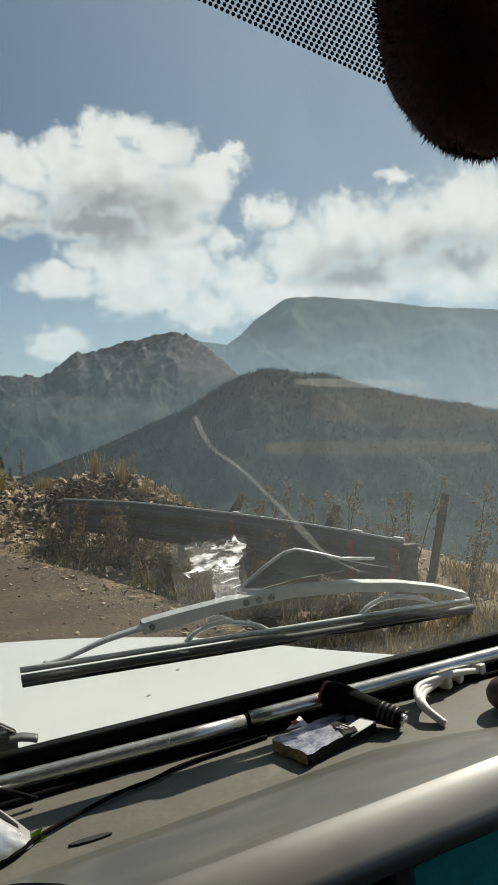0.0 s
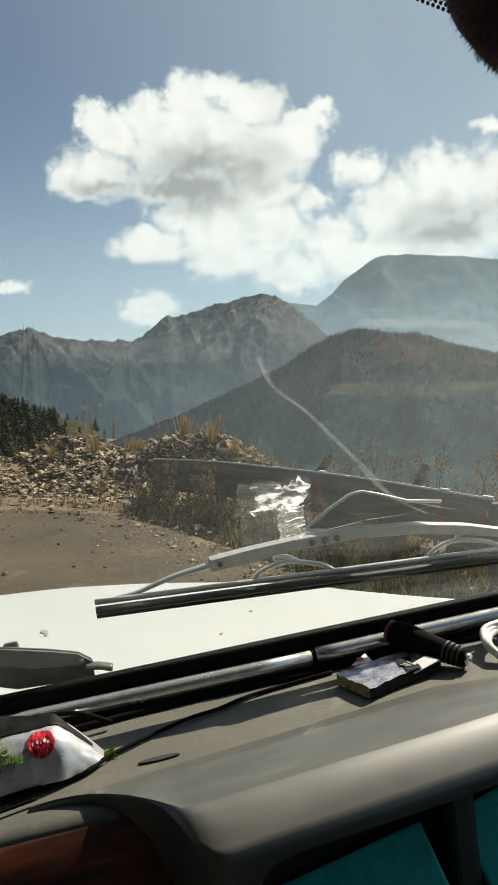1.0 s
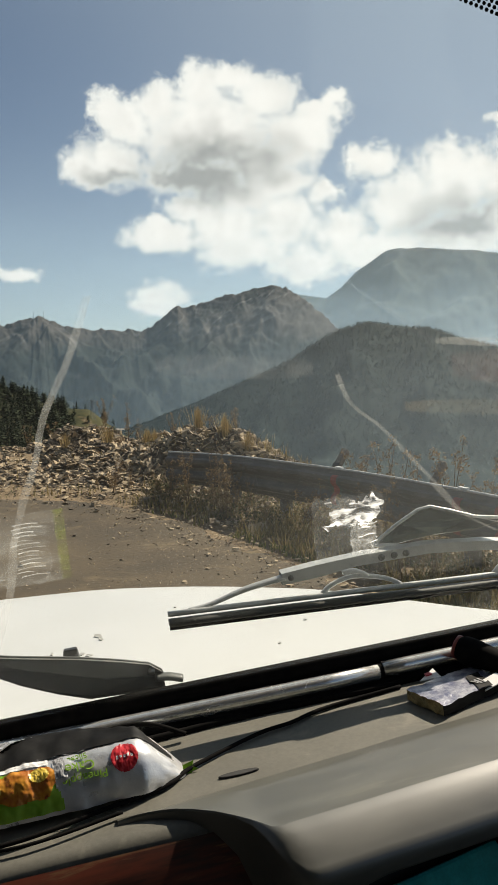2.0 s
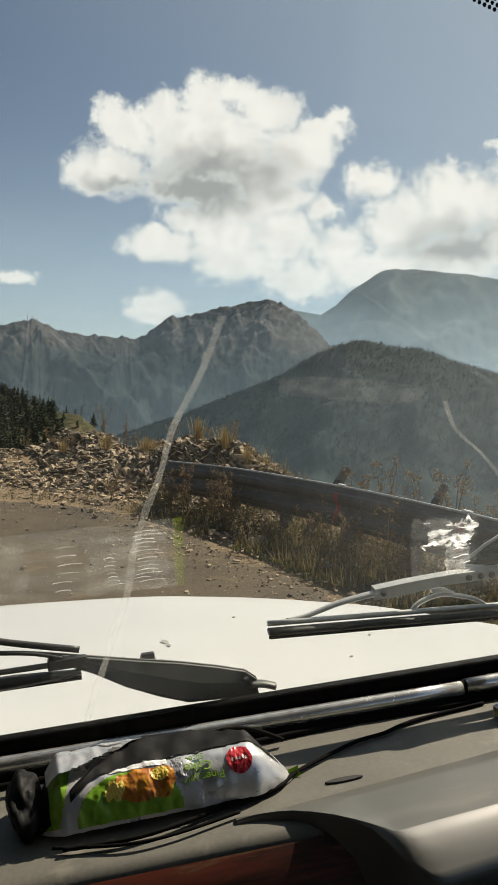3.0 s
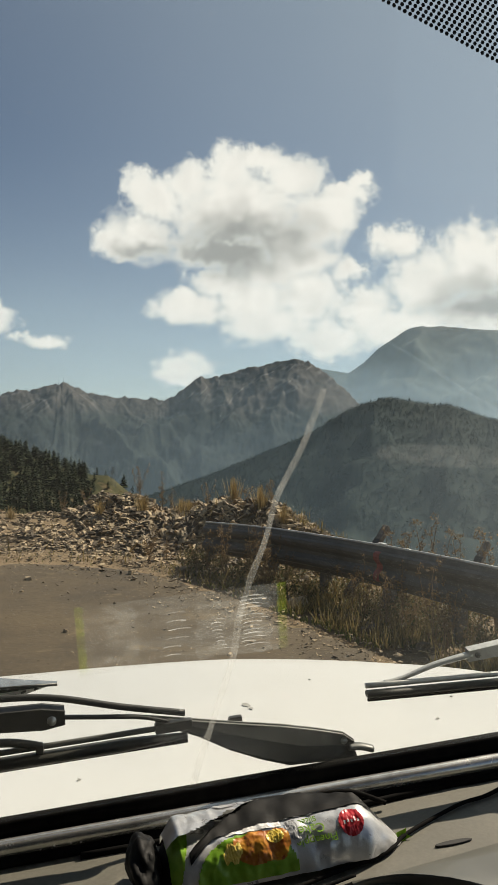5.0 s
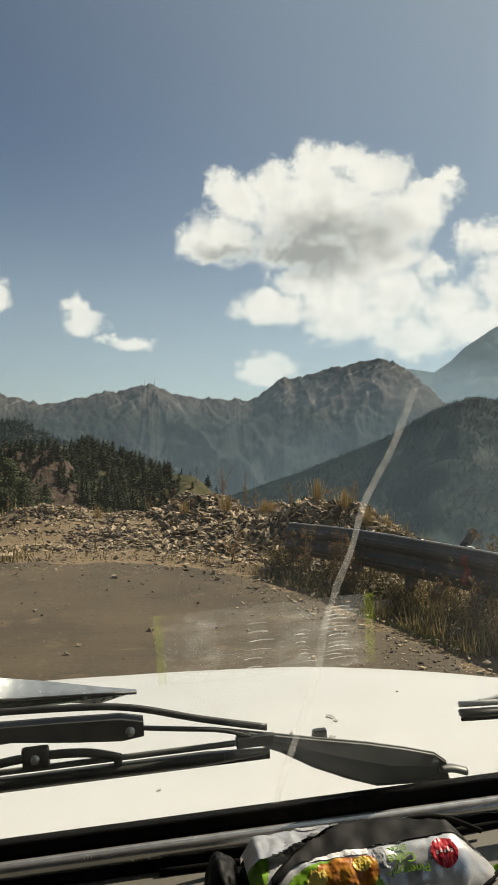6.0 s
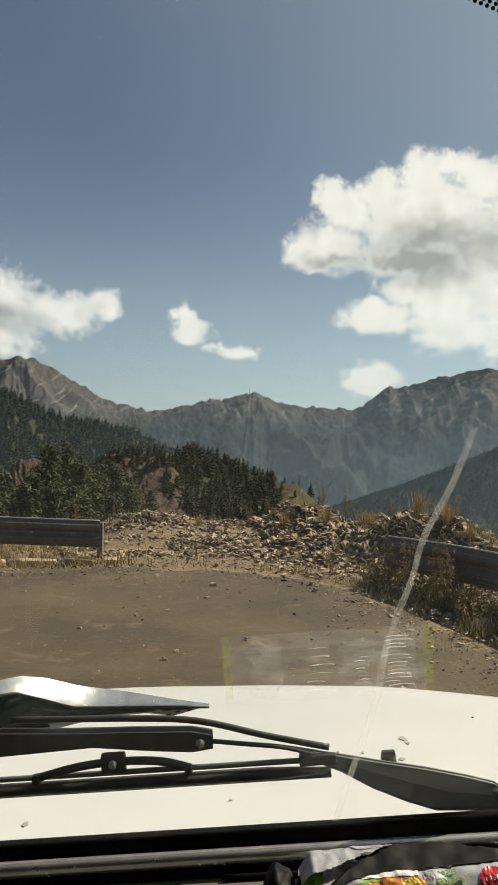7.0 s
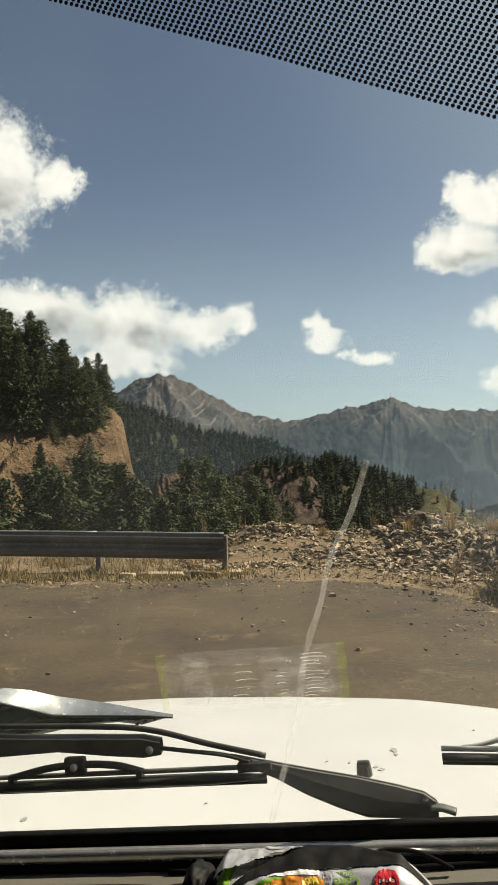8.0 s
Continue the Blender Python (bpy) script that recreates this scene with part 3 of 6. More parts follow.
FAR_SKY = [(24, 3.2), (16, 3.6), (10.5, 3.8), (9.1, 4.3), (7.6, 5.15), (6.6, 5.4), (5.7, 5.4), (4.2, 4.65), (1.9, 3.3), (0, 2.4), (-2.3, 2.0), (-4.2, 2.3), (-6.2, 2.85), (-7.8, 3.15),
           (-9.2, 3.5), (-10.8, 2.8), (-13.5, 2.5), (-16.3, 2.45), (-17.2, 3.1), (-18.4, 4.05), (-19.1, 3.9), (-19.8, 4.1), (-21.9, 4.6), (-23.4, 4.95), (-24.2, 5.0), (-25, 5.25), (-26.5, 4.6), (-27.6, 3.7), (-29, 2.4), (-31, 0.8), (-34, -1.5), (-38, -4)]
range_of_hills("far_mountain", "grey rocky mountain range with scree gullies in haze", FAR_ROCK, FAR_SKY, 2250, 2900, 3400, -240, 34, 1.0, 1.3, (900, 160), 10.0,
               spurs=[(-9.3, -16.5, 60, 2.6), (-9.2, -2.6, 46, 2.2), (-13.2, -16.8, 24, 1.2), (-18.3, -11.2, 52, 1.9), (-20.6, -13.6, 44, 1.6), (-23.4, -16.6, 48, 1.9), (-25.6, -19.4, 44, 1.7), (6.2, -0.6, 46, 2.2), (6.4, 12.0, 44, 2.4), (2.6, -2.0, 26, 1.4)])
BIG_SKY = [(-17, 0.5), (-22, 3.0), (-25.6, 4.6), (-27.2, 4.5), (-28.4, 4.25), (-29.5, 5.0), (-30.4, 5.9), (-32.3, 7.15), (-33.2, 7.35), (-34.6, 7.3), (-38, 6.95), (-42, 6.3), (-46.4, 5.9), (-52, 5.4), (-62, 4)]
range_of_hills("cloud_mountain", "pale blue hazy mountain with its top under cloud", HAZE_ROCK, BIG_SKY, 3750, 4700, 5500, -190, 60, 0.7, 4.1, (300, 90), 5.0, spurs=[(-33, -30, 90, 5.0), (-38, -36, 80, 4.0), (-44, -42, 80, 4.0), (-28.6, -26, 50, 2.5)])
DARK_SKY = [(-9, -6.5), (-13, -4.9), (-16.4, -3.75), (-19.5, -2.6), (-22.9, -1.15), (-25.9, 0.15), (-28.2, 1.65), (-29.8, 2.3), (-31.1, 2.65), (-33.5, 2.2), (-35.1, 2.1), (-37.3, 1.3), (-40.5, 0.5), (-46, -0.6), (-56, -3)]
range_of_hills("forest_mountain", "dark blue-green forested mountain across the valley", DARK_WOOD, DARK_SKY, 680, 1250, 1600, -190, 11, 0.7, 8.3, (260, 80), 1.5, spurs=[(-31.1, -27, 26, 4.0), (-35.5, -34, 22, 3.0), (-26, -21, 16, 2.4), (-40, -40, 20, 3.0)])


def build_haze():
    """Translucent sheets in place of hazy air across the valley, one before each range."""
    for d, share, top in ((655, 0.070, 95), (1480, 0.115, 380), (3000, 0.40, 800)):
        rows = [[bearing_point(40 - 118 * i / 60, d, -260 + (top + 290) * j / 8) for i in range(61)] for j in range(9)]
        tagged(new("valley_haze", grid_mesh("valley_haze", rows, haze_material("haze_sheet", share, top))), "thin bluish translucent sheet imitating haze across the valley", "haze", "", "structure")


build_haze()
BACK_SKY = [(26, 8.0), (16, 6.0), (12, 4.4), (9.3, 3.2), (7.3, 2.8), (4.6, 1.5), (1.9, 0.8), (-0.8, 0.5), (-3.4, -0.9), (-6, -1.5), (-10, -3.0)]
range_of_hills("wooded_hill", "dark conifer-covered hillside behind the bend", HILL, BACK_SKY, 420, 1000, 1250, -170, 12, 0.5, 5.2, (140, 40))
KNOLL_SKY = [(8, -3.4), (4, -2.2), (0.6, -1.7), (-0.6, -0.75), (-3.4, -0.8), (-4.2, -1.0), (-5.3, -0.8), (-7.4, -1.5), (-10.5, -2.6), (-12.3, -2.75), (-14.2, -4.35), (-16.5, -5.7), (-20.4, -7.5), (-24.1, -8.6), (-30, -10)]
range_of_hills("grassy_knoll", "grassy spur with conifers and a reddish rock cut", HILL, KNOLL_SKY, 260, 650, 800, -150, 8, 0.8, 9.4, (160, 40))
CUT_SKY = [(3.0, -3.2), (1.8, -2.0), (0.9, -1.25), (0.2, -0.95), (-1.6, -1.0), (-2.9, -0.85), (-3.5, -1.2), (-4.4, -2.4), (-5.2, -3.4)]
range_of_hills("rock_cut", "reddish rock cut below a hillside track", CUT, CUT_SKY, 480, 545, 570, -40, 3.2, 2.6, 6.6, (110, 50), 1.2)
CROP_SKY = [(7.4, -3.6), (6.7, -1.75), (6.2, -1.35), (5.4, -1.3), (4.6, -1.6), (3.9, -1.75), (3.2, -3.4)]
range_of_hills("rock_outcrop", "brown earthy outcrop among the trees", CUT, CROP_SKY, 270, 300, 315, -22, 1.6, 2.4, 3.1, (90, 40), 0.6)
CLIFF_SKY = [(46, 14), (30, 11), (22, 7.0), (16.8, 4.6), (14.4, 3.7), (12.4, 3.2), (10.4, 3.3), (9.4, 3.2), (8.8, 2.3), (8.2, -0.8), (7.3, -4.2), (6.2, -6.6), (4, -8.5)]
range_of_hills("earth_cliff", "ochre earth bank with an eroded steep end", CLIFF, CLIFF_SKY, 44, 88, 120, -12, 1.7, 1.3, 2.2, (240, 90), 0.45)


# ---- trees ----
def conifer(name, seed, whorls=24, arms=9, fat=0.25, sprays=14, taper=0.72):
    """Trunk and crown meshes of a conifer one metre high."""
    rng = random.Random(seed)
    trunk_pts = [(0.006 * math.sin(i + seed), 0.006 * math.cos(i * 1.3), i / 8) for i in range(9)]
    trunk = sweep(name + "_trunk", trunk_pts, [0.022 * (1 - 0.93 * i / 8) for i in range(9)], BARK, 7)
    verts, faces = [], []
    for w in range(whorls):
        h = 0.10 + 0.88 * (w / (whorls - 1)) ** 0.92
        reach = fat * (1 - h) ** taper * rng.uniform(0.75, 1.15) + 0.015
        for k in range(arms):
            if rng.random() < 0.13:
                continue
            a = 2 * math.pi * (k + rng.random()) / arms
            r = reach * rng.uniform(0.55, 1.2)
            droop = rng.uniform(-0.25, 0.30) * r
            for s in range(sprays):
                u = (s + rng.random()) / sprays
                c = Vector((math.cos(a) * r * u, math.sin(a) * r * u, h - droop * u * u + rng.gauss(0, 0.014)))
                c += Vector((rng.gauss(0, 0.012), rng.gauss(0, 0.012), 0))
                size = (0.013 + 0.026 * (1 - h)) * rng.uniform(0.6, 1.3)
                n = Vector((rng.gauss(0, 0.6), rng.gauss(0, 0.6), 1)).normalized()
                x = n.cross(Vector((math.sin(a + rng.gauss(0, .7)), -math.cos(a), 0.3))).normalized() * size
                y = n.cross(x) * 0.55
                b = len(verts)
                verts += [c - x - y * 0.4, c + y, c + x * 1.2, c - y, c + n * size * 0.35]
                faces += [(b, b + 1, b + 4), (b + 1, b + 2, b + 4), (b + 2, b + 3, b + 4), (b + 3, b, b + 4)]
    return trunk, raw(name + "_crown", verts, faces, NEEDLES)


def tree_kind(seed, **how):
    t, c = conifer("conifer", seed, **how)
    round_top = "taper" in how
    ob = thing("conifer_tree", "dark green pine with a broad rounded crown" if round_top else "dark green conifer with a ragged crown on the slope", "tree", "conifers beyond the road", Matrix.Translation((0, 0, -60)))
    part("trunk", t, ob)
    part("crown", c, ob)
    return ob


KINDS = [tree_kind(3, fat=0.30), tree_kind(8, whorls=20, fat=0.36), tree_kind(14, whorls=26, fat=0.26), tree_kind(21, whorls=19, fat=0.41, arms=10)]
BROAD = [tree_kind(31, whorls=24, fat=0.27, taper=0.46, arms=10, sprays=16), tree_kind(44, whorls=22, fat=0.33, taper=0.50, arms=11, sprays=16)]
SPARE = set(KINDS + BROAD)


def plant(az, d, base, tall, rng, kinds=KINDS):
    kind = kinds[rng.randrange(len(kinds))]
    m = Matrix.LocRotScale(bearing_point(az, d, base), Euler((rng.gauss(0, 0.02), rng.gauss(0, 0.02), rng.uniform(0, 6.3))), None)
    if kind in SPARE:
        ob = kind
        SPARE.discard(ob)
        ob.matrix_basis = m
    else:
        ob = copy_thing(kind, m)
    ob.scale = (tall * rng.uniform(0.9, 1.15), tall * rng.uniform(0.9, 1.15), tall)
    return ob


def build_trees():
    rng = random.Random(5)
    # below the road, behind the left beam
    for az, el, d in [(20, -0.4, 42), (16.4, -1.5, 38), (14.8, -1.2, 45), (13.6, -0.8, 40), (12.4, -1.4, 36), (11.2, 0.2, 41), (10.2, -0.5, 46), (9.1, -0.6, 38), (8.0, -1.6, 36), (6.8, -2.2, 42),
                      (5.6, -2.4, 48), (4.4, -0.4, 58), (3.2, -0.2, 60), (2.2, -1.5, 52), (1.2, -1.7, 57), (0.2, -1.6, 62), (-1.0, -2.9, 55), (-2.4, -3.3, 60), (6.2, -3.0, 33), (2.6, -3.1, 40), (-0.2, -3.6, 44), (18.4, -2.0, 34), (23, -1.0, 40), (4.0, -3.2, 36)]:
        top = 1.55 + math.tan(radians(el)) * d
        base = -7.5 - rng.uniform(0, 1.5)
        plant(az, d, base, top - base, rng, BROAD if rng.random() < 0.75 else KINDS)
    # on the bank at the far left
    for i in range(110):
        az = rng.uniform(9.9, 27)
        d = rng.uniform(80, 100)
        f = (d - 44) / 44
        top = 1.55 + math.tan(radians(lerp(az, CLIFF_SKY))) * 88
        base = -12 + (top + 12) * min(f, 1) ** 1.12
        tall = rng.uniform(6.0, 10.5) * (0.55 + 0.45 * min(1, (az - 9) / 5))
        plant(az, d, base - 0.8, tall, rng)
    # a few small ones on the bank's face
    for az, f in ((11.0, 0.70), (12.6, 0.50), (14.2, 0.62), (15.4, 0.40), (13.4, 0.80), (10.3, 0.86)):
        top = 1.55 + math.tan(radians(lerp(az, CLIFF_SKY))) * 88
        plant(az, 44 + 44 * f, -12 + (top + 12) * f ** 1.12 - 0.5, rng.uniform(2.6, 4.4), rng)


build_trees()


def forest(name, label, spots, seed, mat=None, fat=0.26, clumps=22):
    """Many small conifers in one mesh."""
    rng = random.Random(seed)
    verts, faces = [], []
    for p, tall in spots:
        lean = rng.uniform(0.55, 0.95)
        girth = tall * fat * rng.uniform(0.75, 1.3)
        for k in range(clumps):
            f = (k + rng.random()) / clumps
            a = 2.4 * k + rng.uniform(-0.5, 0.5)
            r = girth * (1 - f) ** lean * rng.uniform(0.6, 1.25) + 0.02 * tall
            h = tall * (0.06 + 0.88 * f)
            w = rng.uniform(0.55, 0.95)
            b = len(verts)
            verts += [(p[0] - 0.15 * r * math.cos(a), p[1] - 0.15 * r * math.sin(a), p[2] + h + rng.uniform(0.06, 0.14) * tall),
                      (p[0] + r * math.cos(a - w), p[1] + r * math.sin(a - w), p[2] + h - rng.uniform(0.0, 0.05) * tall),
                      (p[0] + 1.1 * r * math.cos(a + w * 0.4), p[1] + 1.1 * r * math.sin(a + w * 0.4), p[2] + h + rng.uniform(-0.03, 0.05) * tall),
                      (p[0] + 0.1 * r * math.cos(a), p[1] + 0.1 * r * math.sin(a), p[2] + h - 0.10 * tall)]
            faces += [(b, b + 1, b + 2), (b + 1, b + 3, b + 2)]
    return tagged(new(name, raw(name, verts, faces, mat or FAR_NEEDLES)), label, "forest", "", "stuff")


def slope_spots(ob, count, size, seed, keep):
    rng = random.Random(seed)
    vs = [v.co.copy() for v in ob.data.vertices]
    out = []
    polys = list(ob.data.polygons)
    weights = np.cumsum([p.area for p in polys])
    while len(out) < count:
        p = polys[int(np.searchsorted(weights, rng.random() * weights[-1]))]
        a, b, c, d = [vs[i] for i in p.vertices]
        u, v = rng.random(), rng.random()
        q = a * (1 - u) * (1 - v) + b * u * (1 - v) + c * u * v + d * (1 - u) * v
        if keep(bearing_of(q.x, q.y), math.hypot(q.x, q.y), q, rng):
            out.append((q, size * rng.uniform(0.55, 1.25)))
    return out


def build_forests():
    obs = bpy.data.objects
    def back(az, d, q, rng):
        return -6 < az < 22 and d > 480 and fbm(q.x * 0.006, q.y * 0.006, 5.0) > -0.42
    forest("hill_forest", "dense dark conifer forest covering the hillside", slope_spots(obs["wooded_hill"], 8500, 12.5, 4, back), 1, None, 0.29)
    def knoll(az, d, q, rng):
        if -3.9 < az < 0.6 and d > 470 + 60 * fbm(az * 1.2, d * 0.01):
            return rng.random() < 0.03
        if az < -11.0 + 1.5 * fbm(az, d * 0.01) and d > 470 + (az + 24) * 8:
            return rng.random() < 0.05
        return -24 < az < 7 and d > 300
    forest("spur_forest", "scattered dark conifers on the grassy spur", slope_spots(obs["grassy_knoll"], 5200, 9.5, 6, knoll), 2, None, 0.30)
    def cut(az, d, q, rng):
        return fbm(az * 0.9, q.z * 0.12, 2.0) > 0.02 or q.z > -9
    forest("cut_forest", "scattered conifers growing on the rock cut", slope_spots(obs["rock_cut"], 260, 8, 8, cut), 5)
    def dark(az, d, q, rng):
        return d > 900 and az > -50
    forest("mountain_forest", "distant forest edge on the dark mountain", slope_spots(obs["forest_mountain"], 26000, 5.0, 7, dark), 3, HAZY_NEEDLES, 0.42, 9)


build_forests()


# ---- the jeep, in its own axes: x along the windscreen's foot, y ahead, z up ----
_ex = Vector((1, -0.171, 0.0923)).normalized()
_ey = Vector((0, 0, 1)).cross(_ex).normalized()
_ez = _ex.cross(_ey)
JEEP = Matrix.Translation((0.4, 0.9145, 1.138)) @ Matrix((_ex, _ey, _ez)).transposed().to_4x4()
LEAN = math.tan(radians(10))


def pane(x, z, out=0.0):
    """A place on the windscreen at a height above its foot, some way outside it."""
    c, s = math.cos(radians(10)), math.sin(radians(10))
    return Vector((x, -LEAN * z + out * c, z + out * s))


jeep = thing("jeep", "white off-road jeep with a black dash, parked on the road", "car", m=JEEP)


def build_hood():
    rim = [(0.70, 0.03), (0.635, 0.11), (0.565, 0.23), (0.51, 0.345), (0.425, 0.51), (0.34, 0.615), (0.24, 0.715), (0.12, 0.805), (0.0, 0.875), (-0.25, 0.955), (-0.55, 1.02), (-0.9, 1.05), (-1.15, 1.03), (-1.4, 0.9), (-1.6, 0.5), (-1.62, 0.03)]
    rim = [Vector((x, y, 0)) for x, y in rim]
    line = arc(rim, 5)
    rows = []
    for k in [0.0, 0.2, 0.4, 0.6, 0.75, 0.86, 0.93, 0.965, 0.985, 1.0, 1.004, 1.006]:
        row = []
        for i, p in enumerate(line):
            foot = Vector((0.68 - 2.28 * i / (len(line) - 1), 0.03, 0))
            q = foot + (p - foot) * k
            z = -0.030 - 0.062 * q.y - 0.012 * (q.x + 0.35) ** 2 + 0.0012 * fbm(q.x * 3, q.y * 3)
            if k > 0.93:
                z -= 0.035 * ((k - 0.93) / 0.07) ** 2.4
            if k > 1.001:
                z -= 0.08 if k < 1.005 else 0.34
            row.append((q.x, q.y, z))
        rows.append(row)
    hood = part("hood", grid_mesh("hood", rows, PAINT), jeep, "flat white painted bonnet with small stains")
    # splashes and specks of dirt
    rng = random.Random(4)
    for x, y, r in [(-0.015, 0.42, 0.011), (-0.012, 0.395, 0.006), (-0.045, 0.33, 0.006), (-0.035, 0.315, 0.008), (-0.09, 0.36, 0.005), (-0.13, 0.37, 0.004), (-0.42, 0.28, 0.005), (0.13, 0.53, 0.004), (-0.58, 0.14, 0.007), (-0.3, 0.18, 0.004), (0.24, 0.2, 0.004), (0.31, 0.3, 0.004)]:
        z = -0.030 - 0.062 * y - 0.012 * (x + 0.35) ** 2 + 0.0012 * fbm(x * 3, y * 3)
        out = [(x + 0.6 * r * rng.uniform(0.5, 1.3) * math.cos(a * 0.7), y + 1.0 * r * rng.uniform(0.5, 1.3) * math.sin(a * 0.7)) for a in range(9)]
        part("stain", slab_mesh("stain", out, 0.0012, BIRD, Matrix.Translation((0, 0, z + 0.001))), hood, "dried grey splash")
    n = bmesh.new()
    bmesh.ops.create_cone(n, cap_ends=True, segments=12, radius1=0.013, radius2=0.011, depth=0.02, matrix=Matrix.Translation((-0.06, 0.28, -0.035)))
    box_into(n, (0.02, 0.012, 0.008), Matrix.Translation((-0.06, 0.274, -0.024)), 0.002)
    part("washer_nozzle", finish(n, "washer_nozzle", BLACK_METAL, False), hood, "small black washer nozzle")


def bar(name, x0, x1, y, z, ry, rz, mat, sag=0.0, label=""):
    pts = [(x0 + (x1 - x0) * i / 24, y, z + sag * math.sin(math.pi * i / 24)) for i in range(25)]
    me = sweep(name, pts, ry, mat, 12, rz / ry)
    return part(name, me, jeep, label)


REFLECTION = (-0.276, -0.050, 0.162, 0.243)   # left, right, foot and top on the glass
GLARE = (0.240, 0.328, 0.128, 0.206)
SUN_STRIP = [(-0.9, 1.26), (-0.5, 1.093), (-0.345, 1.05), (-0.25, 1.012), (-0.14, 0.964), (-0.05, 0.926), (0.05, 0.880), (0.19, 0.818), (0.28, 0.778), (0.53, 0.690), (0.95, 0.55)]


def build_screen():
    # pane, 5 mm thick
    half = [(-1.5, 0.0), (1.02, 0.0), (0.97, 1.16), (-1.46, 1.16)]
    verts = [pane(x, z, o) for o in (-0.0025, 0.0025) for x, z in half]
    me = raw("windscreen", verts, [(0, 1, 2, 3), (7, 6, 5, 4), (0, 4, 5, 1), (1, 5, 6, 2), (2, 6, 7, 3), (3, 7, 4, 0)], GLASS)
    glass = part("windscreen", me, jeep, "clear dusty flat windscreen")
    glass.visible_shadow = False
    bar("window_seal", -1.55, 1.05, 0.006, -0.012, 0.010, 0.0135, RUBBER, 0.0, "black rubber window seal")
    bar("trim_bar", -1.4, 0.312, -0.010, -0.0285, 0.0100, 0.0100, CHROME, 0.002, "worn chrome trim bar")
    bar("trim_bar", 0.318, 1.02, -0.010, -0.0265, 0.0100, 0.0100, CHROME, 0.002, "worn chrome trim bar")
    bar("trim_joint", 0.312, 0.318, -0.010, -0.0272, 0.0090, 0.0090, RUBBER)
    bar("trim_base", -1.4, 1.0, -0.014, -0.041, 0.010, 0.006, RUBBER)
    # printed dots along the top
    verts, faces = [], []
    step = 0.0060
    for j in range(60):
        for i in range(300):
            x = -0.90 + i * step + (step / 2 if j % 2 else 0)
            z = lerp(x, SUN_STRIP) + j * step * 0.866
            if x > 0.90 or z > 1.16:
                continue
            b = len(verts)
            r = step * 0.40
            verts += [pane(x + r * math.cos(k * math.pi / 3), z + r * math.sin(k * math.pi / 3), -0.0035) for k in range(6)]
            faces.append(tuple(range(b, b + 6)))
    dots = part("sun_strip", raw("sun_strip", verts, faces, DOTS), glass, "dotted dark sun strip on the glass")
    tagged(dots, kind="stuff")
    # long streak and arc of dirt on the glass
    for pts, w in [([(0.012, 0.462), (-0.015, 0.40), (-0.048, 0.343), (-0.066, 0.29), (-0.095, 0.22), (-0.108, 0.16), (-0.138, 0.08), (-0.165, 0.006)], 0.0050),
                   ([(0.278, 0.35), (0.294, 0.314), (0.332, 0.279), (0.387, 0.216), (0.41, 0.19), (0.43, 0.165), (0.47, 0.145), (0.52, 0.128)], 0.0035),
                   ([(0.392, 0.205), (0.415, 0.178), (0.44, 0.155), (0.48, 0.13)], 0.0025)]:
        line = arc([Vector((x, z, 0)) for x, z in pts], 6)
        rows = [[pane(p.x - w * (0.7 + 0.5 * fbm(p.y * 20, p.x * 9)), p.y, -0.004) for p in line], [pane(p.x + w, p.y, -0.004) for p in line]]
        s = part("smear", grid_mesh("smear", rows, SMEAR_AND_GLARE), glass, "pale streak of dirt on the glass")
        s.visible_shadow = False


place_on = pane


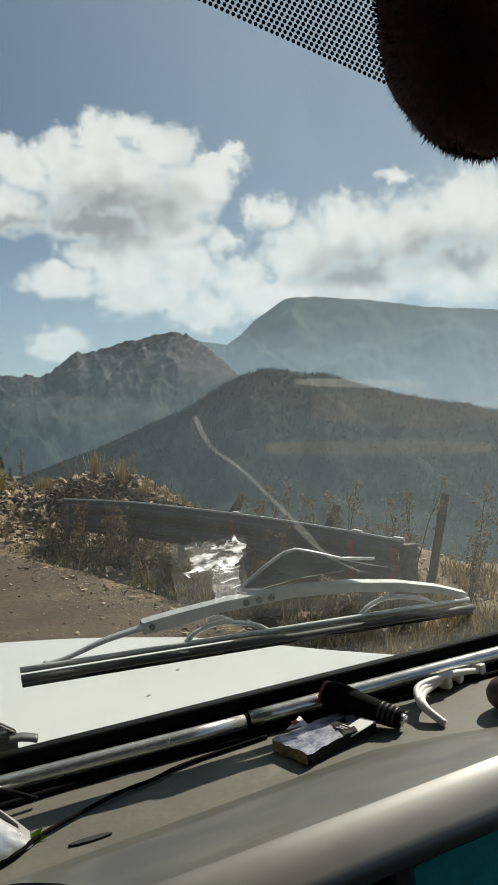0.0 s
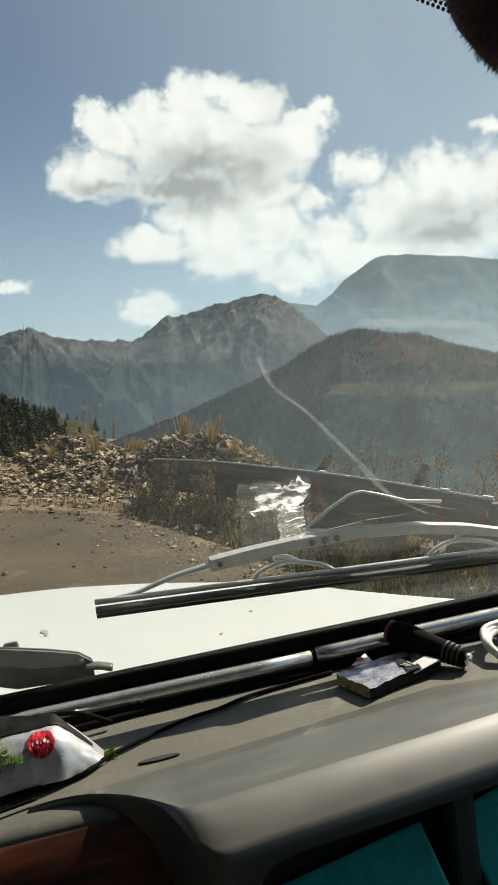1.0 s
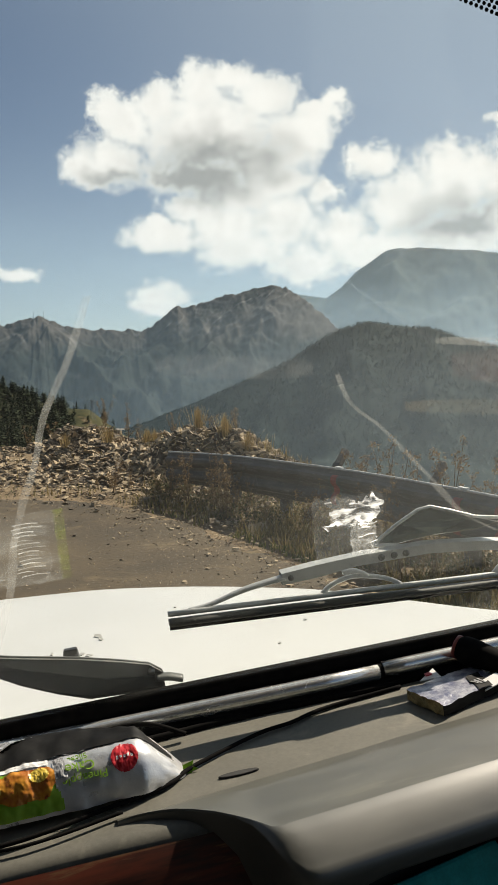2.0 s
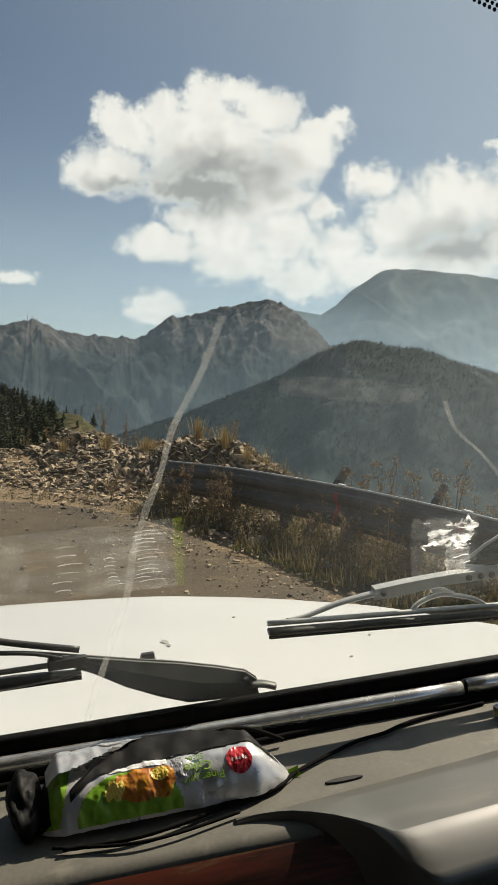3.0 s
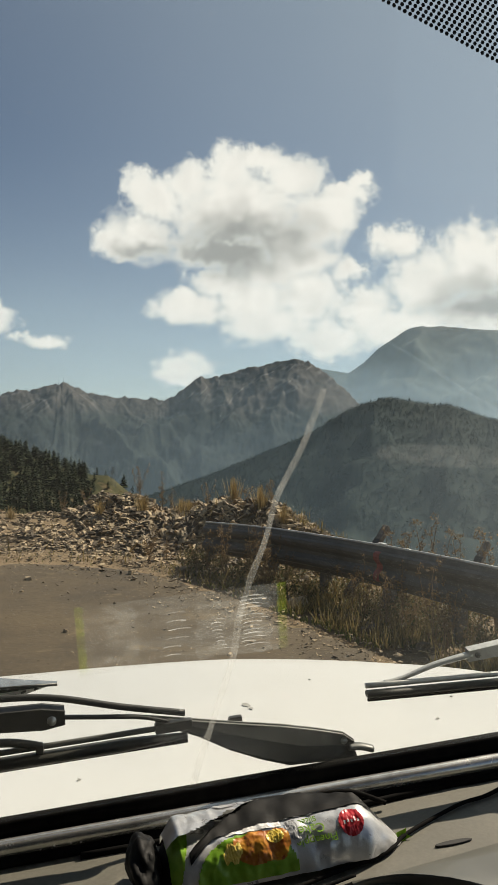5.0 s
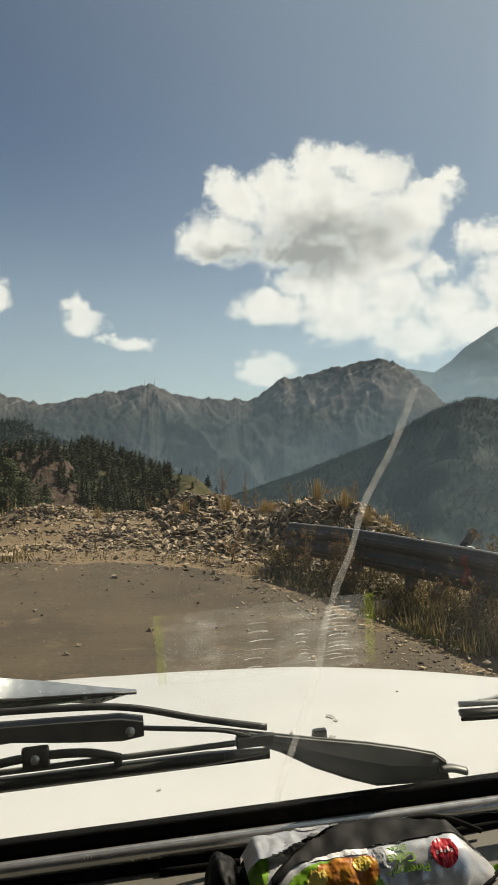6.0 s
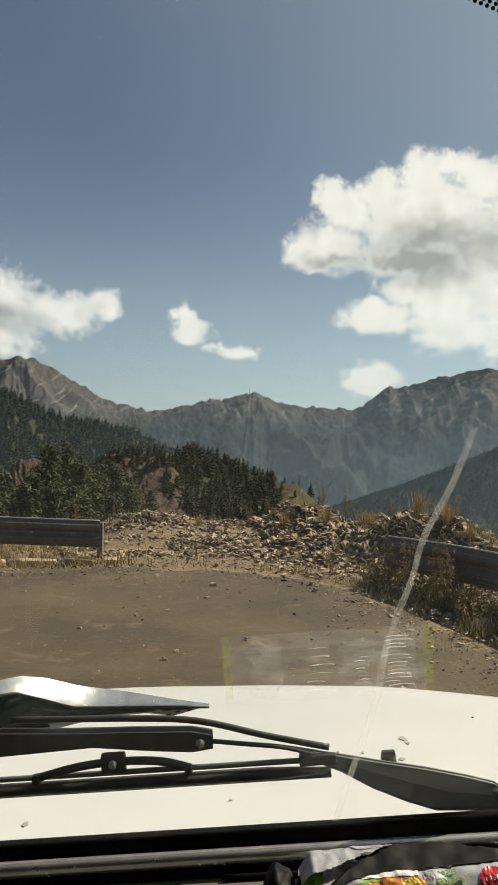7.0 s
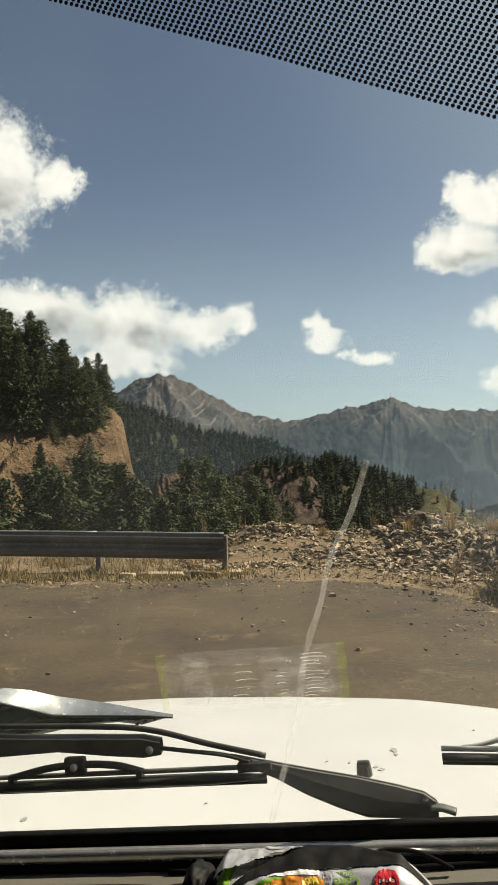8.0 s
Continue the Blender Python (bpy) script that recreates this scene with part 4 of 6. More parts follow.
def build_films():
    """Reflections in the glass, imitated by bits of film on its inside."""
    def sheet(name, us, vs, mat, parent, wave=0.0, torn=0.0):
        rows = []
        for j in range(13):
            v = vs[0] + (vs[1] - vs[0]) * j / 12
            u0, u1 = us[0] + torn * fbm(v * 90, 1.0), us[1] + torn * fbm(v * 90, 7.0)
            rows.append([pane(u0 + (u1 - u0) * i / 16, v + torn * (j / 6 - 1) * fbm(i * 0.4, j * 0.05, 3.0), -0.005 - wave * abs(fbm(i * 0.8, j * 0.8))) for i in range(17)])
        ob = part(name, grid_mesh(name, rows, mat), parent)
        ob.visible_shadow = False
        return ob
    # the packet's mirror image in the glass, imitated with sheets of film
    sleeve = thing("plastic_sleeve", "rippled reflection of the snack packet with lime edges, imitated by film", "sleeve", m=JEEP)
    sheet("film", (REFLECTION[0], REFLECTION[1]), (REFLECTION[2], REFLECTION[3]), PALE_REFLECTION, sleeve)
    sheet("reflection_patch", (REFLECTION[0] + 0.024, REFLECTION[0] + 0.060), (REFLECTION[2] + 0.012, REFLECTION[3] - 0.008), PALE_REFLECTION, sleeve, 0.002, 0.008)
    sheet("reflection_patch", (REFLECTION[1] - 0.10, REFLECTION[1] - 0.010), (REFLECTION[2] + 0.002, REFLECTION[3] - 0.014), PALE_REFLECTION, sleeve, 0.003, 0.006)
    sheet("reflection_edge", (REFLECTION[0] - 0.007, REFLECTION[0] + 0.002), (REFLECTION[2], REFLECTION[3]), LIME_REFLECTION, sleeve)
    sheet("reflection_edge", (REFLECTION[1] - 0.002, REFLECTION[1] + 0.009), (REFLECTION[2], REFLECTION[3]), LIME_REFLECTION, sleeve)
    rng = random.Random(6)
    for col, (x0, wide, count) in enumerate(((REFLECTION[1] - 0.046, 0.030, 14), (REFLECTION[1] - 0.078, 0.016, 9), (REFLECTION[1] - 0.135, 0.026, 6))):
        for k in range(count):
            z = REFLECTION[2] + 0.010 + (0.0045 if col < 2 else 0.010) * k
            x = x0 + rng.uniform(-0.004, 0.004)
            w = wide * rng.uniform(0.6, 1.1)
            rows = [[pane(x + w * i / 8, z + 0.0012 * math.sin(math.pi * i / 8) + t, -0.006 - t) for i in range(9)] for t in (0.0, rng.uniform(0.0008, 0.0026))]
            part("rib", grid_mesh("rib", rows, RIBBED_REFLECTION), sleeve, "bright ripple of the reflection").visible_shadow = False
    # reflected streaks and bands, painted on the glass as thin coloured strips
    for u0, u1, v0, v1, mat in ((0.40, 0.57, 0.370, 0.380, SMEAR_AND_GLARE), (0.36, 0.68, 0.294, 0.312, TAN_REFLECTION), (0.42, 0.70, 0.322, 0.366, ROSE_REFLECTION), (0.075, 0.25, 0.370, 0.396, STREAK_REFLECTION)):
        rows = [[pane(u0 + (u1 - u0) * i / 20, 0.5 * (v0 + v1) + (v1 - v0) * j * math.sin(math.pi * (0.02 + 0.96 * i / 20)) ** 0.22 - 0.13 * (u1 - u0) * i / 20, -0.0045) for i in range(21)] for j in (-0.5, 0, 0.5)]
        reflected = part("smear", grid_mesh("smear", rows, mat), jeep, "reflected streak laid on the glass as a film")
        reflected.visible_shadow = False
    # white glare in the windscreen, modelled as a crumpled film
    glare = thing("plastic_wrapper", "crumpled white glare on the windscreen, imitated by film", "wrapper", m=JEEP)
    sheet("wrapper", (GLARE[0], GLARE[1]), (GLARE[2], GLARE[3]), PALE_REFLECTION, glare, 0.004, 0.006)
    sheet("glare_patch", (GLARE[0] + 0.020, GLARE[1] - 0.006), (GLARE[3] - 0.036, GLARE[3] - 0.004), GLARE_FILM, glare, 0.010, 0.014)
    sheet("glare_patch", (GLARE[1] - 0.042, GLARE[1] - 0.010), (GLARE[2] + 0.004, GLARE[3] - 0.034), RIBBED_REFLECTION, glare, 0.006, 0.006)
    for k in range(9):
        z = GLARE[2] + 0.008 + 0.0048 * k
        rows = [[pane(GLARE[1] - 0.034 + 0.024 * i / 6, z + 0.0012 * math.sin(i + k), -0.011), pane(GLARE[1] - 0.034 + 0.024 * i / 6, z + 0.0018 + 0.0012 * math.sin(i + k), -0.012)] for i in range(7)]
        part("fold_line", grid_mesh("fold_line", rows, GLARE_FILM), glare, "bright line of glare").visible_shadow = False


def wiper_right():
    w = thing("windscreen_wiper", "silver alloy windscreen wiper with a winged plate on its arm", "wiper", "windscreen wipers", m=JEEP)
    o = 0.016

    def pane(x, z, out=0.0):
        return place_on(x, 0.925 * z - 0.008, out)

    def on(x, lift=0.0, out=o):
        f = (x - 0.062) / (0.655 - 0.062)
        return pane(x, 0.094 + (0.053 - 0.094) * f + lift, out)
    xs = [0.062 + 0.593 * i / 16 for i in range(17)]
    blade = part("blade", sweep("blade", [on(x, 0.0, 0.010) for x in xs], 0.0090, WIPER_RUBBER, 6, 0.5), w, "black rubber blade")
    part("blade_spine", sweep("blade_spine", [on(x, 0.009, 0.016) for x in xs], 0.0035, SILVER, 6), blade)
    part("blade_edge", sweep("blade_edge", [on(x, -0.007, 0.008) for x in xs], 0.0022, RUBBER, 6), blade)
    for x0, x1, x2 in [(0.255, 0.30, 0.36), (0.49, 0.535, 0.60)]:
        part("yoke", sweep("yoke", arc([on(x0, 0.010, 0.018), on(x0 + 0.015, 0.02, 0.022), on(x1, 0.027, 0.024), on(x2 - 0.02, 0.02, 0.022), on(x2, 0.010, 0.018)], 5), 0.0032, SILVER, 6), w)
    # the long arm: thin end, then a broad channel
    part("arm_end", sweep("arm_end", arc([on(0.088, 0.010, 0.02), pane(0.115, 0.103, 0.022), pane(0.16, 0.114, 0.024), pane(0.212, 0.120, 0.026)], 6), [0.0030 + 0.00024 * i for i in range(19)], SILVER, 8, 0.6), w)
    top = [(0.205, 0.128), (0.25, 0.132), (0.31, 0.135), (0.40, 0.134), (0.48, 0.124), (0.55, 0.109), (0.61, 0.090), (0.655, 0.070)]
    low = [(0.205, 0.112), (0.25, 0.114), (0.30, 0.120), (0.40, 0.120), (0.48, 0.110), (0.55, 0.095), (0.61, 0.079), (0.655, 0.060)]
    rows = [[pane(x, z, 0.020) for x, z in low], [pane(x, z, 0.031) for x, z in low], [pane(x, z, 0.033) for x, z in top], [pane(x, z, 0.020) for x, z in top], [pane(x, z, 0.020) for x, z in low]]
    arm = part("arm", grid_mesh("arm", rows, SILVER, False), w, "bright alloy channel arm")
    for x in (0.335, 0.352, 0.368):
        part("slot", sweep("slot", [pane(x, 0.127, 0.0305), pane(x, 0.127, 0.018)], 0.0045, BLACK_METAL, 8), arm)
    part("screw", sweep("screw", [pane(0.216, 0.121, 0.028), pane(0.216, 0.121, 0.017)], 0.0035, BLACK_METAL, 8), arm)
    part("bracket", sweep("bracket", arc([pane(0.285, 0.112, 0.024), on(0.30, 0.035, 0.024), on(0.315, 0.028, 0.024)], 4), 0.006, SILVER, 6, 0.5), w)
    part("bracket", sweep("bracket", arc([pane(0.555, 0.10, 0.024), on(0.54, 0.036, 0.024), on(0.535, 0.028, 0.024)], 4), 0.006, SILVER, 6, 0.5), w)
    # the winged plate: dark mirror with a pale rim
    shape = [(0.312, 0.143), (0.35, 0.165), (0.378, 0.179), (0.395, 0.181), (0.42, 0.172), (0.455, 0.158), (0.50, 0.152), (0.46, 0.140), (0.40, 0.139), (0.33, 0.136)]
    shape = [(x + 0.020, z - 0.006) for x, z in shape]
    plate = [pane(x, z, 0.036 + 0.012 * math.sin((x - 0.31) * 16)) for x, z in shape]
    back = [p + Vector((0, 0.004, -0.002)) for p in plate]
    n = len(plate)
    faces = [tuple(range(n)), tuple(range(2 * n - 1, n - 1, -1))] + [(i, (i + 1) % n, n + (i + 1) % n, n + i) for i in range(n)]
    wing = part("winged_plate", raw("winged_plate", plate + back, faces, GLASS_PLATE, False), w, "dark mirror-bright plate")
    part("plate_rim", sweep("plate_rim", [p for p in plate[:7]], 0.0023, SILVER, 6), wing)
    part("plate_foot", sweep("plate_foot", [plate[0], pane(0.345, 0.134, 0.04), pane(0.365, 0.132, 0.035)], 0.006, SILVER, 6, 0.5), wing)


def wiper_left():
    w = thing("windscreen_wiper", "black windscreen wiper with a winged plate on its arm", "wiper", "windscreen wipers", m=JEEP)

    def pane(x, z, out=0.0):
        return place_on(x, z - 0.007, out)

    xs = [-0.165 - 0.60 * i / 16 for i in range(17)]

    def on(x, lift=0.0, out=0.016):
        return pane(x, 0.072 + lift, out)

    blade = part("blade", sweep("blade", [on(x, -0.003, 0.012) for x in xs], [0.006, 0.010] + [0.0135] * 15, WIPER_RUBBER, 6, 0.5), w, "black rubber blade")
    part("blade_spine", sweep("blade_spine", [on(x, 0.009, 0.016) for x in xs], 0.0034, GREY_METAL, 6), blade)
    part("blade_edge", sweep("blade_edge", [on(x, -0.009, 0.012) for x in xs], 0.0035, RUBBER, 6), blade)
    part("blade_clip", box("blade_clip", (0.045, 0.012, 0.012), BLACK_METAL, Matrix.Translation(on(-0.180, 0.008, 0.018)), 0.002), blade)
    # broad flat lever from the pivot by the seal to the blade: plate above, fold below
    up = [(-0.212, 0.085), (-0.158, 0.072), (-0.10, 0.058), (-0.047, 0.046), (0.0, 0.033), (0.034, 0.022), (0.048, 0.010), (0.050, 0.002)]
    dn = [(-0.200, 0.079), (-0.152, 0.056), (-0.115, 0.032), (-0.075, 0.012), (-0.040, -0.002), (0.02, -0.006), (0.046, -0.006), (0.050, -0.006)]
    mid = [(x * 0.5 + a * 0.5, z * 0.45 + b * 0.55) for (x, z), (a, b) in zip(up, dn)]
    plate = [[place_on(x, z, 0.027) for x, z in mid], [place_on(x, z, 0.030) for x, z in up], [place_on(x, z, 0.024) for x, z in up]]
    lever = part("lever", grid_mesh("lever", plate, GREY_METAL, False), w, "flat dark grey lever plate")
    # the shadow under the lever's crease, painted as a black fold
    shaded_fold = [[place_on(x, z, 0.015) for x, z in dn], [place_on(x, z, 0.020) for x, z in dn], [place_on(x, z, 0.027) for x, z in mid]]
    part("lever_skirt", grid_mesh("lever_skirt", shaded_fold, BLACK_METAL, False), lever, "lower fold coloured black for the shadow under the crease")
    part("lever_edge", sweep("lever_edge", [place_on(x, z, 0.029) for x, z in up], 0.0016, GREY_METAL, 6), lever)
    part("lever_tab", sweep("lever_tab", arc([place_on(0.040, 0.004, 0.024), place_on(0.056, 0.002, 0.024), place_on(0.072, -0.003, 0.022)], 4), 0.009, GREY_METAL, 8, 0.5), lever)
    part("rivet", sweep("rivet", [place_on(0.036, 0.011, 0.026), place_on(0.036, 0.011, 0.033)], 0.0045, ALLOY, 10), lever, "bright rivet")
    # the arm
    part("arm_end", sweep("arm_end", arc([on(-0.185, 0.014, 0.02), pane(-0.22, 0.096, 0.022), pane(-0.27, 0.103, 0.024), pane(-0.32, 0.110, 0.026)], 6), 0.0045, BLACK_METAL, 8, 0.6), w)
    part("arm_rod", sweep("arm_rod", arc([pane(-0.165, 0.090, 0.026), pane(-0.24, 0.108, 0.03), pane(-0.32, 0.130, 0.034), pane(-0.40, 0.138, 0.036), pane(-0.55, 0.146, 0.036)], 6), 0.0042, BLACK_METAL, 8), w)
    top = [(-0.305, 0.118), (-0.33, 0.124), (-0.40, 0.128), (-0.47, 0.131), (-0.56, 0.137), (-0.80, 0.146)]
    low = [(-0.305, 0.101), (-0.33, 0.098), (-0.38, 0.103), (-0.45, 0.112), (-0.56, 0.108), (-0.80, 0.112)]
    rows = [[pane(x, z, 0.020) for x, z in low], [pane(x, z, 0.034) for x, z in low], [pane(x, z, 0.036) for x, z in top], [pane(x, z, 0.020) for x, z in top], [pane(x, z, 0.020) for x, z in low]]
    arm = part("arm", grid_mesh("arm", rows, BLACK_METAL, False), w, "black channel arm")
    part("screw", sweep("screw", [pane(-0.320, 0.109, 0.030), pane(-0.320, 0.109, 0.017)], 0.0055, ALLOY, 10), arm, "bright screw")
    yoke = part("yoke", sweep("yoke", arc([on(-0.333, 0.010, 0.014), on(-0.37, 0.021, 0.014), on(-0.42, 0.024, 0.014), on(-0.47, 0.020, 0.014), on(-0.52, 0.009, 0.014)], 5), 0.0050, BLACK_METAL, 6), w)
    part("yoke_clip", box("yoke_clip", (0.030, 0.012, 0.024), BLACK_METAL, Matrix.Translation(on(-0.425, 0.023, 0.014)), 0.004), yoke)
    part("screw", sweep("screw", [on(-0.425, 0.024, 0.014), on(-0.425, 0.024, 0.004)], 0.0050, ALLOY, 10), arm, "bright screw")
    for x in (-0.336, -0.52):
        part("clip", box("clip", (0.009, 0.012, 0.011), BLACK_METAL, Matrix.Translation(on(x, 0.008, 0.014)), 0.002), w)
    # the winged plate: a chromed upper face over a black underside
    top = [(-0.80, 0.150), (-0.70, 0.162), (-0.62, 0.178), (-0.575, 0.190), (-0.548, 0.192), (-0.522, 0.184), (-0.490, 0.169), (-0.455, 0.159), (-0.425, 0.153), (-0.36, 0.144), (-0.314, 0.139)]
    fold = [(-0.80, 0.140), (-0.70, 0.154), (-0.62, 0.170), (-0.575, 0.183), (-0.548, 0.183), (-0.522, 0.170), (-0.490, 0.153), (-0.455, 0.147), (-0.425, 0.145), (-0.36, 0.141), (-0.314, 0.1375)]
    low = [(-0.80, 0.118), (-0.70, 0.118), (-0.62, 0.118), (-0.575, 0.119), (-0.548, 0.121), (-0.522, 0.122), (-0.490, 0.125), (-0.455, 0.127), (-0.425, 0.129), (-0.36, 0.133), (-0.320, 0.137)]

    def swept(x, z, out):
        k = min(1.0, max(0.0, (x + 0.62) / 0.18))
        k = k * k * (3 - 2 * k)
        return place_on(x, z - 0.012 * (1 - k) - 0.040 * k, out + 0.088 * k)

    wing = part("winged_plate", grid_mesh("winged_plate", [[swept(x, z + (q - z) * f, 0.034 + 0.026 * f ** 1.4 * min(1.0, 0.12 + (-0.314 - x) / 0.13)) for (x, z), (_, q) in zip(fold, top)] for f in (0.0, 0.35, 0.7, 1.0)], CHROME), w, "polished upper face catching the sun")
    part("plate_underside", grid_mesh("plate_underside", [[swept(x, z, 0.040) for x, z in low], [swept(x, z * 0.5 + b * 0.5, 0.030) for (x, z), (_, b) in zip(low, fold)], [swept(x, z - 0.001, 0.033) for x, z in fold]], GLASS_PLATE), wing, "black mirror-bright underside")
    part("plate_rim", sweep("plate_rim", [swept(x, z - 0.001, 0.033) for x, z in fold], 0.0020, BLACK_METAL, 6), wing)
    for x in (-0.53, -0.60):
        part("plate_bolt", box("plate_bolt", (0.026, 0.02, 0.024), BLACK_METAL, Matrix.Translation(swept(x, 0.118, 0.034)), 0.003), wing)
    tab = [[swept(-0.402, 0.132, 0.036), swept(-0.330, 0.1395, 0.036), swept(-0.314, 0.138, 0.036)], [swept(-0.395, 0.1315, 0.036), swept(-0.362, 0.127, 0.034), swept(-0.318, 0.136, 0.036)]]
    part("slotted_tab", grid_mesh("slotted_tab", tab + [[p + Vector((0, 0.002, 0)) for p in tab[1]]], SILVER, False), wing, "bright slotted tab")
    for x, z in ((-0.368, 0.1300), (-0.356, 0.1335), (-0.340, 0.1355)):
        part("slot", sweep("slot", [swept(x - 0.003, z - 0.001, 0.031), swept(x + 0.003, z + 0.001, 0.031)], 0.0016, BLACK_METAL, 6), wing)


SHELF = -0.046   # height of the dash shelf


def build_dash():
    rows = []
    for y, z in [(0.004, SHELF), (-0.03, SHELF + 0.001), (-0.10, SHELF), (-0.17, SHELF - 0.001), (-0.205, SHELF - 0.003), (-0.216, SHELF - 0.010), (-0.219, SHELF - 0.024)]:
        rows.append([(-1.45 + 2.5 * i / 90, y, z + 0.0010 * fbm(i * 0.35, y * 14)) for i in range(91)])
    part("dash_top", grid_mesh("dash_top", rows, DASH), jeep, "olive-grey vinyl dash shelf")
    # no hole is cut: a dark slab paints the shade inside the slot
    slot = [(0.099 + 0.022 * math.cos(a / 12 * 6.283), -0.147 + 0.0045 * math.sin(a / 12 * 6.283)) for a in range(12)]
    part("dash_slot", slab_mesh("dash_slot", slot, 0.003, DARK, Matrix.Translation((0, 0, SHELF + 0.0006)), 0.001), jeep, "small oval slot, its shade given by a flat dark slab")
    # red-brown veneer panel under the shelf
    rows = [[(-1.4 + 1.5 * i / 20, y, z) for i in range(21)] for y, z in [(-0.220, SHELF - 0.012), (-0.236, SHELF - 0.03), (-0.27, -0.15), (-0.29, -0.30), (-0.30, -0.45)]]
    part("dash_panel", grid_mesh("dash_panel", rows, RED_WOOD), jeep, "streaked red-brown veneer dash panel")
    # moulded cowl over the instruments: a flat top, a crease, a sloping worn band, and a face that runs down at the near end
    foot = [(-0.03, -0.46), (0.140, -0.46), (0.143, -0.20), (0.147, -0.135), (0.153, -0.108), (0.162, -0.094), (0.175, -0.086), (0.195, -0.083), (0.39, -0.082), (1.0, -0.082)]
    rows = []
    for x in [-0.030, -0.028, -0.024, -0.018, -0.010, 0.0, 0.012, 0.026, 0.042, 0.06, 0.075, 0.088, 0.096, 0.103, 0.112, 0.122, 0.132, 0.140, 0.143, 0.147, 0.153, 0.162, 0.175, 0.195, 0.23, 0.28, 0.34, 0.42, 0.52, 0.66, 0.82, 1.0]:
        k = min(1.0, max(0.0, (x + 0.030) / 0.135))
        j = min(1.0, max(0.0, (x - 0.080) / 0.05))
        soft = j * j * (3 - 2 * j)
        crease = -0.282 + 0.094 * x + 0.098 * (1 - k ** 2.0)
        seam = max(-0.176 + 0.12 * x - 0.55 * max(0.0, min(x, 0.62) - 0.47), crease + 0.012)
        high = SHELF + 0.010 - 0.008 * (1 - k) ** 2
        wide, fall = 0.0006 + 0.0374 * soft, 0.0010 + 0.023 * soft
        turn = 0.10 + 0.90 * soft
        b = lerp(x, foot)
        row = [(seam, SHELF - 0.006), (seam - 0.005, SHELF + 0.0005)]
        row += [(seam - 0.005 + (crease - seam + 0.005) * f, SHELF + 0.0005 + (high - SHELF - 0.0005) * f ** 0.8) for f in (0.2, 0.4, 0.6, 0.8, 0.95, 1.0)]
        row += [(crease - wide * f, high - fall * f ** 1.5) for f in (0.1, 0.35, 0.65, 0.9, 1.0)]
        edge_y, edge_z = crease - wide, high - fall
        row += [(edge_y - 0.004 * turn, edge_z - 0.0035 * turn), (edge_y - 0.0062 * turn, edge_z - 0.009 * turn), (edge_y - 0.0066 * turn, edge_z - 0.014 * turn)]
        z0 = edge_z - 0.014 * turn
        row += [(edge_y - 0.0066 * turn + 0.010 * (1 - k) * f, z0 + (min(b, z0 - 0.002) - z0) * f) for f in (0.03, 0.12, 0.4, 0.8, 1.0)]
        row += [(edge_y + 0.004, min(b, z0 - 0.002) - 0.003), (edge_y + 0.03, min(b, z0 - 0.002) - 0.002)]
        rows.append([(x, y, z + 0.0005 * fbm(x * 14, y * 30)) for y, z in row])
    shell = grid_mesh("instrument_cowl", rows, COWL)
    wide_row = len(rows[0])
    for e in shell.edges:
        i, j = e.vertices[0] % wide_row, e.vertices[1] % wide_row
        if i == j and (i == 7 or (i in (12, 15) and max(e.vertices) < 12 * wide_row)):
            e.use_edge_sharp = True
    cowl = part("instrument_cowl", shell, jeep, "black moulded plastic cowl with worn shiny edges")
    lean = Euler((0, 0, math.atan(0.095))).to_matrix().to_4x4()
    for x, w in [(0.388, 0.026), (0.62, 0.030)]:
        part("cowl_post", box("cowl_post", (w, 0.03, 0.36), COWL, Matrix.Translation((x, -0.262 + 0.095 * x, -0.265)) @ lean, 0.008), cowl)
    part("cowl_recess", box("cowl_recess", (1.0, 0.01, 0.42), DARK, Matrix.Translation((0.6, -0.150, -0.29)) @ lean, 0.002), cowl)
    for x, z, w, tip in [(0.270, -0.250, 0.20, -10), (0.507, -0.207, 0.20, -15), (0.76, -0.16, 0.24, -12)]:
        m = Matrix.Translation((x, -0.250, z)) @ Euler((radians(-36), radians(tip), 0)).to_matrix().to_4x4()
        part("dash_box", box("dash_box", (w, 0.024, 0.19), TEAL, m, 0.004), cowl, "teal metallic plastic panel")


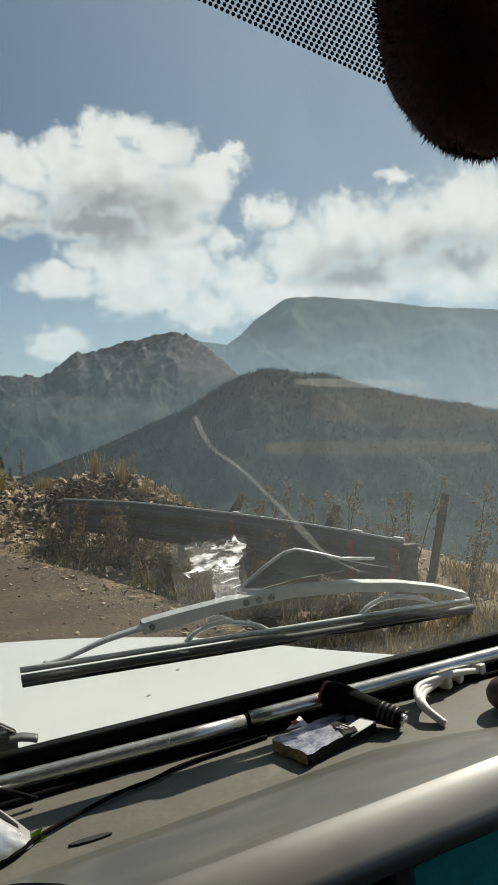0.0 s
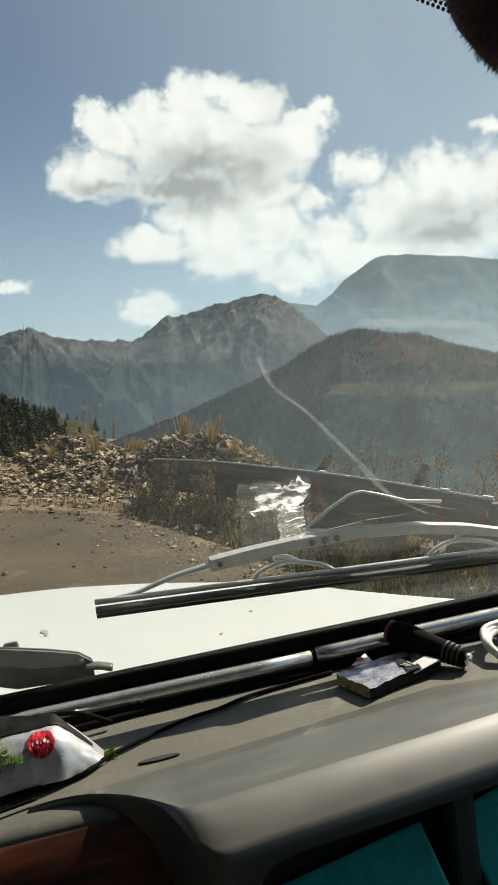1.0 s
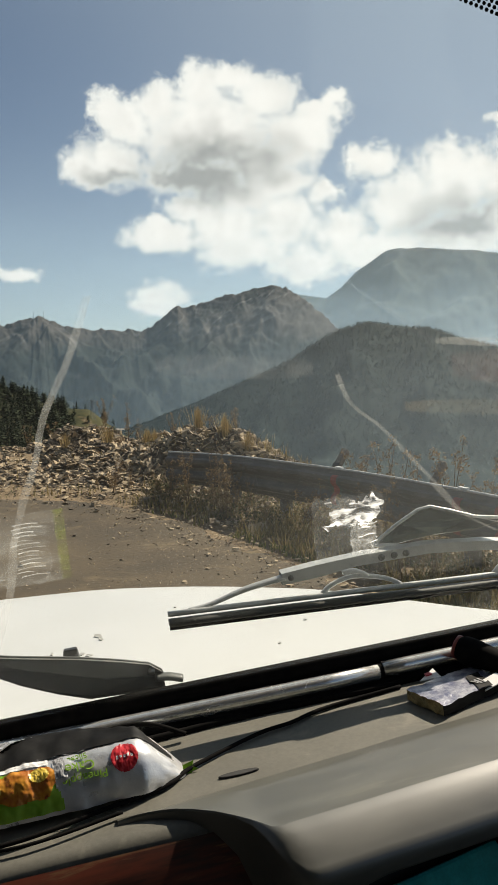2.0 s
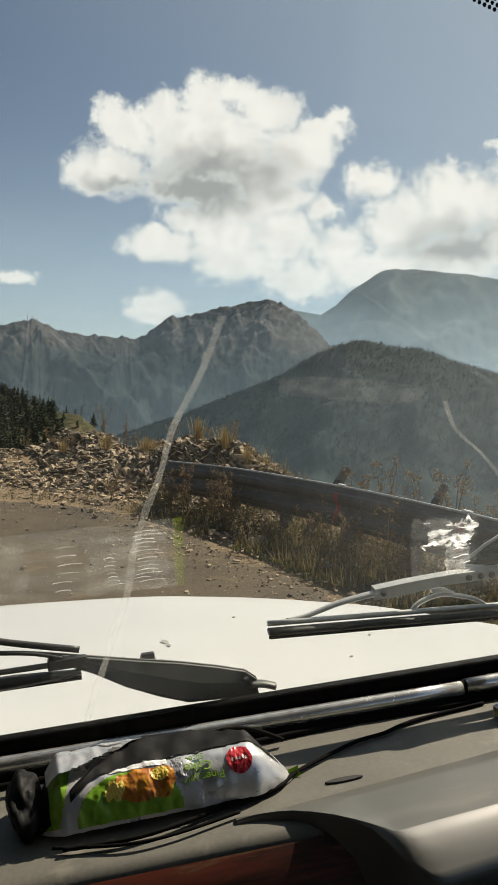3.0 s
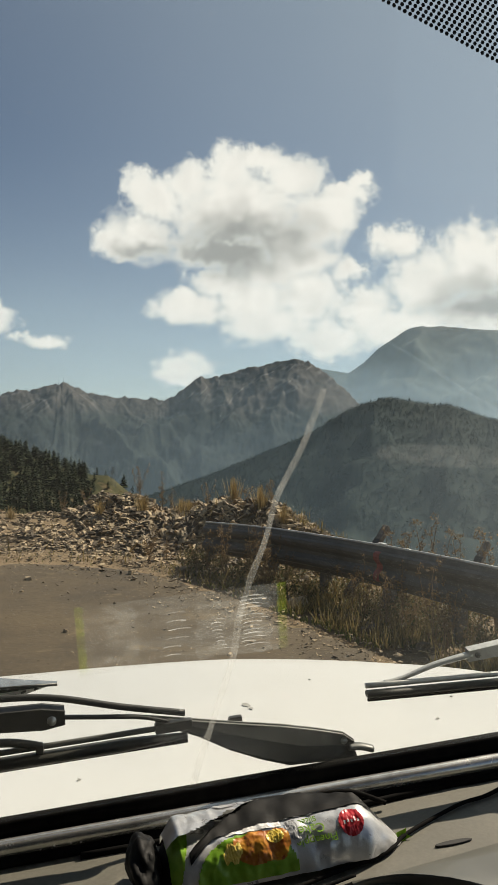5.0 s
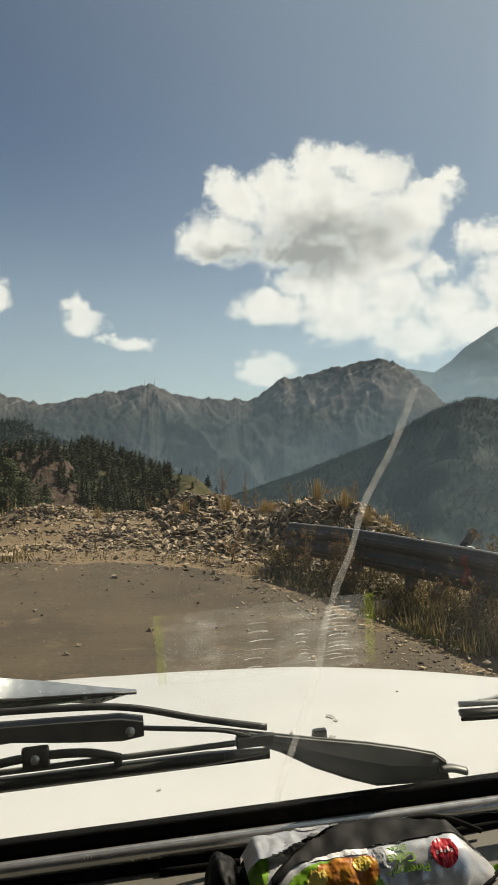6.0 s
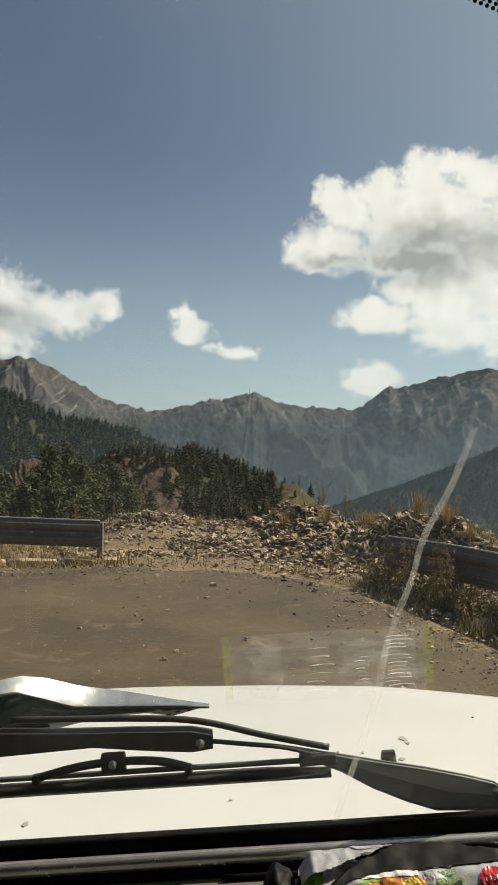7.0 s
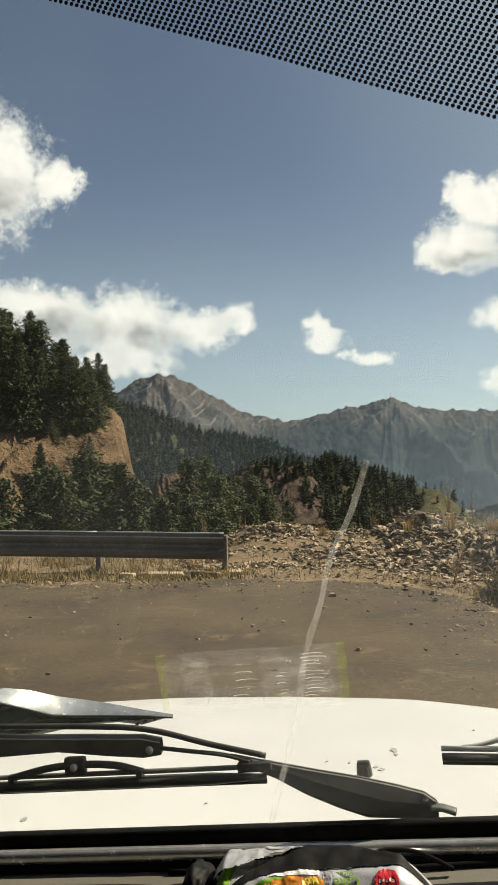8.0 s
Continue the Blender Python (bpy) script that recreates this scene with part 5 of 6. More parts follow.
def build_cabin():
    """The plain shell round and behind the camera."""
    part("roof", box("roof", (2.5, 2.6, 0.03), LINER, Matrix.Translation((-0.22, -1.62, 1.20)), 0.01), jeep, "pale cloth roof lining")
    for side, x in ((-1, -1.5), (1, 1.03)):
        part("door", box("door", (0.05, 2.5, 0.95), DARK, Matrix.Translation((x, -1.42, -0.6)), 0.015), jeep, "dark door lining")
        part("side_panel", box("side_panel", (0.02, 2.5, 0.95), PAINT, Matrix.Translation((x + 0.036 * side, -1.42, -0.6)), 0.008), jeep, "white painted body side")
        part("pillar", sweep("pillar", [pane(x, -0.02, 0), pane(x + (-0.05 if side > 0 else 0.05), 1.19, 0)], 0.035, DARK, 10), jeep)
        part("rear_pillar", sweep("rear_pillar", [(x, -2.5, -0.2), (x, -2.55, 1.19)], 0.05, DARK, 10), jeep)
    part("roof_skin", box("roof_skin", (2.52, 2.62, 0.02), PAINT, Matrix.Translation((-0.22, -1.62, 1.228)), 0.008), jeep, "white painted roof")
    part("tail_panel", box("tail_panel", (2.5, 0.02, 1.1), PAINT, Matrix.Translation((-0.22, -2.738, -0.5)), 0.008), jeep, "white painted tail")
    # unseen dark wall, run up to the roof to darken the cabin
    part("tailgate", box("tailgate", (2.5, 0.05, 2.2), DARK, Matrix.Translation((-0.22, -2.7, 0.1)), 0.01), jeep)
    # unseen panel added over the left window to block its light
    part("side_curtain", box("side_curtain", (0.03, 2.55, 1.30), DARK, Matrix.Translation((-1.49, -1.42, 0.53)), 0.01), jeep, "unseen dark panel that keeps sky light off the dash")
    part("floor_pan", box("floor_pan", (2.5, 3.4, 0.04), DARK, Matrix.Translation((-0.22, -1.1, -0.92)), 0.01), jeep)
    part("bulkhead", box("bulkhead", (2.5, 0.03, 0.8), DARK, Matrix.Translation((-0.22, 0.0, -0.50)), 0.01), jeep)
    for x in (-1.2, 0.75):
        for y in (-2.0, 0.55):
            wheel = bmesh.new()
            bmesh.ops.create_cone(wheel, cap_ends=True, segments=28, radius1=0.33, radius2=0.33, depth=0.2,
                                  matrix=Matrix.Translation((x, y, -0.84)) @ Euler((0, radians(90), 0)).to_matrix().to_4x4())
            bmesh.ops.bevel(wheel, geom=[e for e in wheel.edges if len(e.link_faces) == 2 and e.calc_face_angle() > 1], offset=0.04, segments=2, affect="EDGES")
            tyre = part("wheel", finish(wheel, "wheel", RUBBER), jeep)
            part("rim", sweep("rim", [(x - 0.105, y, -0.84), (x + 0.105, y, -0.84)], 0.19, ALLOY, 20), tyre)


build_hood()
build_screen()
build_films()
wiper_right()
wiper_left()
build_dash()
build_cabin()


# ---- things on the dash ----
def packet_point(u, v, lift=0.0):
    """A place on the snack packet: u along it (0 left end, 1 right tip), v round it (0 at the foot in front, 0.5 on top, 1 behind)."""
    a, b = Vector((-0.226, -0.122, SHELF)), Vector((0.046, -0.112, SHELF))
    along = (b - a).normalized()
    across = Vector((along.y, -along.x, 0))
    fat = min(1.0, (u / 0.10) ** 0.55 if u < 0.10 else 1.0) * min(1.0, ((1 - u) / 0.16) ** 0.85 if u > 0.84 else 1.0)
    t = math.pi * v
    wide, tall = 0.042 * (0.35 + 0.65 * fat), 0.052 * max(0.06, fat)
    c = math.cos(t)
    r = Vector((abs(c) ** 0.8 * (1 if c > 0 else -1) * wide, math.sin(t) ** 0.75 * tall))
    crease = 0.0022 * fbm(u * 9, v * 5, 1.0) + 0.0014 * fbm(u * 28, v * 9, 4.0)
    n = (across * math.cos(t) + Vector((0, 0, 1)) * math.sin(t)).normalized()
    return a + (b - a) * u + across * r.x + Vector((0, 0, r.y)) + n * (crease + lift)


def packet_patch(name, mat, us, vs, pk, label="", lift=0.0012, inside=None):
    """A printed area on the packet, cut out by a test on (u, v)."""
    nu, nv = 56, 30
    verts, faces, index = [], [], {}
    for i in range(nu):
        for j in range(nv):
            if inside and not inside((i + 0.5) / nu * 2 - 1, (j + 0.5) / nv * 2 - 1):
                continue
            ids = []
            for di, dj in ((0, 0), (1, 0), (1, 1), (0, 1)):
                key = (i + di, j + dj)
                if key not in index:
                    index[key] = len(verts)
                    verts.append(packet_point(us[0] + (us[1] - us[0]) * (i + di) / nu, vs[0] + (vs[1] - vs[0]) * (j + dj) / nv, lift))
                ids.append(index[key])
            faces.append(tuple(ids))
    return part(name, raw(name, verts, faces, mat, True), pk, label)


def letters(name, text, size, at, across, up, mat, parent):
    c = bpy.data.curves.new(name, "FONT")
    c.body, c.size, c.extrude, c.align_x, c.align_y = text, size, 0.0003, "CENTER", "CENTER"
    c.materials.append(mat)
    ob = new(name, c)
    ob.parent = parent
    n = across.cross(up)
    ob.matrix_basis = Matrix.Translation(at) @ Matrix((across, up, n)).transposed().to_4x4()
    return ob


def build_packet():
    pk = thing("snack_packet", "silver and lime snack packet lying on the dash", "packet", m=JEEP)
    rows = [[packet_point(i / 60, 0.02 + 0.96 * j / 28) for j in range(29)] for i in range(61)]
    skin = part("wrapper", grid_mesh("wrapper", rows, FOIL), pk, "crumpled silver foil wrapper")
    def disc(a, b):
        return a * a + b * b < 1
    packet_patch("green_print", LEAF_GREEN, (0.15, 0.54), (0.04, 0.36), skin, "lime green printed curve", 0.0010, lambda a, b: a * a + (0.5 * (b + 1)) ** 2 < 1)
    packet_patch("green_print", LEAF_GREEN, (0.02, 0.17), (0.06, 0.78), skin, "lime green printed corner", 0.0012, lambda a, b: a < 0.50 + 0.45 * b - 0.2 * b * b)
    packet_patch("fruit_picture", FRUIT, (0.30, 0.52), (0.12, 0.36), skin, "printed cake picture in orange and red", 0.0018, lambda a, b: abs(a) ** 3 + abs(b) ** 3 < 1 + 0.2 * math.sin(7 * a + 3 * b))
    packet_patch("fruit_picture", YELLOW, (0.255, 0.33), (0.15, 0.30), skin, "yellow printed fruit", 0.0023, lambda a, b: disc(a, b + 0.3 * math.sin(a * 6)))
    packet_patch("fruit_picture", YELLOW, (0.43, 0.50), (0.24, 0.35), skin, "yellow printed fruit", 0.0023, disc)
    packet_patch("grey_print", GREY_PRINT, (0.515, 0.565), (0.22, 0.40), skin, "", 0.0012, lambda a, b: b > -0.9 and a < 0.9 - 0.3 * b)
    packet_patch("round_badge", RED, (0.725, 0.825), (0.17, 0.40), skin, "round red badge with pale bars", 0.0014, disc)
    for k in range(5):
        packet_patch("badge_bar", WHITE_PRINT, (0.744 + 0.0135 * k, 0.752 + 0.0135 * k), (0.270 + 0.006 * (k % 2), 0.298 - 0.004 * (k % 3)), skin, "", 0.0020, None)
    for k in range(7):
        packet_patch("small_print", LEAF_GREEN if k % 2 else GREY_PRINT, (0.30 + 0.055 * k, 0.34 + 0.055 * k), (0.46 + 0.004 * k, 0.475 + 0.004 * k), skin, "", 0.0012)
        packet_patch("small_print", GREY_PRINT, (0.31 + 0.05 * k, 0.335 + 0.05 * k), (0.43, 0.44), skin, "", 0.0012)
    packet_patch("pale_panel", WHITE_PRINT, (0.28, 0.50), (0.375, 0.425), skin, "pale panel of small print", 0.0010)
    packet_patch("grey_print", GREY_PRINT, (0.20, 0.30), (0.46, 0.60), skin, "", 0.0011, lambda a, b: abs(a) + abs(b) < 1.1)
    # the words stand upside down
    for text, u, v, size in (("Pineapple", 0.625, 0.20, 0.0118), ("Cake", 0.612, 0.29, 0.0140), ("Sliced", 0.605, 0.375, 0.0088)):
        p, q, r = packet_point(u, v, 0.0026), packet_point(u + 0.02, v, 0.0026), packet_point(u, v + 0.02, 0.0026)
        across = (p - q).normalized()
        up = (p - r)
        up = (up - across * up.dot(across)).normalized()
        letters("word", text, size, p, across, up, LEAF_GREEN, skin)
    # black torn film over the top and at the open end
    def film(us, foot, crest, rise):
        rows = []
        for i in range(41):
            u = us[0] + (us[1] - us[0]) * i / 40
            low, high, lift = lerp(u, foot), lerp(u, crest), lerp(u, rise)
            rows.append([packet_point(u, low + (high - low) * j / 8, 0.0016 + lift * (j / 8) ** 1.3 + 0.0008 * fbm(u * 16, j * 0.3)) for j in range(9)])
            rows[-1].append(packet_point(u, high + 0.05, 0.0010))
        return part("torn_film", grid_mesh("torn_film", rows, FOIL_BLACK), pk, "black torn film")
    film((0.13, 0.96), [(0.13, 0.20), (0.22, 0.36), (0.35, 0.43), (0.7, 0.44), (0.96, 0.46)], [(0.13, 0.24), (0.24, 0.46), (0.36, 0.58), (0.50, 0.66), (0.66, 0.64), (0.80, 0.56), (0.96, 0.48)],
         [(0.13, 0.0), (0.30, 0.006), (0.44, 0.013), (0.52, 0.013), (0.72, 0.006), (0.96, 0.0)])
    film((0.0, 0.055), [(0.0, 0.03), (0.055, 0.10)], [(0.0, 0.95), (0.055, 0.70)], [(0.0, 0.005), (0.055, 0.002)])
    bm = bmesh.new()
    bmesh.ops.create_icosphere(bm, subdivisions=4, radius=1)
    for v in bm.verts:
        k = 1 + 0.30 * fbm(v.co.x * 1.1, v.co.y * 1.1, v.co.z * 1.1) + 0.05 * fbm(v.co.x * 1.5, v.co.y * 6, v.co.z * 1.5)
        v.co = Vector((-0.234 + v.co.x * 0.018 * k, -0.124 + v.co.y * 0.040 * k, SHELF + 0.027 + v.co.z * 0.029 * k))
    part("end_crimp", finish(bm, "end_crimp", FOIL_BLACK), pk, "black crumpled torn end")
    packet_patch("back_flap", FOIL, (0.05, 0.50), (0.40, 0.82), pk, "white torn flap behind the black film", 0.0130, lambda a, b: b > 0.75 * a - 0.55 and b < 0.9 - 0.1 * a)
    packet_patch("grey_print", GREY_PRINT, (0.26, 0.36), (0.56, 0.70), skin, "", 0.0140, lambda a, b: abs(a) ** 2 + abs(b) ** 2 < 1)
    tip = packet_point(0.995, 0.4)
    part("tip_fringe", slab_mesh("tip_fringe", [(0, -0.004), (0.012, -0.008), (0.009, -0.002), (0.017, 0.0), (0.010, 0.003), (0.012, 0.009), (0, 0.005)], 0.001, LEAF_GREEN,
                                 Matrix.Translation(tip) @ Euler((radians(60), 0, radians(-12))).to_matrix().to_4x4()), pk, "lime crimped tip")


def build_foil_pouch():
    f = thing("foil_pouch", "small crumpled blue-grey foil pouch with a gold end on the dash", "packet", m=JEEP)
    heart, along = Vector((0.385, -0.082, SHELF)), Vector((0.95, 0.31, 0)).normalized()
    across = Vector((-along.y, along.x, 0))

    def at(u, v, h):
        """A place on the pouch: u along it, v across it (both -1 to 1), h its height from 0 to 1."""
        crush = 0.0020 * fbm(u * 3, v * 3, h * 2)
        soft = 1 - 0.10 * abs(v) ** 3
        return heart + along * (0.055 * u + crush) + across * (0.030 * v * (1 + 0.04 * fbm(u * 2, 3.0)) + crush) + Vector((0, 0, 0.002 + 0.014 * h * soft * (1 - 0.25 * max(0, u) ** 2) + crush))

    top = [[at(-1 + 2 * i / 18, -1 + 2 * j / 10, 1) for j in range(11)] for i in range(19)]
    side = [[at(-1 + 2 * i / 18, -1, k / 4) for k in range(5)] for i in range(19)]
    rear = [[at(-1 + 2 * i / 18, 1, k / 4) for k in range(5)] for i in range(19)]
    cover = part("pouch_top", grid_mesh("pouch_top", top, BLUE_FOIL), f)
    part("pouch_side", grid_mesh("pouch_side", side, FOIL_BLACK), f, "black printed side")
    part("pouch_side", grid_mesh("pouch_side", rear, BLUE_FOIL), f)
    for u, mat in ((-1, GOLD_FOIL), (1, BLUE_FOIL)):
        part("pouch_end", grid_mesh("pouch_end", [[at(u, -1 + 2 * j / 10, k / 4) for j in range(11)] for k in range(5)], mat), f, "gold printed end" if u < 0 else "")
    part("dark_band", grid_mesh("dark_band", [[at(0.05 + 0.40 * i / 6 + 0.2 * j / 6, -1 + 1.1 * j / 6, 1) + Vector((0, 0, 0.0012)) for j in range(7)] for i in range(7)], FOIL_BLACK), cover, "black band with pale marks")
    for k in range(3):
        part("pale_mark", grid_mesh("pale_mark", [[at(0.16 + 0.10 * k + 0.05 * i, -0.75 + 0.22 * j, 1) + Vector((0, 0, 0.0022)) for j in range(3)] for i in range(2)], GREY_PRINT), cover)
    for name, out, mat, place, turn, label in (
            ("pouch_flap", [(0.0, 0.0), (0.024, -0.012), (0.030, 0.010)], WHITE_PRINT, (0.350, -0.050, SHELF + 0.0125), (0.1, -0.1, 0.3), "white torn flap with a red mark"),
            ("pouch_flap", [(0.0, -0.006), (0.040, -0.004), (0.032, 0.012), (0.006, 0.010)], WHITE_PRINT, (0.404, -0.102, SHELF + 0.012), (0.25, -0.12, 0.2), "torn white tongue"),
            ("pouch_flap", [(0.0, -0.010), (0.028, -0.004), (0.022, 0.012), (0.0, 0.014)], FOIL, (0.428, -0.060, SHELF + 0.0145), (0.1, -0.15, 0.1), "torn silver flap"),
            ("red_mark", [(0, 0), (0.008, -0.002), (0.008, 0.004), (0.001, 0.005)], RED, (0.360, -0.047, SHELF + 0.0160), (0.1, -0.1, 0.3), "")):
        part(name, slab_mesh(name, out, 0.0012, mat, Matrix.Translation(place) @ Euler(turn).to_matrix().to_4x4()), f, label)


def build_torch():
    t = thing("torch", "black rubber-gripped pocket torch lying on the dash", "torch", m=JEEP)
    a, b = Vector((0.416, -0.024, SHELF + 0.034)), Vector((0.474, -0.104, SHELF + 0.013))
    pts = [a + (b - a) * (i / 14) for i in range(15)]
    grip = part("grip", sweep("grip", pts, [0.013, 0.0165, 0.0175, 0.0175, 0.017, 0.0162, 0.0155, 0.0148, 0.0142, 0.0138, 0.0132, 0.0128, 0.0124, 0.012, 0.0115], RUBBER, 16), t)
    for k in range(4):
        p = a + (b - a) * (0.74 + 0.06 * k)
        part("ring", sweep("ring", [p, p + (b - a) * 0.028], 0.0138 - 0.0004 * k, BLACK_METAL, 16), grip)
    part("end_cap", sweep("end_cap", [b, b + (b - a) * 0.05], 0.0075, CHROME, 14), t, "bright end cap")
    part("red_band", sweep("red_band", [a - (b - a) * 0.02, a + (b - a) * 0.02], 0.0150, RED_PAINT, 16), t, "dull red band")


def build_cables():
    c = thing("cable", "thin black cables trailing along the dash", "cable", m=JEEP)
    h = SHELF + 0.004
    part("strand", sweep("strand", arc([(-0.30, -0.03, h), (-0.05, -0.034, h), (0.025, -0.032, h), (0.16, -0.022, h), (0.31, -0.026, h), (0.36, -0.02, h), (0.55, -0.028, h), (0.9, -0.03, h)], 8), 0.0042, RUBBER, 8), c)
    part("strand", sweep("strand", arc([(-0.20, -0.182, h), (-0.138, -0.186, h), (-0.09, -0.178, h), (-0.044, -0.164, h), (0.02, -0.146, h), (0.058, -0.116, h), (0.138, -0.076, h), (0.18, -0.066, h), (0.228, -0.048, h), (0.33, -0.034, h)], 8), 0.0024, RUBBER, 8), c)
    part("strand", sweep("strand", arc([(-0.21, -0.176, h), (-0.14, -0.194, h), (-0.09, -0.192, h), (-0.024, -0.176, h)], 8), 0.0018, RUBBER, 8), c)
    part("strand", sweep("strand", arc([(-0.04, -0.03, h + 0.008), (-0.02, -0.034, h + 0.022), (0.02, -0.04, h + 0.022), (0.06, -0.046, h + 0.004)], 8), 0.003, RUBBER, 8), c)
    w = thing("white_cable_loop", "bundled white cable with clips on the dash", "cable", m=JEEP)
    for k in range(3):
        d = 0.006 * k
        part("strand", sweep("strand", arc([(0.520, -0.125 + d, h), (0.512, -0.100 + d, h + 0.012), (0.525, -0.070 + d, h + 0.014 + 0.003 * k), (0.555, -0.045, h + 0.012 + 0.004 * k), (0.60, -0.022 - d, h + 0.010 + 0.003 * k), (0.65, -0.020, h + 0.004)], 8), 0.0042, WHITE_CABLE, 8), w)
    for x, y in ((0.580, -0.032), (0.603, -0.024), (0.640, -0.020)):
        part("clip", box("clip", (0.012, 0.020, 0.016), WHITE_CABLE, Matrix.Translation((x, y, SHELF + 0.012)) @ Euler((0, 0, 0.5)).to_matrix().to_4x4(), 0.003), w)
    k = thing("round_knob", "dull brown rounded knob on the dash", "knob", m=JEEP @ Matrix.Translation((0.612, -0.125, SHELF + 0.020)))
    b = bmesh.new()
    bmesh.ops.create_uvsphere(b, u_segments=20, v_segments=12, radius=0.024)
    bmesh.ops.scale(b, vec=(1.2, 1.0, 0.9), verts=b.verts)
    part("knob", finish(b, "knob", material("brown_plastic", [(0.06, 0.03, 0.024), (0.10, 0.05, 0.04)], 20.0, 0.5)), k)


def build_ornament():
    o = thing("fluffy_ornament", "dark maroon fluffy ornament hanging from the roof", "ornament", m=JEEP)
    rng = random.Random(2)
    heart = Vector((0.578, -0.22, 0.718))
    bm = bmesh.new()
    bmesh.ops.create_uvsphere(bm, u_segments=28, v_segments=18, radius=1)
    for v in bm.verts:
        v.co = Vector((v.co.x * 0.105, v.co.y * 0.07, v.co.z * 0.135 * (1.0 if v.co.z < 0 else 1.5))) * (1 + 0.06 * fbm(v.co.x * 2, v.co.y * 2, v.co.z * 2))
    part("fluff", finish(bm, "fluff", FUR), o)
    verts, faces = [], []
    for k in range(16000):
        d = Vector((rng.gauss(0, 1), rng.gauss(0, 1), rng.gauss(0, 1))).normalized()
        p = Vector((d.x * 0.103, d.y * 0.069, d.z * 0.133 * (1.0 if d.z < 0 else 1.5)))
        tip = p + (d + Vector((rng.gauss(0, 0.35), rng.gauss(0, 0.35), rng.gauss(-0.15, 0.35)))) * rng.uniform(0.003, 0.008)
        s = d.cross(Vector((rng.random(), rng.random(), rng.random()))).normalized() * 0.0009
        b = len(verts)
        verts += [p - s, p + s, tip]
        faces.append((b, b + 1, b + 2))
    tagged(part("fur", raw("fur", verts, faces, FUR), o), kind="stuff")
    for c in o.children:
        c.location = heart
    part("cord", sweep("cord", [heart + Vector((0, 0, 0.18)), heart + Vector((0, -0.02, 0.34))], 0.004, FUR, 6), o)
    part("tassel", slab_mesh("tassel", [(-0.030, -0.002), (-0.012, 0.004), (0.012, 0.03), (-0.01, 0.034), (-0.022, 0.016)], 0.004, ORANGE,
                             Matrix.Translation(heart + Vector((-0.088, 0.0, 0.120))) @ Euler((radians(80), 0, radians(-20))).to_matrix().to_4x4(), 0.001), o, "orange felt point")


build_packet()
build_foil_pouch()
build_torch()
build_cables()
build_ornament()


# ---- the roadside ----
# paler than the beam: the sunlight on its top edge is in this colour
LIT_LIP = material("sunlit_zinc", [(0.42, 0.41, 0.39), (0.62, 0.61, 0.58)], 5.0, 0.45, metal=0.3)
BEAM = [(0.0, -0.155), (0.012, -0.15), (0.03, -0.115), (0.055, -0.10), (0.062, -0.075), (0.055, -0.05), (0.02, -0.015), (0.02, 0.015), (0.055, 0.05), (0.062, 0.075), (0.055, 0.10), (0.03, 0.115), (0.012, 0.15), (0.0, 0.155)]


def guard_rail(label, line, tops, posts, face, tall=1.15):
    """A corrugated steel beam along points on posts; face: +1 when its front is to the left of the line."""
    g = thing("guard_rail", label, "guard rail", "crash barriers")
    pts = arc([Vector((x, y, z)) for (x, y), z in zip(line, tops)], 8)
    cuts = [i for i in range(0, len(pts) - 1, 8)]
    for c in cuts:
        seg = pts[c:c + 9]
        rows = []
        for i, p in enumerate(seg):
            d = (seg[min(i + 1, len(seg) - 1)] - seg[max(i - 1, 0)])
            n = Vector((-d.y, d.x, 0)).normalized() * face
            dent = 0.02 * fbm(p.x * 0.7, p.y * 0.7)
            ring = [p + n * (o + dent) + Vector((0, 0, (z - 0.148) * tall)) for o, z in BEAM]
            ring += [q - n * 0.005 for q in reversed(ring)]
            rows.append(ring)
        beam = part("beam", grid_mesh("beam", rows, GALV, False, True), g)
        part("top_lip", sweep("top_lip", [p + Vector((0, 0, 0.010)) for p in seg], 0.011, LIT_LIP, 6), beam, "top edge coloured bright for the sun on it")
    for f, mark in posts:
        p = pts[int(f * (len(pts) - 1))]
        q = pts[min(int(f * (len(pts) - 1)) + 1, len(pts) - 1)]
        d = (q - p) if (q - p).length > 0 else (p - pts[-3])
        n = Vector((-d.y, d.x, 0)).normalized() * face
        turn = math.atan2(d.y, d.x)
        stand = part("post", box("post", (0.07, 0.11, 1.0), POST, Matrix.Translation(p - n * 0.08 + Vector((0, 0, -0.52))) @ Euler((0, 0, turn)).to_matrix().to_4x4(), 0.01), g)
        if mark:
            rows = [[p + n * (o + 0.008) + d.normalized() * s + Vector((0, 0, (z - 0.148) * tall)) for o, z in BEAM[2:-2]] for s in (-0.045, 0.045)]
            part("red_marker", grid_mesh("red_marker", rows, RED_PAINT, False), stand, "faded red paint mark")
            part("white_marker", box("white_marker", (0.09, 0.03, 0.012), WHITE_PRINT, Matrix.Translation(p + Vector((0, 0, 0.026))) @ Euler((0, 0, turn)).to_matrix().to_4x4(), 0.003), stand)
    return g


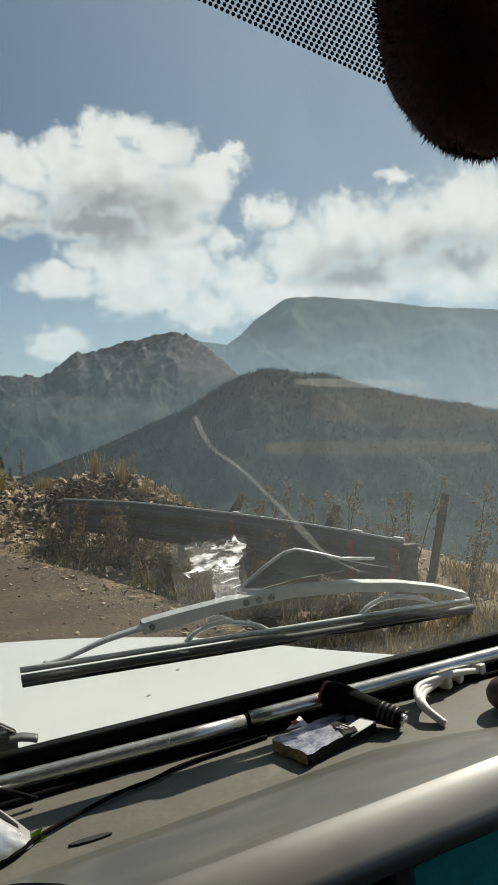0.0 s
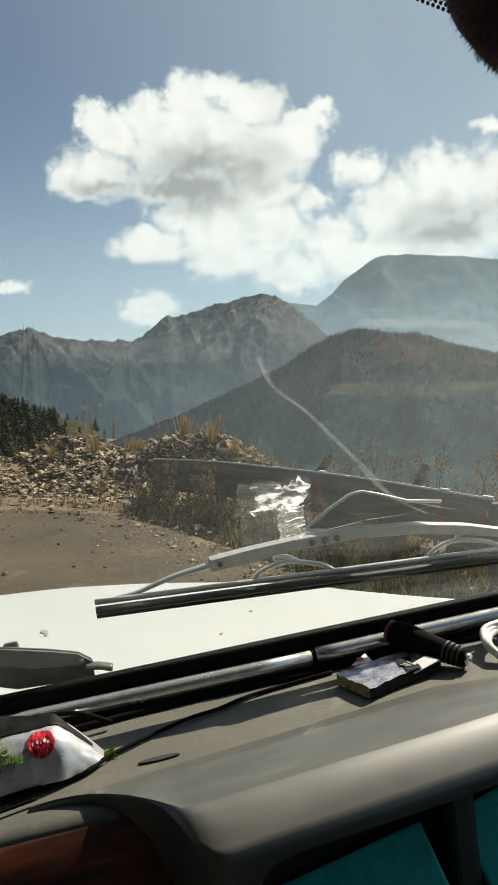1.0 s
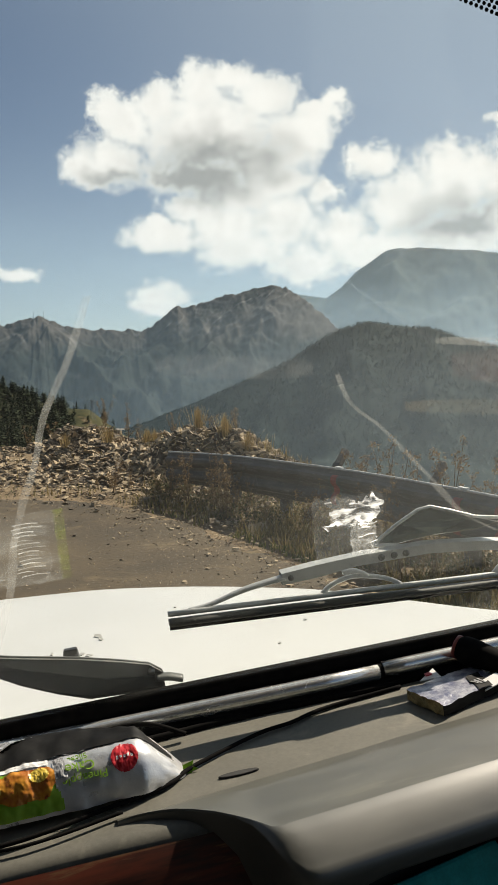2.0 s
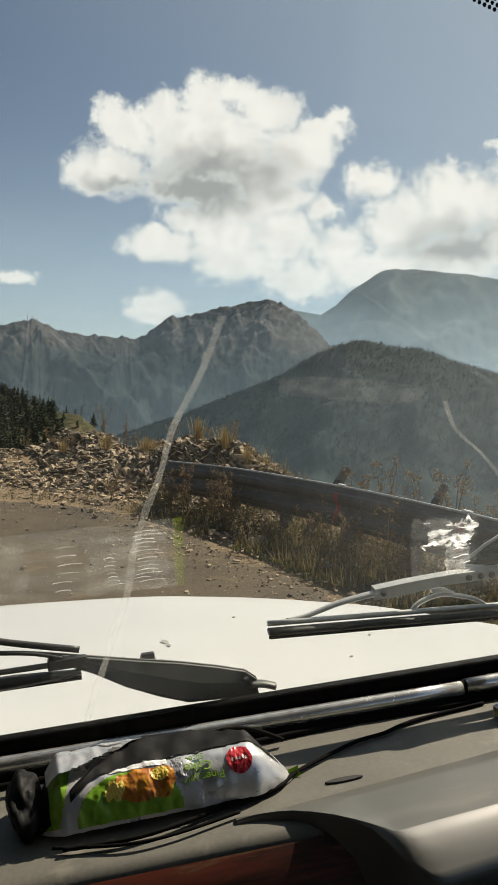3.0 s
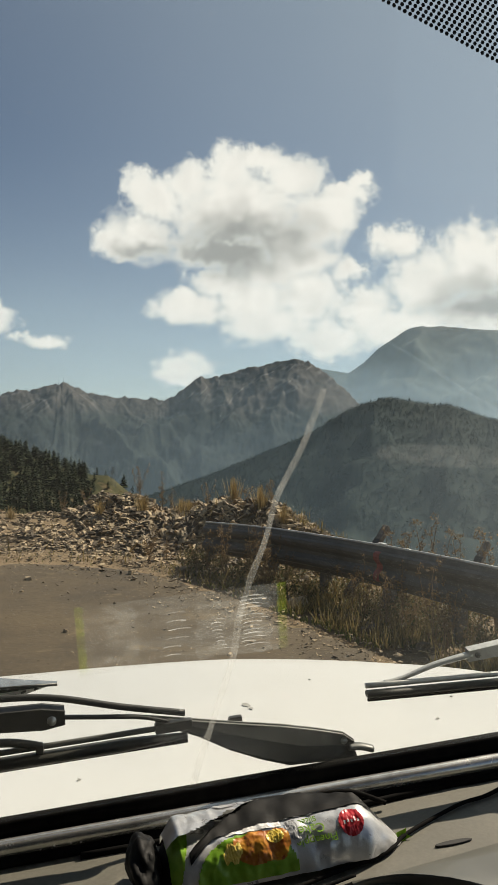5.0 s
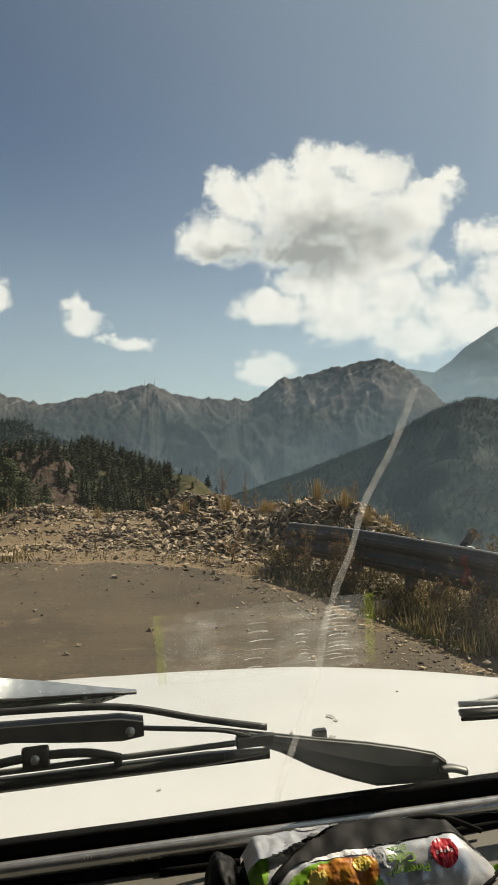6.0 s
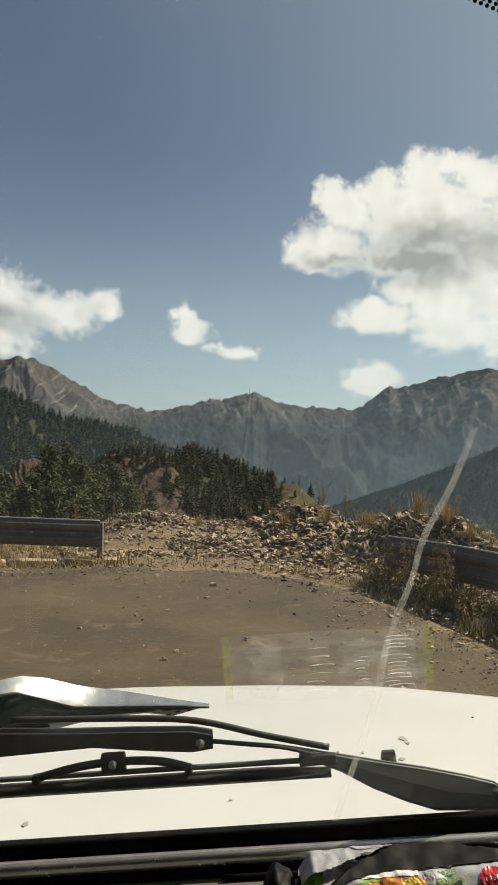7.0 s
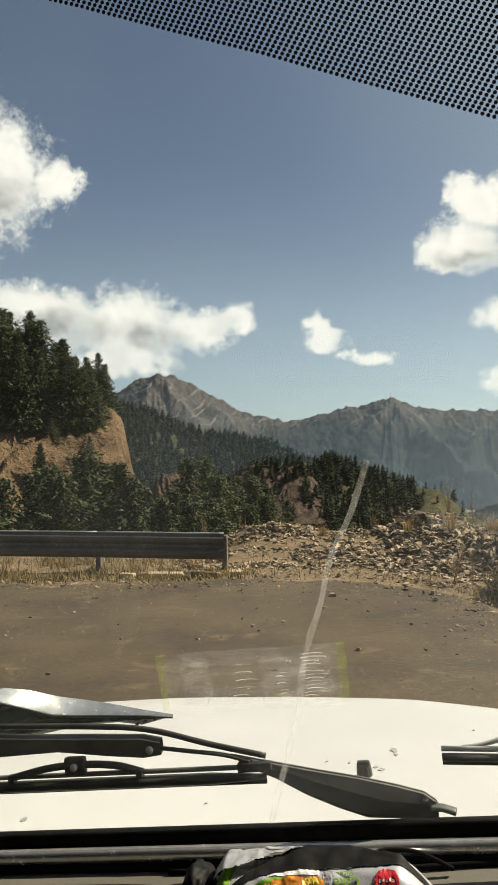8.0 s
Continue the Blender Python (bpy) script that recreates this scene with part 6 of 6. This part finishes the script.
def build_rails():
    guard_rail("long dark galvanised crash barrier along the drop", [(3.12, 9.35), (3.42, 8.2), (3.62, 7.0), (3.72, 5.9), (3.76, 4.9), (3.78, 4.2)], [0.52, 0.56, 0.58, 0.60, 0.61, 0.61],
               [(0.02, False), (0.20, False), (0.37, False), (0.54, True), (0.72, False), (0.86, True), (0.99, True)], -1)
    guard_rail("dark galvanised crash barrier ending beside the rubble", [(-0.22, 11.35), (-2.0, 11.6), (-4.0, 11.8), (-6.3, 11.95), (-8.7, 11.95)], [0.49, 0.52, 0.55, 0.58, 0.61],
               [(0.03, False), (0.26, False), (0.5, False), (0.75, False)], 1, 1.15)
    # leaning broken posts beyond the barrier
    post = thing("leaning_post", "dark leaning timber post beyond the barrier", "post", "leaning posts")
    part("stake", box("stake", (0.065, 0.065, 1.0), POST, Matrix.Translation((0, 0, 0.5)), 0.012), post)
    part("stake_band", box("stake_band", (0.071, 0.071, 0.05), BLACK_METAL, Matrix.Translation((0, 0, 0.80)), 0.003), post)
    spots = [(-27.4, 7.9, 40), (-34.4, 6.9, 42), (-43, 6.4, 24)]
    for i, (az, d, lean) in enumerate(spots):
        m = Matrix.LocRotScale(bearing_point(az, d, -0.10), Euler((radians(8), radians(lean), radians(-az))), None)
        if i == 0:
            post.matrix_basis = m
        else:
            copy_thing(post, m)


build_rails()


def weed_kind(seed):
    rng = random.Random(seed)
    w = thing("dried_weed", "tall dried brown weed with seed heads by the road", "weed", "dried weeds", Matrix.Translation((0, 0, -80)))
    heads, hf = [], []
    for s in range(rng.randint(3, 5)):
        a = rng.uniform(0, 6.28)
        lean = rng.uniform(0.03, 0.25)
        tall = rng.uniform(0.55, 1.0)
        pts = [Vector((math.cos(a) * lean * (k / 6) ** 1.6 + rng.gauss(0, 0.008), math.sin(a) * lean * (k / 6) ** 1.6 + rng.gauss(0, 0.008), tall * k / 6)) for k in range(7)]
        part("stem", sweep("stem", pts, [0.007 * (1 - 0.7 * k / 6) for k in range(7)], WEED_STEM, 5), w)
        for k in range(22):
            f = rng.uniform(0.25, 1.0)
            i = min(5, int(f * 6))
            p = pts[i] + (pts[i + 1] - pts[i]) * (f * 6 - i)
            twig = Vector((rng.gauss(0, 1), rng.gauss(0, 1), rng.uniform(0.2, 1.2))).normalized() * rng.uniform(0.02, 0.11) * (1.15 - 0.6 * f)
            tip = p + twig
            b = len(heads)
            side = twig.cross(Vector((0, 0, 1))).normalized() * 0.0022
            heads += [p - side, p + side, tip]
            hf.append((b, b + 1, b + 2))
            for c in range(rng.randint(5, 9)):
                q = tip + Vector((rng.gauss(0, 0.014), rng.gauss(0, 0.014), rng.gauss(0, 0.014)))
                n = Vector((rng.gauss(0, 1), rng.gauss(0, 1), rng.gauss(0, 1))).normalized()
                x = n.orthogonal().normalized() * rng.uniform(0.006, 0.016)
                y = n.cross(x) * rng.uniform(0.4, 0.8)
                b = len(heads)
                heads += [q - x, q - y, q + x, q + y]
                hf.append((b, b + 1, b + 2, b + 3))
    part("seed_heads", raw("seed_heads", heads, hf, WEED_HEAD), w)
    return w


def ground_at(x, y):
    a = math.atan2(y - HUB.y, x - HUB.x)
    e = math.hypot(x - HUB.x, y - HUB.y) - edge(a)
    return ground_height(x, y, e) if e > 0 else 0.0


def verge_point(az, e):
    """A place e metres outside the road's edge at a bearing."""
    near, far = 1.0, 40.0
    for _ in range(40):
        mid = 0.5 * (near + far)
        p = bearing_point(az, mid)
        if math.hypot(p.x - HUB.x, p.y - HUB.y) < edge(math.atan2(p.y - HUB.y, p.x - HUB.x)) + e:
            near = mid
        else:
            far = mid
    return bearing_point(az, near)


def build_weeds():
    rng = random.Random(9)
    kinds = [weed_kind(s) for s in (1, 2, 3, 4, 5)]
    spare = set(kinds)
    spots = []
    for i in range(16):
        spots.append((rng.uniform(-52, -29), rng.uniform(0.9, 1.7), rng.uniform(0.5, 1.0)))
    for i in range(11):
        spots.append((rng.uniform(-26.5, -19.5), rng.uniform(0.10, 0.45), rng.uniform(0.4, 0.95)))
    for i in range(9):
        spots.append((rng.uniform(-19, -13.5), rng.uniform(0.15, 0.5), rng.uniform(0.25, 0.6)))
    for i in range(17):
        spots.append((rng.uniform(-37, -25), rng.uniform(0.05, 0.40), rng.uniform(0.25, 0.75)))
    spots += [(-14.0, 2.6, 0.6), (-15.6, 2.5, 0.65), (-16.2, 2.7, 0.5), (-10.6, 2.8, 0.55), (-8.9, 2.8, 0.5), (-12.8, 2.9, 0.4), (-18.6, 2.6, 0.5), (2.6, 2.6, 0.6), (6.0, 2.9, 0.55), (0.2, 2.8, 0.45),
              (-21.6, 2.4, 0.6), (-23.0, 2.3, 0.6), (-38.0, 0.9, 1.0), (-42, 1.0, 1.0), (-46, 0.8, 1.1)]
    for az, e, tall in spots:
        p = verge_point(az, e)
        k = rng.randrange(5)
        z = ground_at(p.x, p.y)
        m = Matrix.LocRotScale((p.x, p.y, max(z, -0.5) - 0.02), Euler((rng.gauss(0, 0.08), rng.gauss(0, 0.08), rng.uniform(0, 6.28))), None)
        if kinds[k] in spare:
            spare.discard(kinds[k])
            ob = kinds[k]
            ob.matrix_basis = m
        else:
            ob = copy_thing(kinds[k], m)
        ob.scale = (tall, tall, tall)


build_weeds()


def build_grass():
    rng = random.Random(12)
    for name, label, mat, count, spread in (("dry_grass", "dry straw-coloured grass along the shoulder", GRASS, 30000, (-0.3, 2.4)), ("green_grass", "short green grass at the road's edge", GREEN_GRASS, 8000, (-0.4, 0.7))):
        verts, faces = [], []
        while len(faces) < count:
            a = rng.uniform(-0.6, 2.6)
            e = rng.uniform(*spread)
            r = edge(a) + e
            x, y = HUB.x + math.cos(a) * r, HUB.y + math.sin(a) * r
            az = bearing_of(x, y)
            want = lerp(az, [(-60, 1), (-26, 1), (-21, 0.35), (-14, 0.05), (-2, 0.06), (1, 0.30), (5, 0.42), (20, 0.45)])
            if rng.random() > want or fbm(x * 1.3, y * 1.3, 9.0) < -0.12:
                continue
            z = ground_at(x, y)
            h = rng.uniform(0.03, 0.10 + 0.22 * rng.random() ** 3) if mat is GRASS else rng.uniform(0.02, 0.07)
            t = rng.uniform(0, 6.28)
            dx, dy = math.cos(t) * 0.008, math.sin(t) * 0.008
            b = len(verts)
            verts += [(x - dx, y - dy, z - 0.01), (x + dx, y + dy, z - 0.01), (x + rng.gauss(0, 0.35) * h, y + rng.gauss(0, 0.35) * h, z + h)]
            faces.append((b, b + 1, b + 2))
        tagged(new(name, raw(name, verts, faces, mat)), label, "grass", "", "stuff")


build_grass()


def build_scrub():
    """Low leafy scrub, half dry, under the barrier and along the heap's foot."""
    rng = random.Random(51)
    leaf = material("scrub_leaf", [(0.060, 0.066, 0.024), (0.21, 0.155, 0.078)], 1.5, 0.85, island=1.0, through_light=0.2)
    verts, faces = [], []
    while len(faces) < 15000:
        p = verge_point(rng.uniform(-42, -17), abs(rng.gauss(0.50, 0.22)))
        dense = 0.5 + fbm(p.x * 2.4, p.y * 2.4, 5.0)
        if rng.random() > dense:
            continue
        z = ground_at(p.x, p.y)
        tall = (0.03 + 0.15 * max(0.0, dense) ** 1.5) * rng.random()
        for k in range(5):
            c = Vector((p.x + rng.gauss(0, 0.035), p.y + rng.gauss(0, 0.035), z + tall + rng.gauss(0, 0.02)))
            n = Vector((rng.gauss(0, 1), rng.gauss(0, 1), rng.gauss(0.4, 1))).normalized()
            a = n.orthogonal().normalized() * rng.uniform(0.008, 0.022)
            b = n.cross(a) * rng.uniform(0.35, 0.7)
            i = len(verts)
            verts += [c - a, c - b, c + a, c + b]
            faces.append((i, i + 1, i + 2, i + 3))
    tagged(new("scrub", raw("scrub", verts, faces, leaf)), "low half-dry leafy scrub along the road's edge", "scrub", "", "stuff")


build_scrub()


def stone_shape(rng, flat):
    """The corners of a broken slab, one unit long."""
    n = rng.randint(4, 6)
    ring = [(0.5 * rng.uniform(0.7, 1.1) * math.cos(6.283 * k / n + rng.uniform(-0.3, 0.3)), 0.36 * rng.uniform(0.7, 1.15) * math.sin(6.283 * k / n + rng.uniform(-0.3, 0.3))) for k in range(n)]
    low = [(x, y, -flat / 2 * rng.uniform(0.7, 1.2)) for x, y in ring]
    high = [(x * 0.86 + rng.gauss(0, 0.03), y * 0.86 + rng.gauss(0, 0.03), flat / 2 * rng.uniform(0.6, 1.3)) for x, y in ring]
    faces = [tuple(range(n))[::-1], tuple(range(n, 2 * n))] + [(k, (k + 1) % n, n + (k + 1) % n, n + k) for k in range(n)]
    return low + high, faces


def build_rubble():
    rng = random.Random(20)
    shapes = [stone_shape(rng, rng.uniform(0.06, 0.15)) for _ in range(14)]
    meshes = [raw("slab", v, f, SHALE) for v, f in shapes]
    heap = thing("rubble_heap", "heap of broken grey-brown shale slabs at the road's edge", "rubble")
    core = []
    for i in range(81):
        az = 6 - 40 * i / 80
        row = []
        for j in range(9):
            p = bearing_point(az, 9.0)
            a = math.atan2(p.y - HUB.y, p.x - HUB.x)
            r = edge(a) + 0.5 + 3.4 * j / 8
            x, y = HUB.x + math.cos(a) * r, HUB.y + math.sin(a) * r
            row.append((x, y, ground_at(x, y) + (0.012 if 0 < j < 8 else -0.03)))
        core.append(row)
    part("heap_core", grid_mesh("heap_core", core, DIRT), heap, "dusty earth core")
    verts, faces = [], []
    singles = 0
    tries = 0
    want_loose = 36000
    loose = 0
    while (singles < 300 or loose < want_loose) and tries < 230000:
        tries += 1
        a = rng.uniform(-0.2, 2.2)
        e = abs(rng.gauss(1.75, 0.95)) if rng.random() < 0.85 else rng.uniform(0.0, 1.0)
        r = edge(a) + e
        x, y = HUB.x + math.cos(a) * r, HUB.y + math.sin(a) * r
        az = bearing_of(x, y)
        h = mound(az)
        if e > 3.6 or rng.random() > (0.06 + h * 1.9) * min(1, max(0.05, (e - 0.35) / 0.6)):
            continue
        big = 0.45 + 0.55 * min(1, h * 1.6) * min(1, e / 0.8)
        size = (0.045 + 0.155 * rng.random() ** 2.8) * big * (1.25 if az < -9 else 0.95)
        z = ground_at(x, y) + size * 0.05
        dx = (ground_at(x + 0.1, y) - ground_at(x - 0.1, y)) / 0.2
        dy = (ground_at(x, y + 0.1) - ground_at(x, y - 0.1)) / 0.2
        tilt = Euler((math.atan(dy) + rng.gauss(0, 0.30), -math.atan(dx) + rng.gauss(0, 0.30), rng.uniform(0, 6.28)))
        m = Matrix.LocRotScale((x, y, z), tilt, (size, size, size * rng.uniform(0.7, 1.3)))
        if singles < 300 and size > 0.075 and 0.4 < e < 2.4:
            ob = part("slab", meshes[rng.randrange(14)], heap)
            ob.matrix_basis = m
            singles += 1
        elif loose < want_loose:
            v, f = shapes[rng.randrange(14)]
            b = len(verts)
            verts += [m @ Vector(q) for q in v]
            faces += [tuple(b + k for k in face) for face in f]
            loose += 1
    tagged(part("loose_shale", raw("loose_shale", verts, faces, SHALE_LOOSE), heap, "loose shale chips"), kind="stuff")
    # gravel strewn over the shoulder and the tarmac
    verts, faces = [], []
    for k in range(15000):
        a = rng.uniform(-0.5, 2.6)
        e = rng.gauss(-0.15, 0.65) if rng.random() < 0.75 else -abs(rng.gauss(0, 2.6))
        r = max(2.2, edge(a) + e)
        x, y = HUB.x + math.cos(a) * r, HUB.y + math.sin(a) * r
        size = rng.uniform(0.010, 0.034) if rng.random() < 0.93 else rng.uniform(0.04, 0.09)
        if e < -1.0:
            size *= 0.7
        v, f = shapes[rng.randrange(14)]
        m = Matrix.LocRotScale((x, y, ground_at(x, y) + size * 0.12 + 0.004), Euler((rng.gauss(0, 0.3), rng.gauss(0, 0.3), rng.uniform(0, 6.28))), (size, size * 0.9, size * 1.1))
        b = len(verts)
        verts += [m @ Vector(q) for q in v]
        faces += [tuple(b + k2 for k2 in face) for face in f]
    tagged(new("gravel", raw("gravel", verts, faces, SHALE_LOOSE)), "loose gravel strewn over road edge and shoulder", "gravel", "", "stuff")
    # larger stones that stand out
    for az, d, size in [(-21.8, 11.0, 0.30), (-23.2, 10.7, 0.26), (-19.6, 11.3, 0.24), (-16.9, 9.5, 0.16), (-13.4, 9.4, 0.14), (-24.6, 7.6, 0.24), (-29.5, 6.6, 0.20), (-33.0, 6.2, 0.15), (-21.5, 8.1, 0.16), (-40.5, 5.5, 0.22), (-6.6, 9.2, 0.12), (-1.4, 7.6, 0.06), (-8.9, 6.7, 0.07), (-4.1, 6.3, 0.05), (2.4, 7.1, 0.05)]:
        p = bearing_point(az, d)
        st = thing("stone", "pale angular stone lying on the ground", "stone", "stones by the road", data=raw("stone", *stone_shape(rng, 0.36), SHALE))
        z = max(0.0, ground_at(p.x, p.y))
        st.matrix_basis = Matrix.LocRotScale((p.x, p.y, z + size * 0.12), Euler((rng.gauss(0, 0.15), rng.gauss(0, 0.15), rng.uniform(0, 6.28))), (size, size, size))


build_rubble()


def build_pylons():
    def bar_into(verts, faces, a, b, r):
        a, b = Vector(a), Vector(b)
        d = (b - a).normalized()
        s = d.orthogonal().normalized() * r
        t = d.cross(s)
        k = len(verts)
        verts += [a + s, a + t, a - s, a - t, b + s, b + t, b - s, b - t]
        faces += [(k + i, k + (i + 1) % 4, k + 4 + (i + 1) % 4, k + 4 + i) for i in range(4)]
    first = None
    for az, d, foot, top in ((-12.5, 640, -3.5, -2.15), (-18.2, 520, -6.3, -4.2)):
        z0, z1 = 1.55 + math.tan(radians(foot)) * d, 1.55 + math.tan(radians(top)) * d
        tall = z1 - z0
        if first is None:
            first = thing("power_pylon", "grey lattice power pylon on the spur", "pylon", "pylons")
            verts, faces = [], []
            legs = [(-1, -1), (1, -1), (1, 1), (-1, 1)]
            for lv in range(6):
                w0, w1 = 2.0 * (1 - lv / 6.6), 2.0 * (1 - (lv + 1) / 6.6)
                h0, h1 = lv / 6, (lv + 1) / 6
                for (ax, ay), (bx, by) in zip(legs, legs[1:] + legs[:1]):
                    bar_into(verts, faces, (ax * w0, ay * w0, h0 * 16), (ax * w1, ay * w1, h1 * 16), 0.11)
                    bar_into(verts, faces, (ax * w0, ay * w0, h0 * 16), (bx * w1, by * w1, h1 * 16), 0.07)
            part("tower", raw("tower", verts, faces, STEEL), first)
            for h in (11.5, 13.3, 15.1):
                verts, faces = [], []
                bar_into(verts, faces, (-3.2, 0, h), (3.2, 0, h), 0.12)
                bar_into(verts, faces, (-3.2, 0, h), (0, 0, h + 0.8), 0.07)
                bar_into(verts, faces, (3.2, 0, h), (0, 0, h + 0.8), 0.07)
                part("cross_arm", raw("cross_arm", verts, faces, STEEL), first)
            ob = first
            ob.matrix_basis = Matrix.LocRotScale(bearing_point(az, d, z0), Euler((0, 0, 0.4)), None)
        else:
            ob = copy_thing(first, Matrix.LocRotScale(bearing_point(az, d, z0), Euler((0, 0, 0.4)), None))
        ob.scale = (tall / 16,) * 3
    line = thing("power_line", "thin power lines sagging from the pylon", "cable", "")
    a = bearing_point(-18.2, 520, 1.55 + math.tan(radians(-4.4)) * 520)
    for k in range(3):
        b = bearing_point(-26, 700, -130 - 6 * k)
        pts = [a + (b - a) * (i / 12) - Vector((0, 0, 10 * math.sin(math.pi * i / 12) + 1.2 * k)) for i in range(13)]
        part("wire", sweep("wire", pts, 0.12, STEEL, 4), line)


build_pylons()


def build_roadside_bits():
    rng = random.Random(31)
    # a row of flat kerb stones below the barrier's end
    for i, (x, y, w) in enumerate([(-1.50, 11.06, 0.20), (-0.98, 10.98, 0.46), (-0.48, 11.02, 0.36), (-0.07, 11.08, 0.18)]):
        bm = bmesh.new()
        box_into(bm, (w, 0.15, 0.09), None, 0.03)
        for v in bm.verts:
            v.co += Vector((0.02 * fbm(v.co.x * 7 + i, v.co.y * 7), 0.02 * fbm(v.co.x * 7, v.co.y * 7 + i, 4.0), 0.012 * fbm(v.co.x * 9, v.co.y * 9 + i, 8.0)))
        st = thing("kerb_stone", "flat pale kerb stone bedded in the shoulder", "stone", "kerb stones", data=finish(bm, "kerb_stone", SHALE, False))
        st.matrix_basis = Matrix.LocRotScale((x, y, ground_at(x, y) + 0.012), Euler((rng.gauss(0, 0.05), rng.gauss(0, 0.05), rng.gauss(0, 0.08))), None)
    # a dead tree over the bank
    snag = thing("dead_tree", "bare grey dead tree standing over the bank", "tree", m=Matrix.Translation(bearing_point(15.7, 92, 8.5)))
    line = [Vector((0.10 * math.sin(k), 0.05 * k, 0.9 * k)) for k in range(9)]
    part("trunk", sweep("trunk", line, [0.13 - 0.013 * k for k in range(9)], POST, 6), snag)
    for k in range(12):
        p = line[3 + k % 5] + Vector((0, 0, rng.uniform(0, 0.8)))
        d = Vector((rng.gauss(0, 1), rng.gauss(0, 1), rng.uniform(0.1, 0.9))).normalized() * rng.uniform(0.4, 1.1)
        part("branch", sweep("branch", [p, p + d * 0.6 + Vector((0, 0, 0.06)), p + d], [0.04, 0.025, 0.012], POST, 5), snag)
    # thin masts on the far peak
    for az in (-8.95, -9.25, -9.6):
        mast = thing("radio_mast", "thin grey radio mast on the far peak", "mast", "masts on the peak", m=Matrix.Translation(bearing_point(az, 2895, 1.55 + math.tan(radians(3.42)) * 2895)))
        part("pole", sweep("pole", [(0, 0, -8), (0, 0, 10), (0, 0, 20)], [0.9, 0.7, 0.4], STEEL, 5), mast)
        part("cross_arm", sweep("cross_arm", [(-3, 0, 14), (3, 0, 14)], 0.4, STEEL, 4), mast)


build_roadside_bits()


def build_tufts():
    """Straw-coloured tufts on the heap's crest."""
    rng = random.Random(44)
    straw = material("pale_straw", [(0.26, 0.18, 0.075), (0.46, 0.34, 0.16)], 3.0, 0.8, island=0.8, through_light=0.25)
    first = None
    for i, (az, d, tall) in enumerate([(-14.2, 12.4, 0.36), (-16.8, 12.2, 0.34), (-17.3, 12.1, 0.28), (-20.4, 11.4, 0.40), (-22.2, 11.0, 0.40), (-11.4, 12.6, 0.30), (-5.6, 12.9, 0.26), (-23.8, 10.6, 0.30)]):
        p = bearing_point(az, d)
        m = Matrix.LocRotScale((p.x, p.y, ground_at(p.x, p.y) - 0.03), Euler((0, 0, rng.uniform(0, 6.28))), None)
        if first is None:
            first = thing("straw_tuft", "dry straw-coloured grass tuft on the rubble", "grass", "straw tufts")
            verts, faces = [], []
            for k in range(190):
                a, r = rng.uniform(0, 6.28), abs(rng.gauss(0, 0.12))
                lean = rng.gauss(-0.05, 0.16)
                h = rng.uniform(0.5, 1.0)
                b = Vector((math.cos(a) * r, math.sin(a) * r, 0))
                top = b + Vector((math.cos(a) * (0.2 + lean) * h, math.sin(a) * (0.2 + lean) * h, h))
                s = Vector((-math.sin(a), math.cos(a), 0)) * 0.008
                mid = b.lerp(top, 0.6) + Vector((0, 0, 0.05))
                n = len(verts)
                verts += [b - s, b + s, mid + s, mid - s, top]
                faces += [(n, n + 1, n + 2, n + 3), (n + 3, n + 2, n + 4)]
            part("blades", raw("blades", verts, faces, straw), first)
            ob = first
            ob.matrix_basis = m
        else:
            ob = copy_thing(first, m)
        ob.scale = (tall * 0.9, tall * 0.9, tall)


build_tufts()
